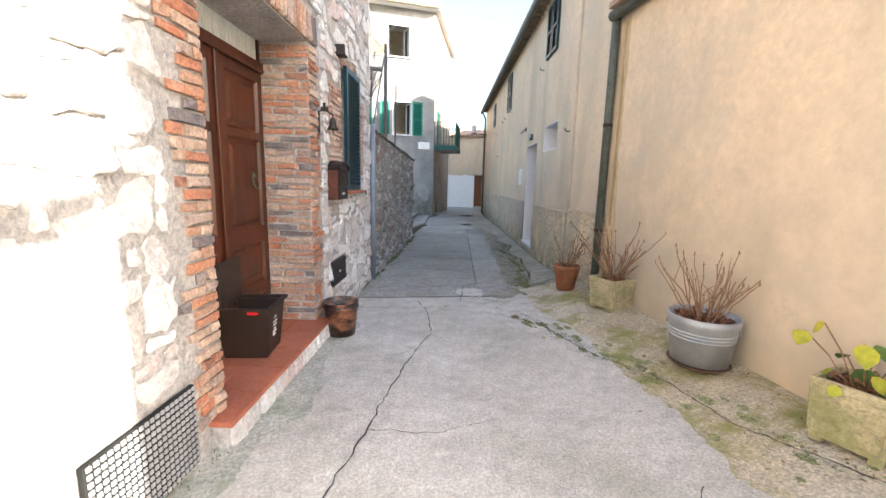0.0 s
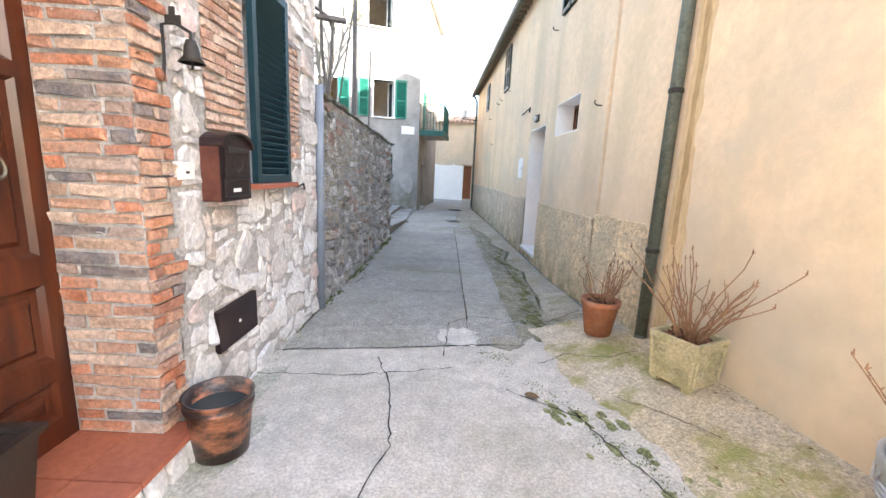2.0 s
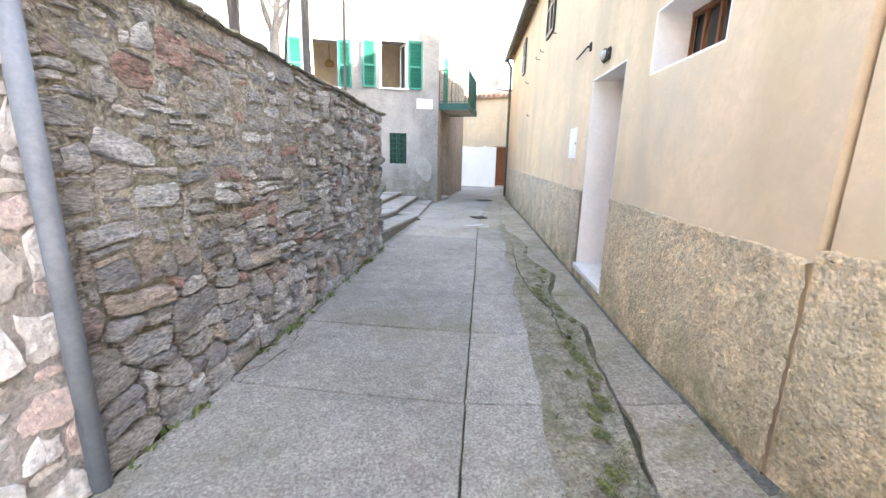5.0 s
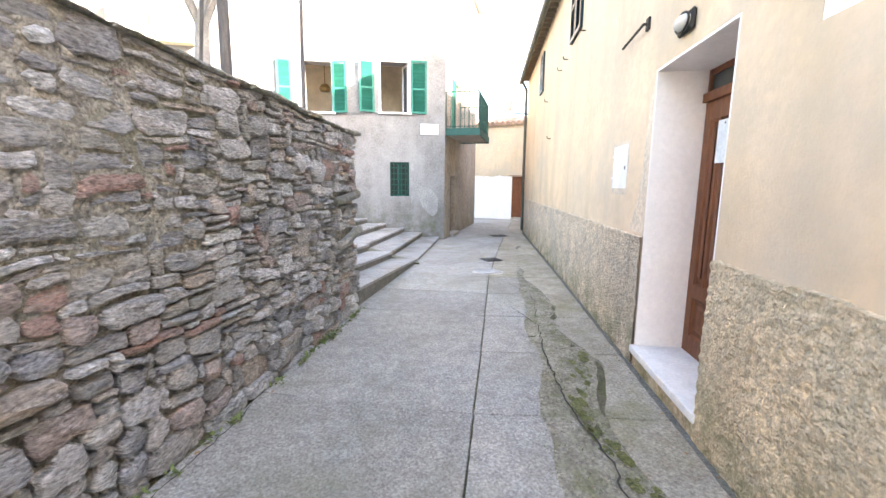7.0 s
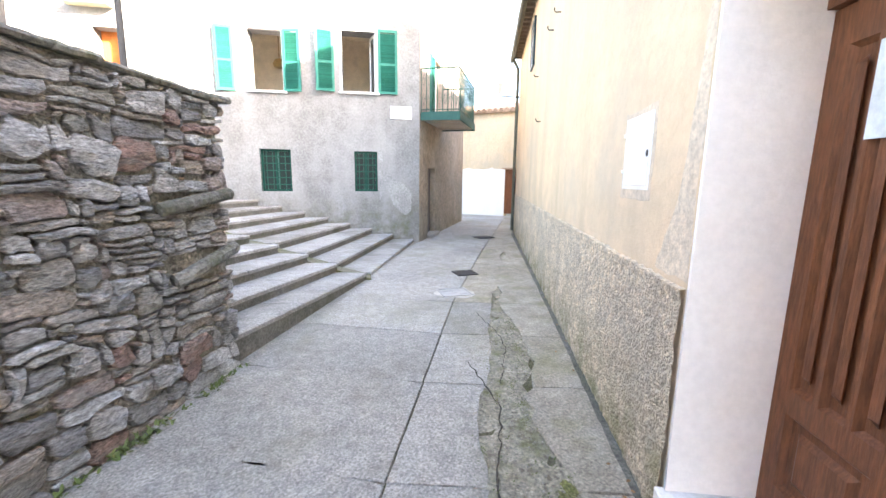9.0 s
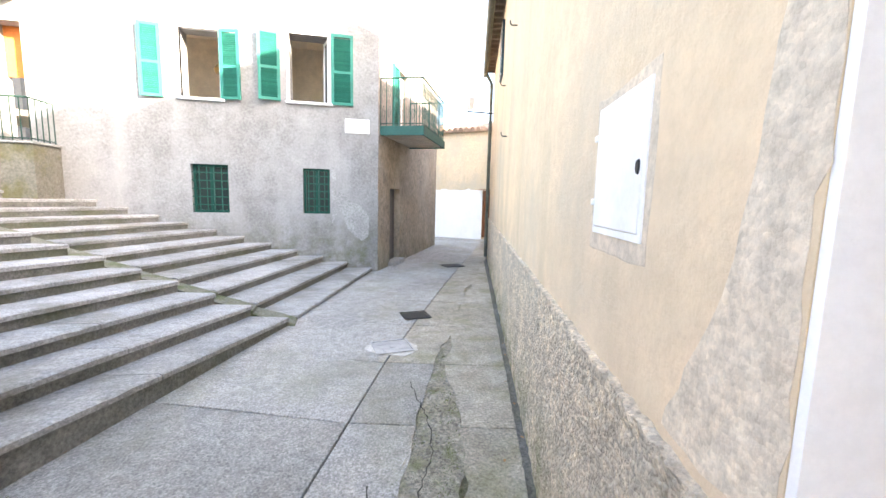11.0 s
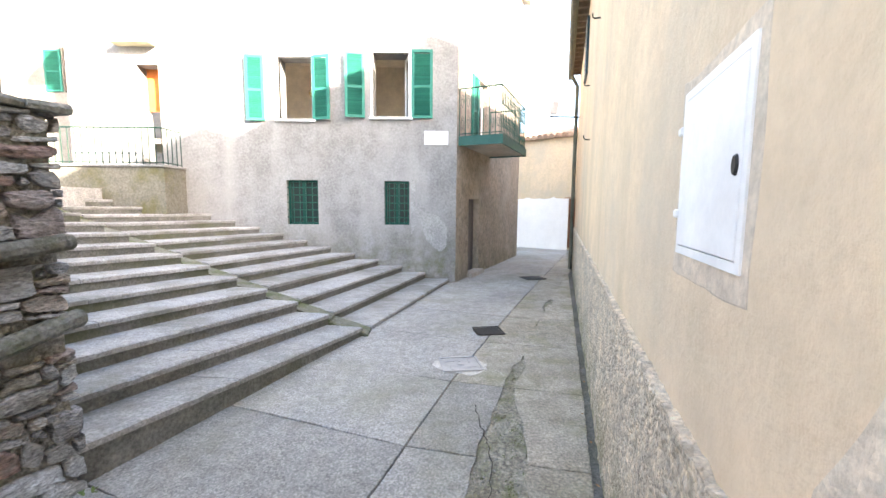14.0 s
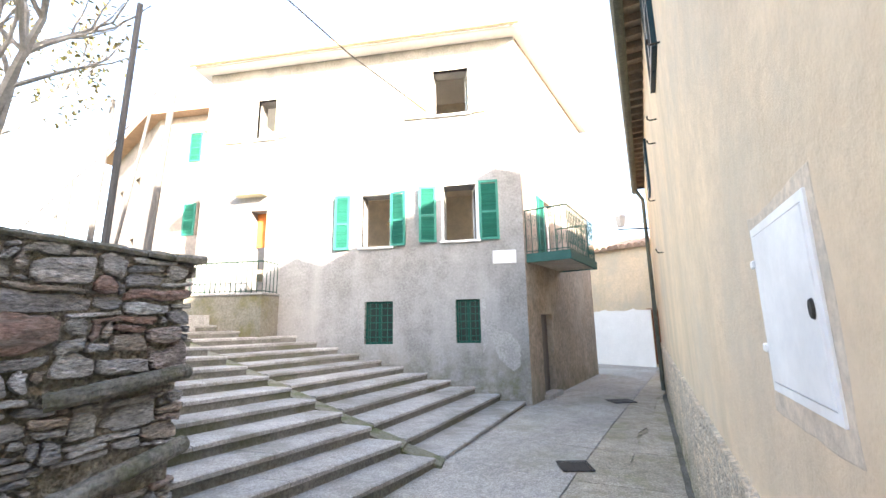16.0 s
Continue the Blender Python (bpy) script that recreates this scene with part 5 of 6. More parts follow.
sheet("pavement", lambda y: west_x(y) - 0.05, wob(lambda y: lerp(EDGE, y) + 0.1, 0.12, 1.4), -3, 6.0, 420, 22, M_CONC, 0.0, drop=lambda x, y: -0.018 if y > 5.36 + (x - 0.74) * -0.165 - 0.004 else -0.0015)
sheet("pavement_apron", wob(lambda y: lerp(EDGE, y) + 0.09, 0.12, 1.4), lambda y: wall_x(y) + 0.02, -3, 5.6, 100, 16, M_APRON, -0.002, 0.004)
M_GRIME = surface("damp_silt", (0.49, 0.475, 0.41), (0.39, 0.385, 0.32), c3=(0.21, 0.23, 0.13), stain=0.7, stain_scale=2.6, big=2.0, fine=40, grit=0.45, bump=0.7, agg=0.2, agg_scale=90)
sheet("wall_foot_silt", lambda y: west_x(y) - 0.05, lambda y: west_x(y) + 0.20 + (0.13 if 2.8 < y < 4.7 else 0.0) + 0.16 * noise.noise((y * 1.4, 3, 0)) + 0.07 * noise.noise((y * 6, 5, 0)) + 0.03 * noise.noise((y * 22, 7, 0)), -2.5, 5.3, 390, 6, M_GRIME, 0.0016)
structure("pavement_base", prism(bmesh.new(), [(-5, -8), (1.2, -8), (0.9, 5.3), (-1.2, 5.3)], -0.021, -0.012), M_EARTH)
CR = [5.36, 5.84, 6.88, 7.84, 8.79, 9.75, 10.72, 11.65, 12.65, 13.75, 14.9, 16.1, 17.4, 18.8, 20.4, 22.2, 24.2, 27.0]
def moss_edge(y):
    return lerp(LONG, y) + 0.46 + 0.10 * noise.noise((y * 1.3, 2.0, 0)) + 0.05 * noise.noise((y * 6.0, 4.0, 0))
def moss_far(y):
    return lerp(LONG, y) + 0.46 + max(0.12, 0.50 - 0.05 * abs(y - 8)) * max(0.0, min(1.0, (13.2 - y) / 1.5)) + 0.16 * noise.noise((y * 1.1, 9.0, 0)) + 0.06 * noise.noise((y * 6.0, 14.0, 0))
def left_edge(y):
    if y < 11.2:
        return west_x(y) + 0.02
    if y < 17.8:
        return lerp([(1.05, 11.2), (2.10, 14.0), (3.26, 17.8)], y) - 0.1
    return lerp([(3.38, 17.7), (5.75, 23.2)], y) if y < 23 else 3.0
pav = tagged(new("lane_slabs"), kind="structure")
def slab(poly, mat_=None):
    c = sum((Vector((*p, 0)) for p in poly), Vector()) / len(poly)
    bm = bmesh.new()
    rough = []
    for p, q in zip(poly, poly[1:] + poly[:1]):
        k = max(1, int(math.hypot(q[0] - p[0], q[1] - p[1]) / 0.06))
        for t in range(k):
            f = t / k
            a = 0.0022 if abs(q[1] - p[1]) > abs(q[0] - p[0]) and mat_ is None else 0.005
            rough.append((p[0] + (q[0] - p[0]) * f + rnd.uniform(-a, a), p[1] + (q[1] - p[1]) * f + rnd.uniform(-a, a) + (a * 1.4 * noise.noise((p[0] * 5 + f * 9, p[1] * 5, 1.0)) if a > 0.003 else 0)))
    poly = rough
    n = len(poly)
    zt = [gz(p[1]) + apron(*p) for p in poly]
    rings = []
    for k, dz in ((0.0, -0.03), (0.0, -0.006), (0.006, 0.0)):
        rings.append([bm.verts.new((p[0] + (c.x - p[0]) * k, p[1] + (c.y - p[1]) * k, z + dz)) for p, z in zip(poly, zt)])
    for a, b in zip(rings, rings[1:]):
        for i in range(n):
            bm.faces.new((a[i], a[(i + 1) % n], b[(i + 1) % n], b[i]))
    bm.faces.new(rings[-1])
    part("slab", bm, mat_ or M_SLAB, pav)
g = 0.006
def cross(y, x):
    """The joint that meets the long line at y, at x beside it."""
    lx = lerp(LONG, y)
    sl = -0.37 if x < lx else -0.24
    if y < 6:
        sl *= 0.45
    return y + (x - lx) * sl
for a, b in zip(CR, CR[1:]):
    la, lb = lerp(LONG, a), lerp(LONG, b)
    ea, eb = left_edge(cross(a, left_edge(a)) if a < 11.3 else a), left_edge(cross(b, left_edge(b)) if b < 11.3 else b)
    fa = 1.0 if a > 11.2 else 0.0
    ia, ib = ea, eb
    j = lambda: rnd.uniform(-0.015, 0.015)
    mid_a, mid_b = (ia + la) / 2, (ib + lb) / 2
    slab([(ia + g, cross(a, ia) + g), (mid_a, cross(a, mid_a) + g + j()), (la - g, a + g), (lb - g, b - g), (mid_b, cross(b, mid_b) - g + j()), (ib + g, cross(b, ib) - g)])
    def edge(fn, lo, hi, n=7):
        out = []
        for k in range(n + 1):
            y = lo + (hi - lo) * k / n
            out.append((fn(y), min(max(cross(y, fn(y)), cross(lo, fn(y)) + g), cross(hi, fn(y)) - g)))
        return out
    slab([(la + g, a + g)] + edge(moss_edge, a, b) + [(lb + g, b - g)], M_SLABR if a > 12.6 else None)
    if a > 5.8:
        wa, wb = wall_x(a) - 0.16, wall_x(b) - 0.16
        slab([(wa, cross(a, wa) + g), (wb, cross(b, wb) - g)] + edge(moss_far, a, b)[::-1], M_SLABR)
sheet("moss_strip", lambda y: moss_edge(y) - 0.06, lambda y: max(moss_far(y), wall_x(y) + 0.02 if y < 6.0 else 0) + 0.06, 5.1, 24, 190, 6, M_MOSSY, -0.012, 0.022)
sheet("drain_strip", lambda y: wall_x(y) - 0.2, lambda y: wall_x(y) + 0.03, 5.9, 20, 60, 2, M_DRAIN, -0.016, 0.01)
# cracks
def crack(pts, w, seed):
    r = random.Random(seed)
    bm = bmesh.new()
    fine = []
    for (xa, ya), (xb, yb) in zip(pts, pts[1:]):
        n = max(2, int(math.hypot(xb - xa, yb - ya) / 0.05))
        for i in range(n):
            f = i / n
            fine.append((xa + (xb - xa) * f + r.uniform(-0.012, 0.012), ya + (yb - ya) * f + r.uniform(-0.012, 0.012)))
    fine.append(pts[-1])
    prev = None
    for i, (x, y) in enumerate(fine):
        x2, y2 = fine[min(i + 1, len(fine) - 1)]
        x1, y1 = fine[max(i - 1, 0)]
        d = Vector((x2 - x1, y2 - y1)).normalized()
        ww = w * r.uniform(0.3, 1.0)
        z = gz(y) + apron(x, y) + 0.004
        cur = (bm.verts.new((x - d.y * ww, y + d.x * ww, z)), bm.verts.new((x + d.y * ww, y - d.x * ww, z)))
        if prev:
            bm.faces.new((prev[1], cur[1], cur[0], prev[0]))
        prev = cur
    structure("crack", bm, M_CRACK)
crack([(-0.09, 5.3), (-0.086, 4.859), (-0.206, 4.221), (-0.447, 3.858), (-0.74, 3.304), (-0.978, 2.796), (-1.139, 2.488), (-1.237, 2.31), (-1.3, 1.5)], 0.006, 3)
crack([(-0.978, 2.796), (-0.6, 2.65), (-0.2, 2.7)], 0.003, 4)
crack([(-1.5, 3.9), (-0.74, 3.7), (-0.5, 3.85)], 0.0025, 5)
crack([(0.70, 4.6), (1.0, 4.2), (1.05, 3.5), (1.25, 2.9), (1.2, 2.2), (1.35, 1.5)], 0.006, 6)
crack([(1.4, 4.3), (1.55, 3.95), (1.6, 3.7)], 0.005, 8)
crack([(2.95, 11.0), (3.0, 10.3), (2.75, 9.6), (2.55, 8.8), (2.5, 8.2), (2.3, 7.6)], 0.008, 9)
crack([(-0.95, 5.62), (-0.69, 5.60), (-0.2, 5.50), (0.06, 5.45), (0.43, 5.41), (0.85, 5.34), (1.2, 5.25)], 0.010, 14)
crack([(-1.0, 5.25), (-0.3, 5.05), (0.1, 5.02), (0.43, 5.0)], 0.006, 15)
crack([(0.43, 5.2), (0.72, 5.9), (1.0, 6.04), (1.3, 5.9), (1.42, 5.78), (1.72, 5.69), (2.2, 5.80)], 0.007, 16)
crack([(1.15, 4.9), (1.45, 5.0), (1.7, 4.75), (1.95, 4.7)], 0.006, 17)
crack([(-1.2, 1.2), (-0.6, 1.6), (0.1, 1.55), (0.6, 1.9)], 0.003, 18)
crack([(-0.30, 7.41), (0.0, 7.6), (0.10, 7.8)], 0.005, 19)
crack([(3.34, 12.2), (3.4, 11.47), (3.34, 11.18), (3.1, 10.6)], 0.006, 20)
def cover(x, y, w, h, turn, label, mat_, marks):
    c = thing("manhole_cover", pose(x, y, gz(y) + 0.006, 0, 0, turn), label, "manhole cover")
    part("rim", holed(-w / 2, w / 2, -h / 2, h / 2, 0, 0.006, [(-w / 2 + 0.02, w / 2 - 0.02, -h / 2 + 0.02, h / 2 - 0.02)]), mat_, c).matrix_basis = pose(0, 0, 0.006, 90, 0, 0)
    part("lid", boxm(-w / 2 + 0.022, w / 2 - 0.022, -h / 2 + 0.022, h / 2 - 0.022, -0.003, 0.004), mat_, c)
    bm = bmesh.new()
    for x0, y0, sx, sy in marks:
        box(bm, x0 - sx, x0 + sx, y0 - sy, y0 + sy, 0.0042, 0.008)
    part("ribs", bm, mat_, c)
crack([(-0.15, 7.35), (0.12, 7.8), (0.2, 8.4), (0.42, 9.0), (0.45, 9.4)], 0.004, 12)
crack([(0.30, 9.5), (0.6, 10.0), (0.75, 10.6)], 0.003, 13)
M_PALE = surface("pale_cement", (0.62, 0.59, 0.53), (0.52, 0.49, 0.44), big=5, fine=60, grit=0.4, bump=0.4)
rq = random.Random(9)
def splat(x, y, rx, ry, material, name="cement_patch", h=0.0035):
    pts = [(x + rx * math.cos(a) * rq.uniform(0.75, 1.2), y + ry * math.sin(a) * rq.uniform(0.75, 1.2)) for a in (k * math.pi / 10 for k in range(20))]
    structure(name, prism(bmesh.new(), pts, [gz(p[1]) + apron(*p) - 0.001 for p in pts], [gz(p[1]) + apron(*p) + h for p in pts]), material)
splat(3.27, 13.03, 0.28, 0.25, M_PALE)
splat(0.70, 5.56, 0.20, 0.22, M_PALE)
splat(1.08, 5.36, 0.17, 0.17, M_SLABR)
M_MOSS = surface("green_moss", (0.27, 0.285, 0.12), (0.34, 0.33, 0.18), c3=(0.16, 0.18, 0.06), stain=0.5, stain_scale=9, big=14, fine=50, grit=0.7, bump=1.0, bump_scale=70, dist=0.008)
M_MOSS2 = surface("dark_green_moss", (0.17, 0.185, 0.06), (0.24, 0.235, 0.11), c3=(0.09, 0.11, 0.03), stain=0.6, stain_scale=12, big=16, fine=60, grit=0.8, bump=1.0, bump_scale=80, dist=0.01)
for k in range(54):
    y = rq.uniform(1.5, 4.4)
    x = lerp([(1.35, 1.4), (1.2, 2.2), (1.25, 2.9), (1.05, 3.5), (1.0, 4.2), (0.9, 5.3)], y) + rq.gauss(0.05, 0.12)
    q = rq.uniform(0.010, 0.034)
    splat(x, y, q, q * rq.uniform(1.0, 2.4), M_MOSS, "moss_patch", 0.0022)
for k in range(90):
    y = 5.6 + 4.0 * rq.random() ** 1.3
    q = rq.uniform(0.010, 0.040)
    splat(moss_far(y) - 0.07 + rq.gauss(0, 0.045), y, q, q * rq.uniform(1.2, 2.6), M_MOSS2, "moss_patch", rq.uniform(-0.003, 0.002))
cover(3.27, 13.03, 0.40, 0.36, 8, "pale iron manhole cover with raised pattern bedded in cement", M_ZINC, [(-0.1, 0.08, 0.05, 0.012), (0.1, 0.08, 0.012, 0.05), (-0.1, -0.08, 0.012, 0.05), (0.1, -0.08, 0.05, 0.012), (0, 0, 0.03, 0.03), (0, 0.1, 0.012, 0.03)])
cover(3.68, 14.16, 0.36, 0.34, 8, "dark square iron drain cover in the lane", M_IRON, [(x * 0.07, 0, 0.012, 0.13) for x in (-2, -1, 0, 1, 2)])
cover(5.2, 18.3, 0.5, 0.4, 15, "dark square iron drain cover in the lane", M_IRON, [(x * 0.07, 0, 0.012, 0.13) for x in (-2, -1, 0, 1, 2)])

# ---- rubble and brick ----
def stone(poly, prot, r, depth=0.05, name="stone", material=None, parent=None, m=None, join=None, dome=0.3):
    """A stone with the outline poly in x and z, standing prot out of y 0 toward -y."""
    bm = join if join is not None else bmesh.new()
    cx, cz = sum(p[0] for p in poly) / len(poly), sum(p[1] for p in poly) / len(poly)
    rings = []
    for k, y, jit in ((1.0, depth, 0.0), (0.985, -prot * 0.45, 0.004), (0.84, -prot * 0.95, 0.010)):
        ring = []
        for x, z in poly:
            v = Vector((cx + (x - cx) * k + r.uniform(-jit, jit), y + r.uniform(-jit, jit) * 0.8, cz + (z - cz) * k + r.uniform(-jit, jit)))
            ring.append(bm.verts.new(m @ v if m is not None else v))
        rings.append(ring)
    n = len(poly)
    for a, b in zip(rings, rings[1:]):
        for i in range(n):
            bm.faces.new((a[i], a[(i + 1) % n], b[(i + 1) % n], b[i]))
    v = Vector((cx + r.uniform(-0.1, 0.1) * 0.1, -prot * (1 + dome * r.uniform(0, 1)), cz))
    top = bm.verts.new(m @ v if m is not None else v)
    for i in range(n):
        bm.faces.new((rings[-1][i], rings[-1][(i + 1) % n], top))
    if join is None:
        o = link_mesh(name, bm, material)
        o.parent = parent
        return o

def warp(x, z, amp, seed):
    """Shifts a point of the laid pattern, so that courses waver."""
    return (x + amp * (noise.noise((x * 3.1, z * 3.1, seed)) + 0.5 * noise.noise((x * 9, z * 9, seed + 5))),
            z + amp * (noise.noise((x * 2.3, z * 3.1, seed + 9)) + 0.45 * noise.noise((x * 8, z * 9, seed + 3))))

def rubble(parent, material, x0, x1, z0, ztop, holes, cell, pick, prot, gap, seed, name="stone", limit=300, amp=0.035, flush=None, cut=0.30, slant=0.10):
    """Laid rubble: stones of many sizes packed row on row, their outlines warped and chipped. pick(x, z, r) gives columns and rows of a stone."""
    r = random.Random(seed)
    cw, ch = cell
    nx, nz = int(round((x1 - x0) / cw)), int((max(ztop(x0), ztop(x1)) - z0) / ch) + 1
    used = set()
    for j in range(nz):
        for i in range(nx):
            cx, cz = x0 + (i + 0.5) * cw, z0 + (j + 0.5) * ch
            if cz > ztop(cx) or any(ha < cx < hb and hc < cz < hd for ha, hb, hc, hd in holes):
                used.add((i, j))
    cells = []
    for j in range(nz):
        for i in range(nx):
            if (i, j) in used:
                continue
            w, h = pick(x0 + i * cw, z0 + j * ch, r)
            k = 1
            while k < w and i + k < nx and (i + k, j) not in used:
                k += 1
            w, k = k, 1
            while k < h and j + k < nz and all((i + q, j + k) not in used for q in range(w)):
                k += 1
            h = k
            for a in range(w):
                for b in range(h):
                    used.add((i + a, j + b))
            cells.append((i, j, w, h))
    cells.sort(key=lambda c: ((z0 + c[1] * ch) > 2.3, -c[2] * c[3] * r.uniform(0.5, 1)))
    rest, made = bmesh.new(), 0
    for i, j, w, h in cells:
        xa, xb, za, zb = x0 + i * cw, x0 + (i + w) * cw, z0 + j * ch, z0 + (j + h) * ch
        W, H = xb - xa, zb - za
        q = min(W, H) * cut
        c1, c2, c3, c4 = (r.uniform(0.15, 1) * q for _ in range(4))
        ta, tb = r.uniform(-slant, slant) * H, r.uniform(-slant, slant) * H
        base = [(xa + c1, za), (xb - c2, za), (xb, za + c2 * 0.8), (xb, zb - c3 * 0.8), (xb - c3, zb + tb), (xa + c4, zb + ta), (xa, zb - c4 * 0.8), (xa, za + c1 * 0.8)]
        mid = []
        for k, p in enumerate(base):
            p2 = base[(k + 1) % 8]
            mid.append(p)
            L = math.hypot(p2[0] - p[0], p2[1] - p[1])
            for t in range(1, 1 + min(3, int(L / 0.06))):
                f = t / (1 + min(3, int(L / 0.06)))
                mid.append((p[0] + (p2[0] - p[0]) * f, p[1] + (p2[1] - p[1]) * f))
        ox, oz = (xa + xb) / 2, (za + zb) / 2
        pts = []
        g_ = gap * r.uniform(0.6, 1.7)
        jj = min(W, H) * 0.055
        for x, z in mid:
            x += -g_ / 2 if x > ox else g_ / 2
            z += -g_ / 2 if z > oz else g_ / 2
            x, z = warp(x, z, amp, seed)
            x, z = x + r.uniform(-jj, jj), z + r.uniform(-jj, jj)
            x, z = min(max(x, x0), x1), min(max(z, z0), ztop(x))
            for ha, hb, hc, hd in holes:
                if ha < x < hb and hc < z < hd:
                    e = min((x - ha, 0), (hb - x, 1), (z - hc, 2), (hd - z, 3))[1]
                    x, z = ((ha, z), (hb, z), (x, hc), (x, hd))[e]
            pts.append((x, z))
        made += 1
        pr = prot * r.uniform(0.35, 1.5)
        if flush:
            pr *= 1 - 0.55 * flush(ox, oz)
        tilt = (r.uniform(-0.12, 0.12), r.uniform(-0.22, 0.10))
        if made <= limit:
            rock(pts, pr, tilt, r, name, material[0], parent)
        else:
            rock(pts, pr, tilt, r, join=rest)
    if made > limit:
        o = link_mesh("small_stones", rest, material[1])
        o.matrix_world = parent.matrix_world
        tagged(o, "small irregular stones bedded in the mortar of the wall", "stones", kind="stuff")
    else:
        rest.free()

def rock(poly, prot, tilt, r, name="stone", material=None, parent=None, join=None):
    """A hewn stone face: broken edge, uneven sloping front."""
    bm = join if join is not None else bmesh.new()
    cx, cz = sum(p[0] for p in poly) / len(poly), sum(p[1] for p in poly) / len(poly)
    k0 = r.uniform(0, 50)
    rings = []
    for k, f in ((1.0, None), (0.985, 0.35), (0.90, 0.85), (0.52, 1.0)):
        ring = []
        for x, z in poly:
            px, pz = cx + (x - cx) * k, cz + (z - cz) * k
            if f is None:
                y = 0.05
            else:
                y = -prot * f * (1 + 0.45 * noise.noise((px * 14, pz * 20, k0))) - ((px - cx) * tilt[0] + (pz - cz) * tilt[1]) * min(1, f * 1.2)
                y += r.uniform(-0.0022, 0.0022)
            ring.append(bm.verts.new((px, y, pz)))
        rings.append(ring)
    n = len(poly)
    for a, b in zip(rings, rings[1:]):
        for i in range(n):
            bm.faces.new((a[i], a[(i + 1) % n], b[(i + 1) % n], b[i]))
    top = bm.verts.new((cx, -prot * (1 + 0.3 * r.uniform(-0.6, 1)), cz))
    for i in range(n):
        bm.faces.new((rings[-1][i], rings[-1][(i + 1) % n], top))
    if join is None:
        o = link_mesh(name, bm, material)
        o.parent = parent
        return o

def mortar_face(name, m, material, x0, x1, z0, ztop, depth, step=0.035, holes=()):
    """The uneven mortar between the stones; depth(x, z) is its y."""
    bm = bmesh.new()
    nx = int((x1 - x0) / step)
    grid = []
    for i in range(nx + 1):
        x = x0 + (x1 - x0) * i / nx
        nz = int((ztop(x0) - z0) / step)
        grid.append([bm.verts.new((x, depth(x, z) + 0.007 * noise.noise((x * 22, z * 22, 4.0)) + 0.006 * noise.noise((x * 6, z * 6, 8.0)), z)) for z in (z0 + (ztop(x) - z0) * j / nz for j in range(nz + 1))])
    for a, b in zip(grid, grid[1:]):
        for j in range(len(a) - 1):
            c = (a[j].co + b[j + 1].co) / 2
            if not any(ha < c.x < hb and hc < c.z < hd for ha, hb, hc, hd in holes):
                bm.faces.new((a[j], b[j], b[j + 1], a[j + 1]))
    return structure(name, bm, material, m, True)

def bricks(parent, material, x0, x1, z0, z1, r, course=0.064, length=(0.16, 0.26), prot=0.012, tooth=(0.0, 0.0), m=None, holes=()):
    z, k = z0, 0
    while z + course * 0.6 < z1:
        h = course * r.uniform(0.88, 1.12)
        a, b = x0 - r.random() * tooth[0], x1 + r.random() * tooth[1]
        x = a
        while x < b - 0.01:
            w = r.uniform(*length) * (0.5 if x == a and k % 2 else 1)
            if b - (x + w) < 0.07:
                w = b - x
            if not any(ha < x + w / 2 < hb and hc < z + h / 2 < hd for ha, hb, hc, hd in holes):
                g_, j = 0.0075, lambda: r.uniform(-0.004, 0.004)
                poly = [(x + g_ + j(), z + g_ + j()), (x + w - g_ + j(), z + g_ + j()), (x + w - g_ + j(), z + h - g_ + j()), (x + g_ + j(), z + h - g_ + j())]
                o = stone(poly, prot * r.uniform(0.3, 1.4), r, 0.03, "brick", material, parent, dome=0.05)
                if m is not None:
                    o.matrix_basis = m
            x += w
        z += h
        k += 1
PAL_RET = [tuple(min(0.74, v * k) for v, k in zip(c, (1.10, 1.13, 1.18))) for c in [(0.42, 0.40, 0.375), (0.54, 0.51, 0.48), (0.35, 0.335, 0.325), (0.42, 0.335, 0.30), (0.60, 0.58, 0.56), (0.40, 0.25, 0.205), (0.46, 0.44, 0.41), (0.48, 0.40, 0.33), (0.29, 0.28, 0.28), (0.46, 0.45, 0.44), (0.39, 0.36, 0.31), (0.66, 0.65, 0.64), (0.34, 0.335, 0.345), (0.50, 0.48, 0.46)]]
PAL_HOUSE = [(0.74, 0.73, 0.72), (0.67, 0.64, 0.62), (0.80, 0.80, 0.80), (0.60, 0.58, 0.57), (0.64, 0.51, 0.475), (0.76, 0.755, 0.75), (0.58, 0.565, 0.555), (0.80, 0.79, 0.785), (0.72, 0.70, 0.68), (0.70, 0.67, 0.64), (0.78, 0.77, 0.76), (0.54, 0.46, 0.41)]
PAL_BRICK = [(0.46, 0.17, 0.09), (0.50, 0.23, 0.13), (0.38, 0.17, 0.11), (0.50, 0.35, 0.26), (0.50, 0.20, 0.11), (0.42, 0.32, 0.27), (0.56, 0.42, 0.33), (0.16, 0.15, 0.16), (0.46, 0.25, 0.17), (0.54, 0.39, 0.30), (0.36, 0.26, 0.22), (0.48, 0.28, 0.19)]
M_RET = surface("retaining_stone", (0.2, 0.2, 0.2), (0.25, 0.235, 0.20), stretch=(1, 1, 2.8), palette=PAL_RET, big=5, fine=32, grit=0.75, bump=1.0, bump_scale=32, dist=0.016, c3=(0.42, 0.41, 0.37), stain=0.45, stain_scale=6, blotch=0.4, blotch_c=(0.20, 0.185, 0.15))
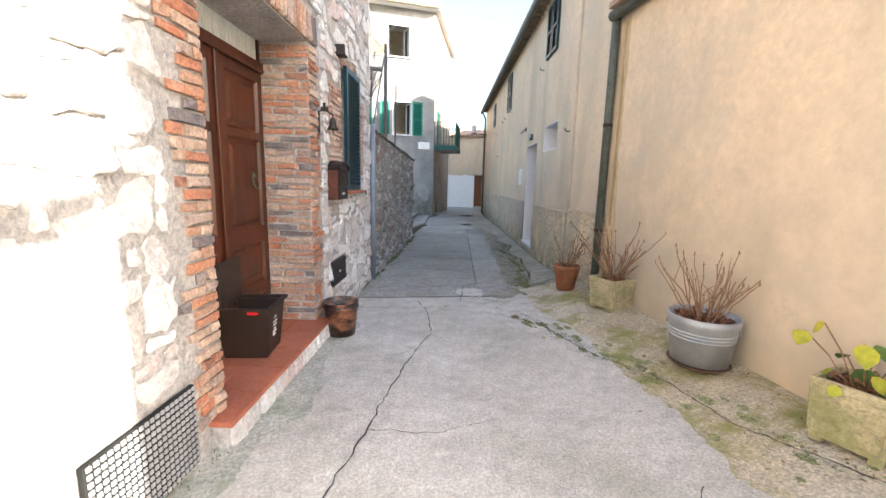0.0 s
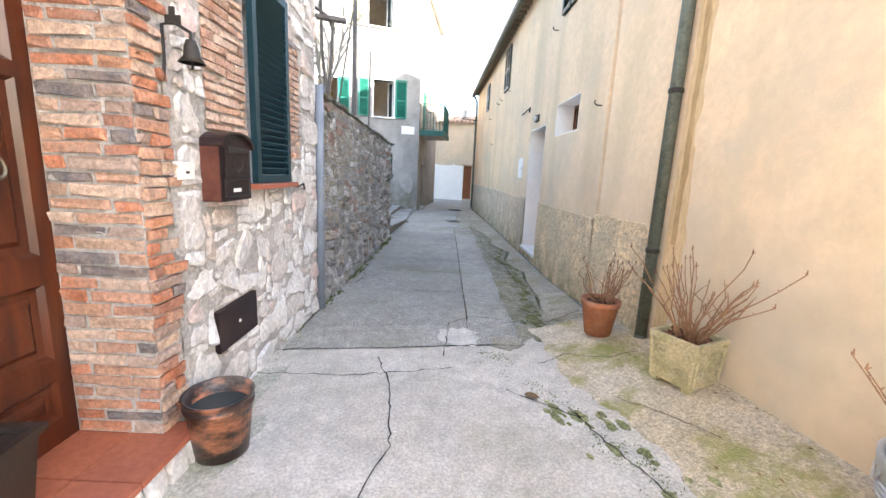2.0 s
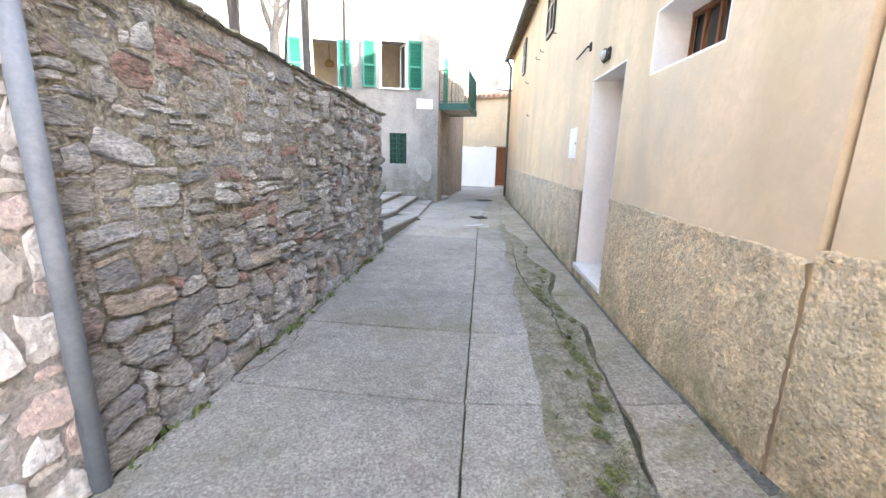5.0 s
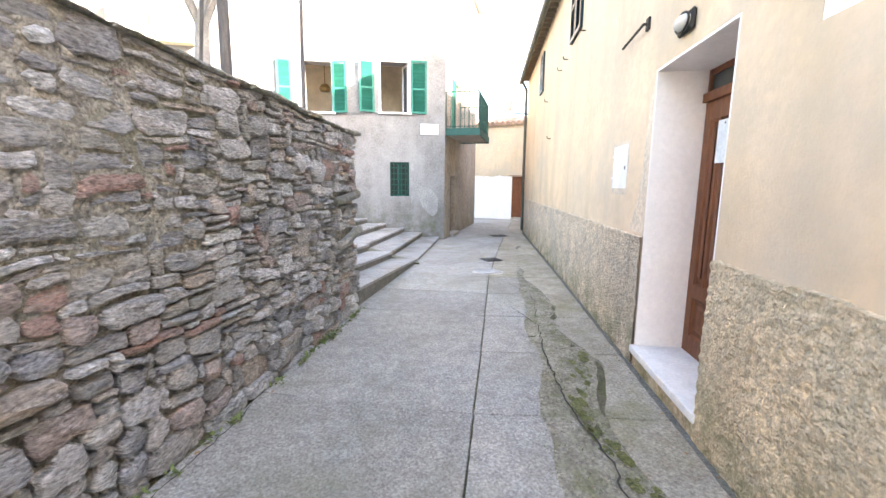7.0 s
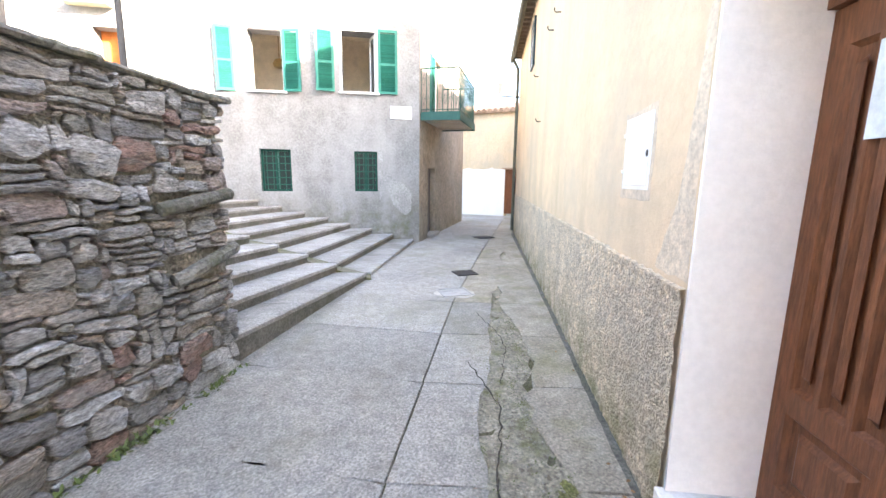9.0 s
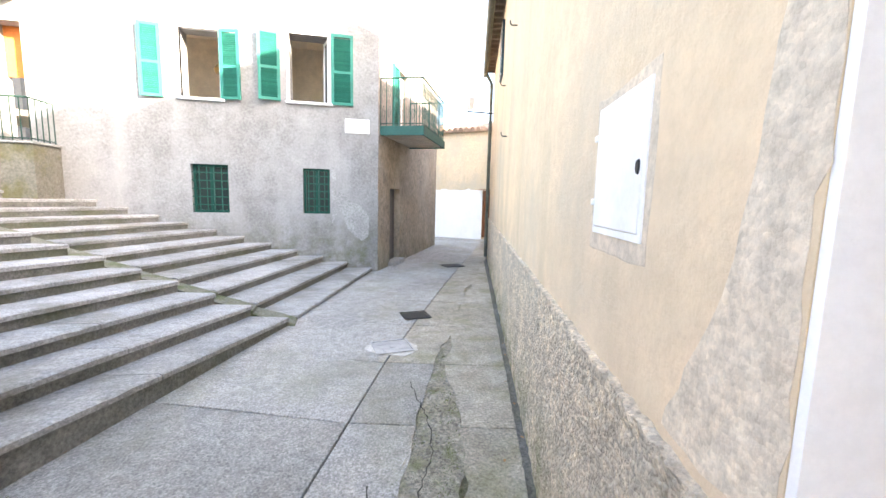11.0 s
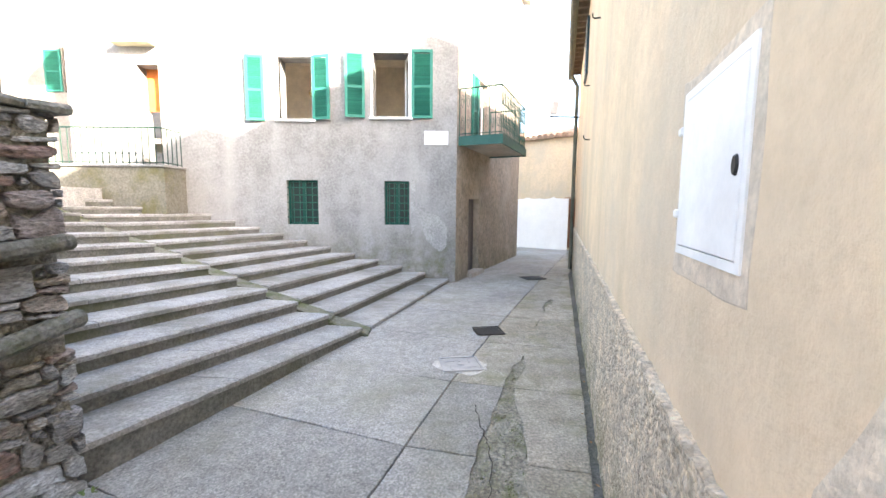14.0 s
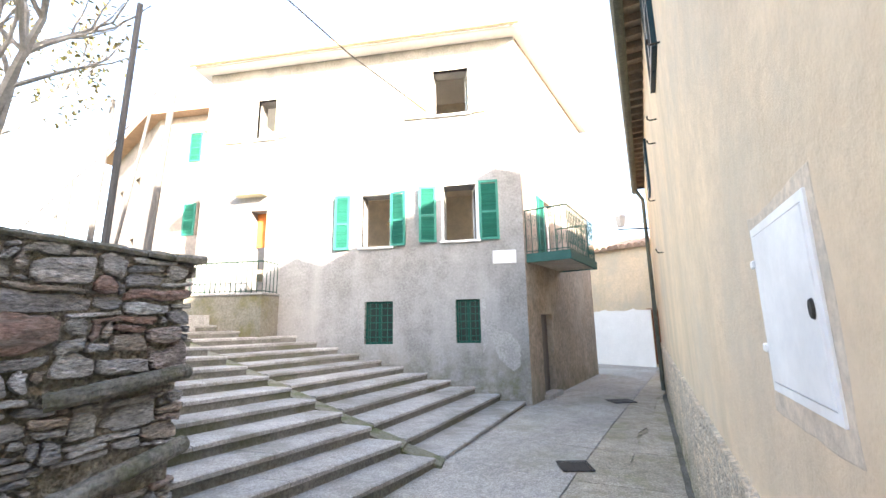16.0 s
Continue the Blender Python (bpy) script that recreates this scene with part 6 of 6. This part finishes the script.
M_RET2 = surface("retaining_stone_small", (0.2, 0.2, 0.2), (0.25, 0.235, 0.20), stretch=(1, 1, 2.8), palette=PAL_RET, island=True, big=5, fine=32, grit=0.75, bump=1.0, bump_scale=32, dist=0.016, c3=(0.42, 0.41, 0.37), stain=0.45, stain_scale=6, blotch=0.4, blotch_c=(0.20, 0.185, 0.15))
M_HST = surface("white_rubble_stone", (0.2, 0.2, 0.2), (0.66, 0.63, 0.61), palette=PAL_HOUSE, big=6, fine=30, grit=0.35, bump=0.8, bump_scale=26, dist=0.012, c3=(0.60, 0.52, 0.47), stain=0.3, stain_scale=7)
M_HST2 = surface("white_rubble_stone_small", (0.2, 0.2, 0.2), (0.66, 0.63, 0.61), palette=PAL_HOUSE, island=True, big=6, fine=30, grit=0.35, bump=0.8, bump_scale=26, dist=0.012, c3=(0.60, 0.52, 0.47), stain=0.3, stain_scale=7)
M_BRICK = surface("old_brick", (0.2, 0.2, 0.2), (0.38, 0.28, 0.22), palette=PAL_BRICK, big=9, fine=50, grit=0.5, bump=0.6, bump_scale=60, dist=0.006)

ret = tagged(new("retaining_wall_face"), kind="structure")
ret.matrix_world = mW
def ret_top(x):
    return 2.20 - 0.040 * max(0.0, x - 0.8)
def mortared(x, z):
    """1 where the joints are filled flush, 0 where the wall is dry."""
    f = (z - 0.62 - 0.22 * max(0.0, x - 0.6)) / 0.45 + 1.6 * noise.noise((x * 1.7, z * 2.3, 2.0))
    return max(0.0, min(1.0, f)) * max(0.25, min(1.0, (3.4 - x) / 1.2))
def ret_pick(x, z, r):
    big = z < 0.55 - 0.08 * x or r.random() < 0.12
    w = r.choice((3, 4, 5, 6, 7) if big else (1, 2, 2, 3, 3, 4, 5, 6))
    h = r.choice((2, 3, 3, 4) if big else (1, 1, 1, 1, 2, 2, 2, 3))
    return w, h
rubble(ret, (M_RET, M_RET2), 0.02, 4.93, -0.03, ret_top, [(4.28, 4.95, 1.27, 1.40), (4.33, 4.95, 0.82, 1.0)], (0.058, 0.044), ret_pick, 0.036, 0.012, 11, amp=0.05, flush=mortared, cut=0.42, slant=0.24)
mortar_face("wall_mortar", mW, M_MORTAR_D, 0.0, 4.9, -0.03, ret_top, lambda x, z: 0.018 - 0.024 * mortared(x, z))
r_ = random.Random(8)
x = 0.0
while x < 4.9:
    w = min(r_.uniform(0.12, 0.38), 4.97 - x)
    n = max(2, int(w / 0.05))
    over, th = r_.uniform(0.03, 0.085), r_.uniform(0.018, 0.045)
    bm = bmesh.new()
    rows = []
    for k in range(n + 1):
        px = x + 0.003 + (w - 0.006) * k / n
        o_ = -over + r_.uniform(-0.012, 0.012)
        z = ret_top(px) - 0.006 + 0.012 * noise.noise((px * 2, 1, 1))
        t_ = th + r_.uniform(-0.005, 0.005)
        rows.append([bm.verts.new(v) for v in ((px, 0.5, z), (px, o_ + 0.012, z), (px, o_, z + t_ * 0.5), (px, o_ + 0.015, z + t_), (px, 0.2, z + t_ + 0.025), (px, 0.5, z + t_ + 0.03))])
    for p, q in zip(rows, rows[1:]):
        for k in range(6):
            bm.faces.new((p[k], q[k], q[(k + 1) % 6], p[(k + 1) % 6]))
    bm.faces.new(rows[0][::-1])
    bm.faces.new(rows[-1])
    bmesh.ops.recalc_face_normals(bm, faces=bm.faces)
    part("coping_stone", bm, M_COPE, ret)
    x += w
for xa, xb, za, zb, rr in ((4.30, 4.93, 1.30, 1.375, 0.045), (4.36, 4.945, 0.84, 0.965, 0.05)):
    part("long_stone", tube(bmesh.new(), [(xa, -0.03, za), (xa + 0.06, -0.05, za + 0.01), ((xa + xb) / 2, -0.055, (za + zb) / 2 + 0.005), (xb - 0.03, -0.045, zb), (xb, -0.03, zb)], rr, 9), M_COPE, ret, "long rounded grey stone laid slantwise")

hw = tagged(new("stone_house_face"), kind="structure")
hw.matrix_world = mL
rb = random.Random(21)
DOORH = (D0 - 0.30, D1 + 0.20, -1, 2.95)
Z1 = (-1.86, -1.40, 1.45, 2.45)
Z2 = (-0.80, -0.44, 1.55, 2.45)
Z3 = (-1.45, -0.74, 2.66, 2.84)
Hh_ = [DOORH, (-1.39, -0.79, 1.33, 2.70), (-1.90, -1.37, 0.34, 0.64), (-4.76, -4.10, -0.1, 0.48), Z1, Z2, Z3]
def house_pick(x, z, r):
    if r.random() < 0.5:
        return r.choice((3, 3, 4, 5)), r.choice((2, 3, 3, 4))
    return r.choice((1, 2, 2, 3)), r.choice((1, 1, 2))
rubble(hw, (M_HST, M_HST2), -5.3, -0.005, -0.03, lambda x: 3.9, Hh_, (0.086, 0.066), house_pick, 0.012, 0.020, 5, amp=0.045, cut=0.36, slant=0.22)
mortar_face("house_mortar", mL, M_MORTAR, -5.3, 0.0, -0.03, lambda x: 4.0, lambda x, z: 0.0 - 0.004 * noise.noise((x * 5, z * 5, 1)), 0.045, Hh_)
mF0 = pose(0, 0.03, 0)
bricks(hw, M_BRICK, D1, D1 + 0.13, 0.17, 2.62, rb, tooth=(0.0, 0.13), length=(0.13, 0.26), course=0.060)
bricks(hw, M_BRICK, D0 - 0.17, D0, 0.17, 2.62, rb, tooth=(0.15, 0.0), length=(0.15, 0.28), course=0.060)
bricks(hw, M_BRICK, D0 - 0.1, D0 + 0.0, 0.0, 0.14, rb)
for zone in (Z1, Z2, Z3):
    bricks(hw, M_BRICK2, *zone, rb, course=0.052, length=(0.18, 0.3))
# inner face of the door opening
bricks(hw, M_BRICK, 0.0, 0.42, 0.17, 2.62, rb, length=(0.18, 0.29), course=0.060, m=pose(D1, 0.0, 0, 0, 0, -90) @ pose(-0.42, 0, 0))
# soldier course over the door
x = D0 - 0.12
while x < D1 + 0.12:
    w = rb.uniform(0.058, 0.07)
    stone([(x + 0.005, 2.63), (x + w - 0.005, 2.63), (x + w - 0.005, 2.86 + rb.uniform(-0.01, 0.01)), (x + 0.005, 2.86)], 0.02, rb, 0.03, "brick", M_BRICK, hw, dome=0.05)
    x += w
x = -3.96
while x < -2.28:
    w = rb.uniform(0.10, 0.2)
    o = stone([(x + 0.01, -0.02), (x + w - 0.01, -0.02), (x + w - 0.004, 0.07), (x + w - 0.02, 0.128), (x + 0.015, 0.13), (x + 0.004, 0.06)], 0.035, rb, 0.03, "stone", M_HST, hw)
    o.location.y = -0.08
    x += w

# ---- weeds and garden ----
rw = random.Random(77)
bm = bmesh.new()
def tuft(bm, x, y, z, n, h):
    for _ in range(n):
        a = rw.uniform(0, 6.28)
        leaf(bm, Vector((x + rw.uniform(-0.03, 0.03), y + rw.uniform(-0.03, 0.03), z)), Vector((math.cos(a), math.sin(a), rw.uniform(0.4, 1.6))), Vector((0, 0, 1)), h * rw.uniform(0.5, 1), h * 0.35)
for _ in range(90):
    y = rw.choice((8.0, 8.3, 9.0, 9.6, 10.1, 10.4, 6.9, 11.0)) + rw.uniform(-0.25, 0.25)
    tuft(bm, west_x(y) + 0.05 + rw.uniform(0, 0.06), y, 0.0, 6, 0.05)
for _ in range(120):
    y = rw.uniform(5.5, 12)
    tuft(bm, rw.uniform(moss_edge(y), moss_far(y)), y, 0.0, 4, 0.020)
for _ in range(620):
    y = 5.6 + 6.4 * rw.random() ** 1.4
    x = (moss_far(y) - 0.03 if rw.random() < 0.75 else moss_edge(y)) + rw.gauss(0, 0.022)
    if noise.noise((x * 2, y * 2.4, 6)) > -0.15:
        tuft(bm, x, y, apron(x, y) - 0.004, 4, 0.015)
for _ in range(420):
    y = rw.uniform(1.4, 5.3)
    x = lerp([(1.35, 1.4), (1.2, 2.2), (1.25, 2.9), (1.05, 3.5), (1.0, 4.2), (0.8, 5.3)], y) + rw.gauss(0.0, 0.07) + 0.12 * noise.noise((y * 2, 5, 5))
    if noise.noise((x * 3, y * 3, 2)) > -0.1:
        tuft(bm, x, y, apron(x, y), 4, 0.018)
for _ in range(260):
    y = rw.uniform(-0.5, 6.4)
    x = west_x(y) + abs(rw.gauss(0.0, 0.05)) + 0.02
    if not 2.9 < y < 4.7:
        tuft(bm, x, y, 0.0, 3, 0.018)
tagged(part("weeds", bm, M_WEED), "small green weeds along the wall foot and cracks", "weeds", kind="stuff")

M_DRYLEAF = surface("dry_leaf", (0.30, 0.18, 0.08), (0.20, 0.12, 0.06), big=20, fine=60, bump=0, vary=0.3, island=True)
bm = bmesh.new()
for _ in range(70):
    y = rw.uniform(1.5, 6.5)
    x = wall_x(y) - abs(rw.gauss(0.0, 0.35)) - 0.03
    leaf(bm, Vector((x, y, apron(x, y) + 0.006)), Vector((rw.uniform(-1, 1), rw.uniform(-1, 1), 0.05)), Vector((0, 0, 1)), 0.028, 0.018)
for _ in range(50):
    y = rw.uniform(6.5, 14)
    x = rw.choice((wall_x(y) - 0.1, west_x(min(y, 11.1)) + 0.08)) + rw.gauss(0, 0.04)
    leaf(bm, Vector((x, y, gz(y) + 0.008)), Vector((rw.uniform(-1, 1), rw.uniform(-1, 1), 0.05)), Vector((0, 0, 1)), 0.028, 0.018)
leaf(bm, Vector((0.79, 4.50, 0.012)), Vector((1, -0.5, 0.1)), Vector((0.1, 0, 1)), 0.11, 0.075)
tagged(part("fallen_leaves", bm, M_DRYLEAF), "small dry brown leaves scattered on the lane", "leaves", kind="stuff")
bm = bmesh.new()
for _ in range(900):
    y = rw.uniform(5.5, 14)
    x = rw.uniform(moss_edge(y) - 0.03, moss_far(y) + 0.03)
    q = rw.uniform(0.004, 0.011)
    z = gz(y) + apron(x, y) - 0.004
    c = [bm.verts.new((x + q * rw.uniform(0.6, 1.2) * math.cos(a), y + q * rw.uniform(0.6, 1.2) * math.sin(a), z)) for a in (0, 1.3, 2.6, 3.9, 5.1)]
    t_ = bm.verts.new((x, y, z + q * 1.1))
    for k in range(5):
        bm.faces.new((c[k], c[(k + 1) % 5], t_))
tagged(part("gravel", bm, M_MORTAR_D), "loose grit and gravel along the mossy strip", "gravel", kind="stuff")
def pole(x, y, h, r, lean, label):
    p = thing("garden_pole", pose(x, y, 1.85), label, "pole", "leaning garden poles")
    part("shaft", tube(bmesh.new(), [(0, 0, -0.1), (lean * 0.5, 0, h * 0.5), (lean, 0, h)], r, 8, r * 0.8), M_POLE, p)
    return p
PL = "grey wooden garden pole standing behind the stone wall"
pole(-2.2, 14.0, 3.65, 0.055, 0.22, PL)
pole(-3.2, 14.0, 3.4, 0.045, 0.1, PL)
pole(-3.7, 14.0, 2.7, 0.04, 0.03, PL)
pole(-4.3, 14.3, 1.9, 0.03, 0.02, PL)
pole(0.17, 10.0, 2.6, 0.045, 0.02, PL)
pole(0.58, 11.1, 2.0, 0.022, 0.03, PL)
bp = thing("brace_pole", pose(-2.85, 14.0, 1.85), "thin slanting brace rod tied to the tallest pole", "pole")
part("shaft", tube(bmesh.new(), [(0, 0, 0), (0.5, 0, 3.3)], 0.022, 6), M_POLE, bp)
wi = thing("garden_wire", pose(0, 0, 0), "slack wire strung between the garden poles", "wire")
part("wire", tube(bmesh.new(), [(-2.3, 14, 5.3), (-2.75, 14, 4.75), (-3.1, 14, 4.35), (-3.68, 14, 3.9), (-4.5, 14, 3.2), (-5.5, 14, 2.5)], 0.012, 5), M_POLE, wi)
cb = thing("overhead_cable", pose(0, 0, 0), "black cable slung from the lane to the grey house", "cable")
part("cable", tube(bmesh.new(), [(1.25, 17.70, 6.6), (0.2, 15.6, 6.75), (-0.8, 13.4, 7.1), (-1.6, 11.2, 7.7), (-2.4, 9.0, 8.5)], 0.014, 6), M_IRON, cb)
wl2 = thing("aerial_wires", pose(0, 0, 0), "thin grey wires strung from the balcony corner over the lane", "wire")
for za, zb, xb in ((4.7, 4.45, 7.4), (5.05, 4.9, 7.2), (4.3, 4.35, 7.0)):
    part("wire", tube(bmesh.new(), [(4.1, 19.4, za), (5.6, 20.2, (za + zb) / 2 - 0.06), (xb, 21.0, zb)], 0.006, 5), M_IRON, wl2)
# pergola frame behind the stone house corner
pg = thing("pergola", pose(-0.33, 8.95, 1.85), "rough wooden pergola frame of poles behind the wall", "pergola")
part("post", tube(bmesh.new(), [(0, 0, -0.1), (-0.01, 0, 0.8), (-0.07, 0, 1.3), (-0.09, 0, 2.4)], 0.032, 7, 0.022), M_POLE, pg)
part("prop", tube(bmesh.new(), [(0.0, 0.03, -0.1), (0.02, 0.03, 0.8), (0.07, 0.02, 1.3), (0.09, 0.0, 1.78)], 0.032, 7, 0.025), M_POLE, pg)
part("beam", tube(bmesh.new(), [(-1.6, 0.0, 1.84), (-0.5, 0.0, 1.80), (0.28, 0.0, 1.79)], 0.042, 7), M_POLE, pg)
part("rafter", tube(bmesh.new(), [(-0.5, -0.2, 2.0), (0.0, 0.0, 1.84), (0.12, 0.1, 1.62)], 0.02, 6), M_POLE, pg)
bs_ = thing("brace_pole", pose(0.15, 10.0, 1.85), "thin slanting brace rod tied to a garden pole", "pole")
part("shaft", tube(bmesh.new(), [(-0.35, 0.4, 0.0), (0.0, 0.0, 2.3)], 0.015, 6), M_POLE, bs_)

def tree(x, y, h, seed, label, leaves=0, spread=1.0, limbs=7):
    r = random.Random(seed)
    t = thing("tree", pose(x, y, 1.85), label, "tree")
    bm = bmesh.new()
    tube(bm, [(0, 0, -0.1), (0.1 * spread, 0, h * 0.25), (0.05, 0.05, h * 0.42)], 0.09, 9, 0.06)
    part("trunk", bm, M_BARK, t)
    bm = bmesh.new()
    tips = []
    def grow(p, d, L, rad, lvl):
        q = p
        pts = [p]
        for k in range(4):
            d = (d + Vector((r.uniform(-0.25, 0.25), r.uniform(-0.25, 0.25), r.uniform(-0.05, 0.2)))).normalized()
            q = q + d * L / 4
            pts.append(q)
            if lvl > 0 and k > 0:
                for _ in range(2 if lvl > 1 else 1):
                    grow(q, (d + Vector((r.uniform(-1, 1), r.uniform(-1, 1), r.uniform(-0.3, 0.6)))).normalized(), L * 0.55, rad * 0.5, lvl - 1)
        tube(bm, pts, rad, 5, rad * 0.45)
        if lvl == 0:
            tips.extend(pts[1:])
    for i in range(limbs):
        a = 2 * math.pi * i / limbs + r.uniform(-0.4, 0.4)
        grow(Vector((0.05, 0.05, h * r.uniform(0.3, 0.42))), Vector((math.cos(a) * spread, math.sin(a) * spread, 1.0)).normalized(), h * 0.42, 0.035, 2)
    part("branchwork", bm, M_BARK, t)
    if leaves:
        bm = bmesh.new()
        for _ in range(leaves):
            p = r.choice(tips) + Vector([r.gauss(0, 0.07) for _ in range(3)])
            leaf(bm, p, Vector([r.uniform(-1, 1) for _ in range(3)]), Vector((r.uniform(-0.4, 0.4), r.uniform(-0.4, 0.4), 1)), 0.09, 0.045)
        part("crown", bm, M_LEAFT, t, "sparse pale green and brown leaves")
    return t
tree(-4.4, 12.6, 5.2, 3, "old fruit tree with sparse pale leaves behind the stone wall", 2600, 1.1)
tree(-0.35, 10.9, 2.7, 6, "small bare pruned tree behind the stone wall", 0, 0.45, 5)

# ---- house behind the garden ----
mB = pose(-10.6, 22.0, 0)
mB2 = frame_of((-16.6, 25.5), (-10.6, 22.0))
structure("wall_back", holed(0.0, 5.0, 0, 9.9, 0.0, 0.4, [(2.05, 2.75, 7.95, 9.2), (2.05, 2.75, 5.0, 6.3), (2.3, 3.0, 3.0, 4.4)]), M_BACK, mB)
structure("wall_back_side", holed(0.0, 6.94, 0, 9.9, 0.001, 0.4, [(1.5, 2.2, 6.6, 8.0), (4.2, 4.9, 6.6, 8.0), (1.6, 2.3, 4.0, 5.3), (4.3, 5.0, 4.0, 5.3)]), M_BACK, mB2)
structure("roof_back", prism(bmesh.new(), [(-17.2, 25.2), (-10.75, 21.55), (-5.4, 21.55), (-5.4, 27.0), (-15.0, 30.0)], 9.9, 10.05), M_ROOF)
structure("room_back", boxm(-10.3, -5.8, 22.9, 23.0, 0, 9.8), M_ROOM)
for x, z, w, h in ((1.50, 7.95, 0.52, 1.2), (1.50, 5.0, 0.52, 1.25)):
    shutter("shutter", on_wall(mB, x, -0.024, z), w, h, M_GREEN, "green louvred shutter on the distant pale house", group="shutters of the distant house", gap=0.09)
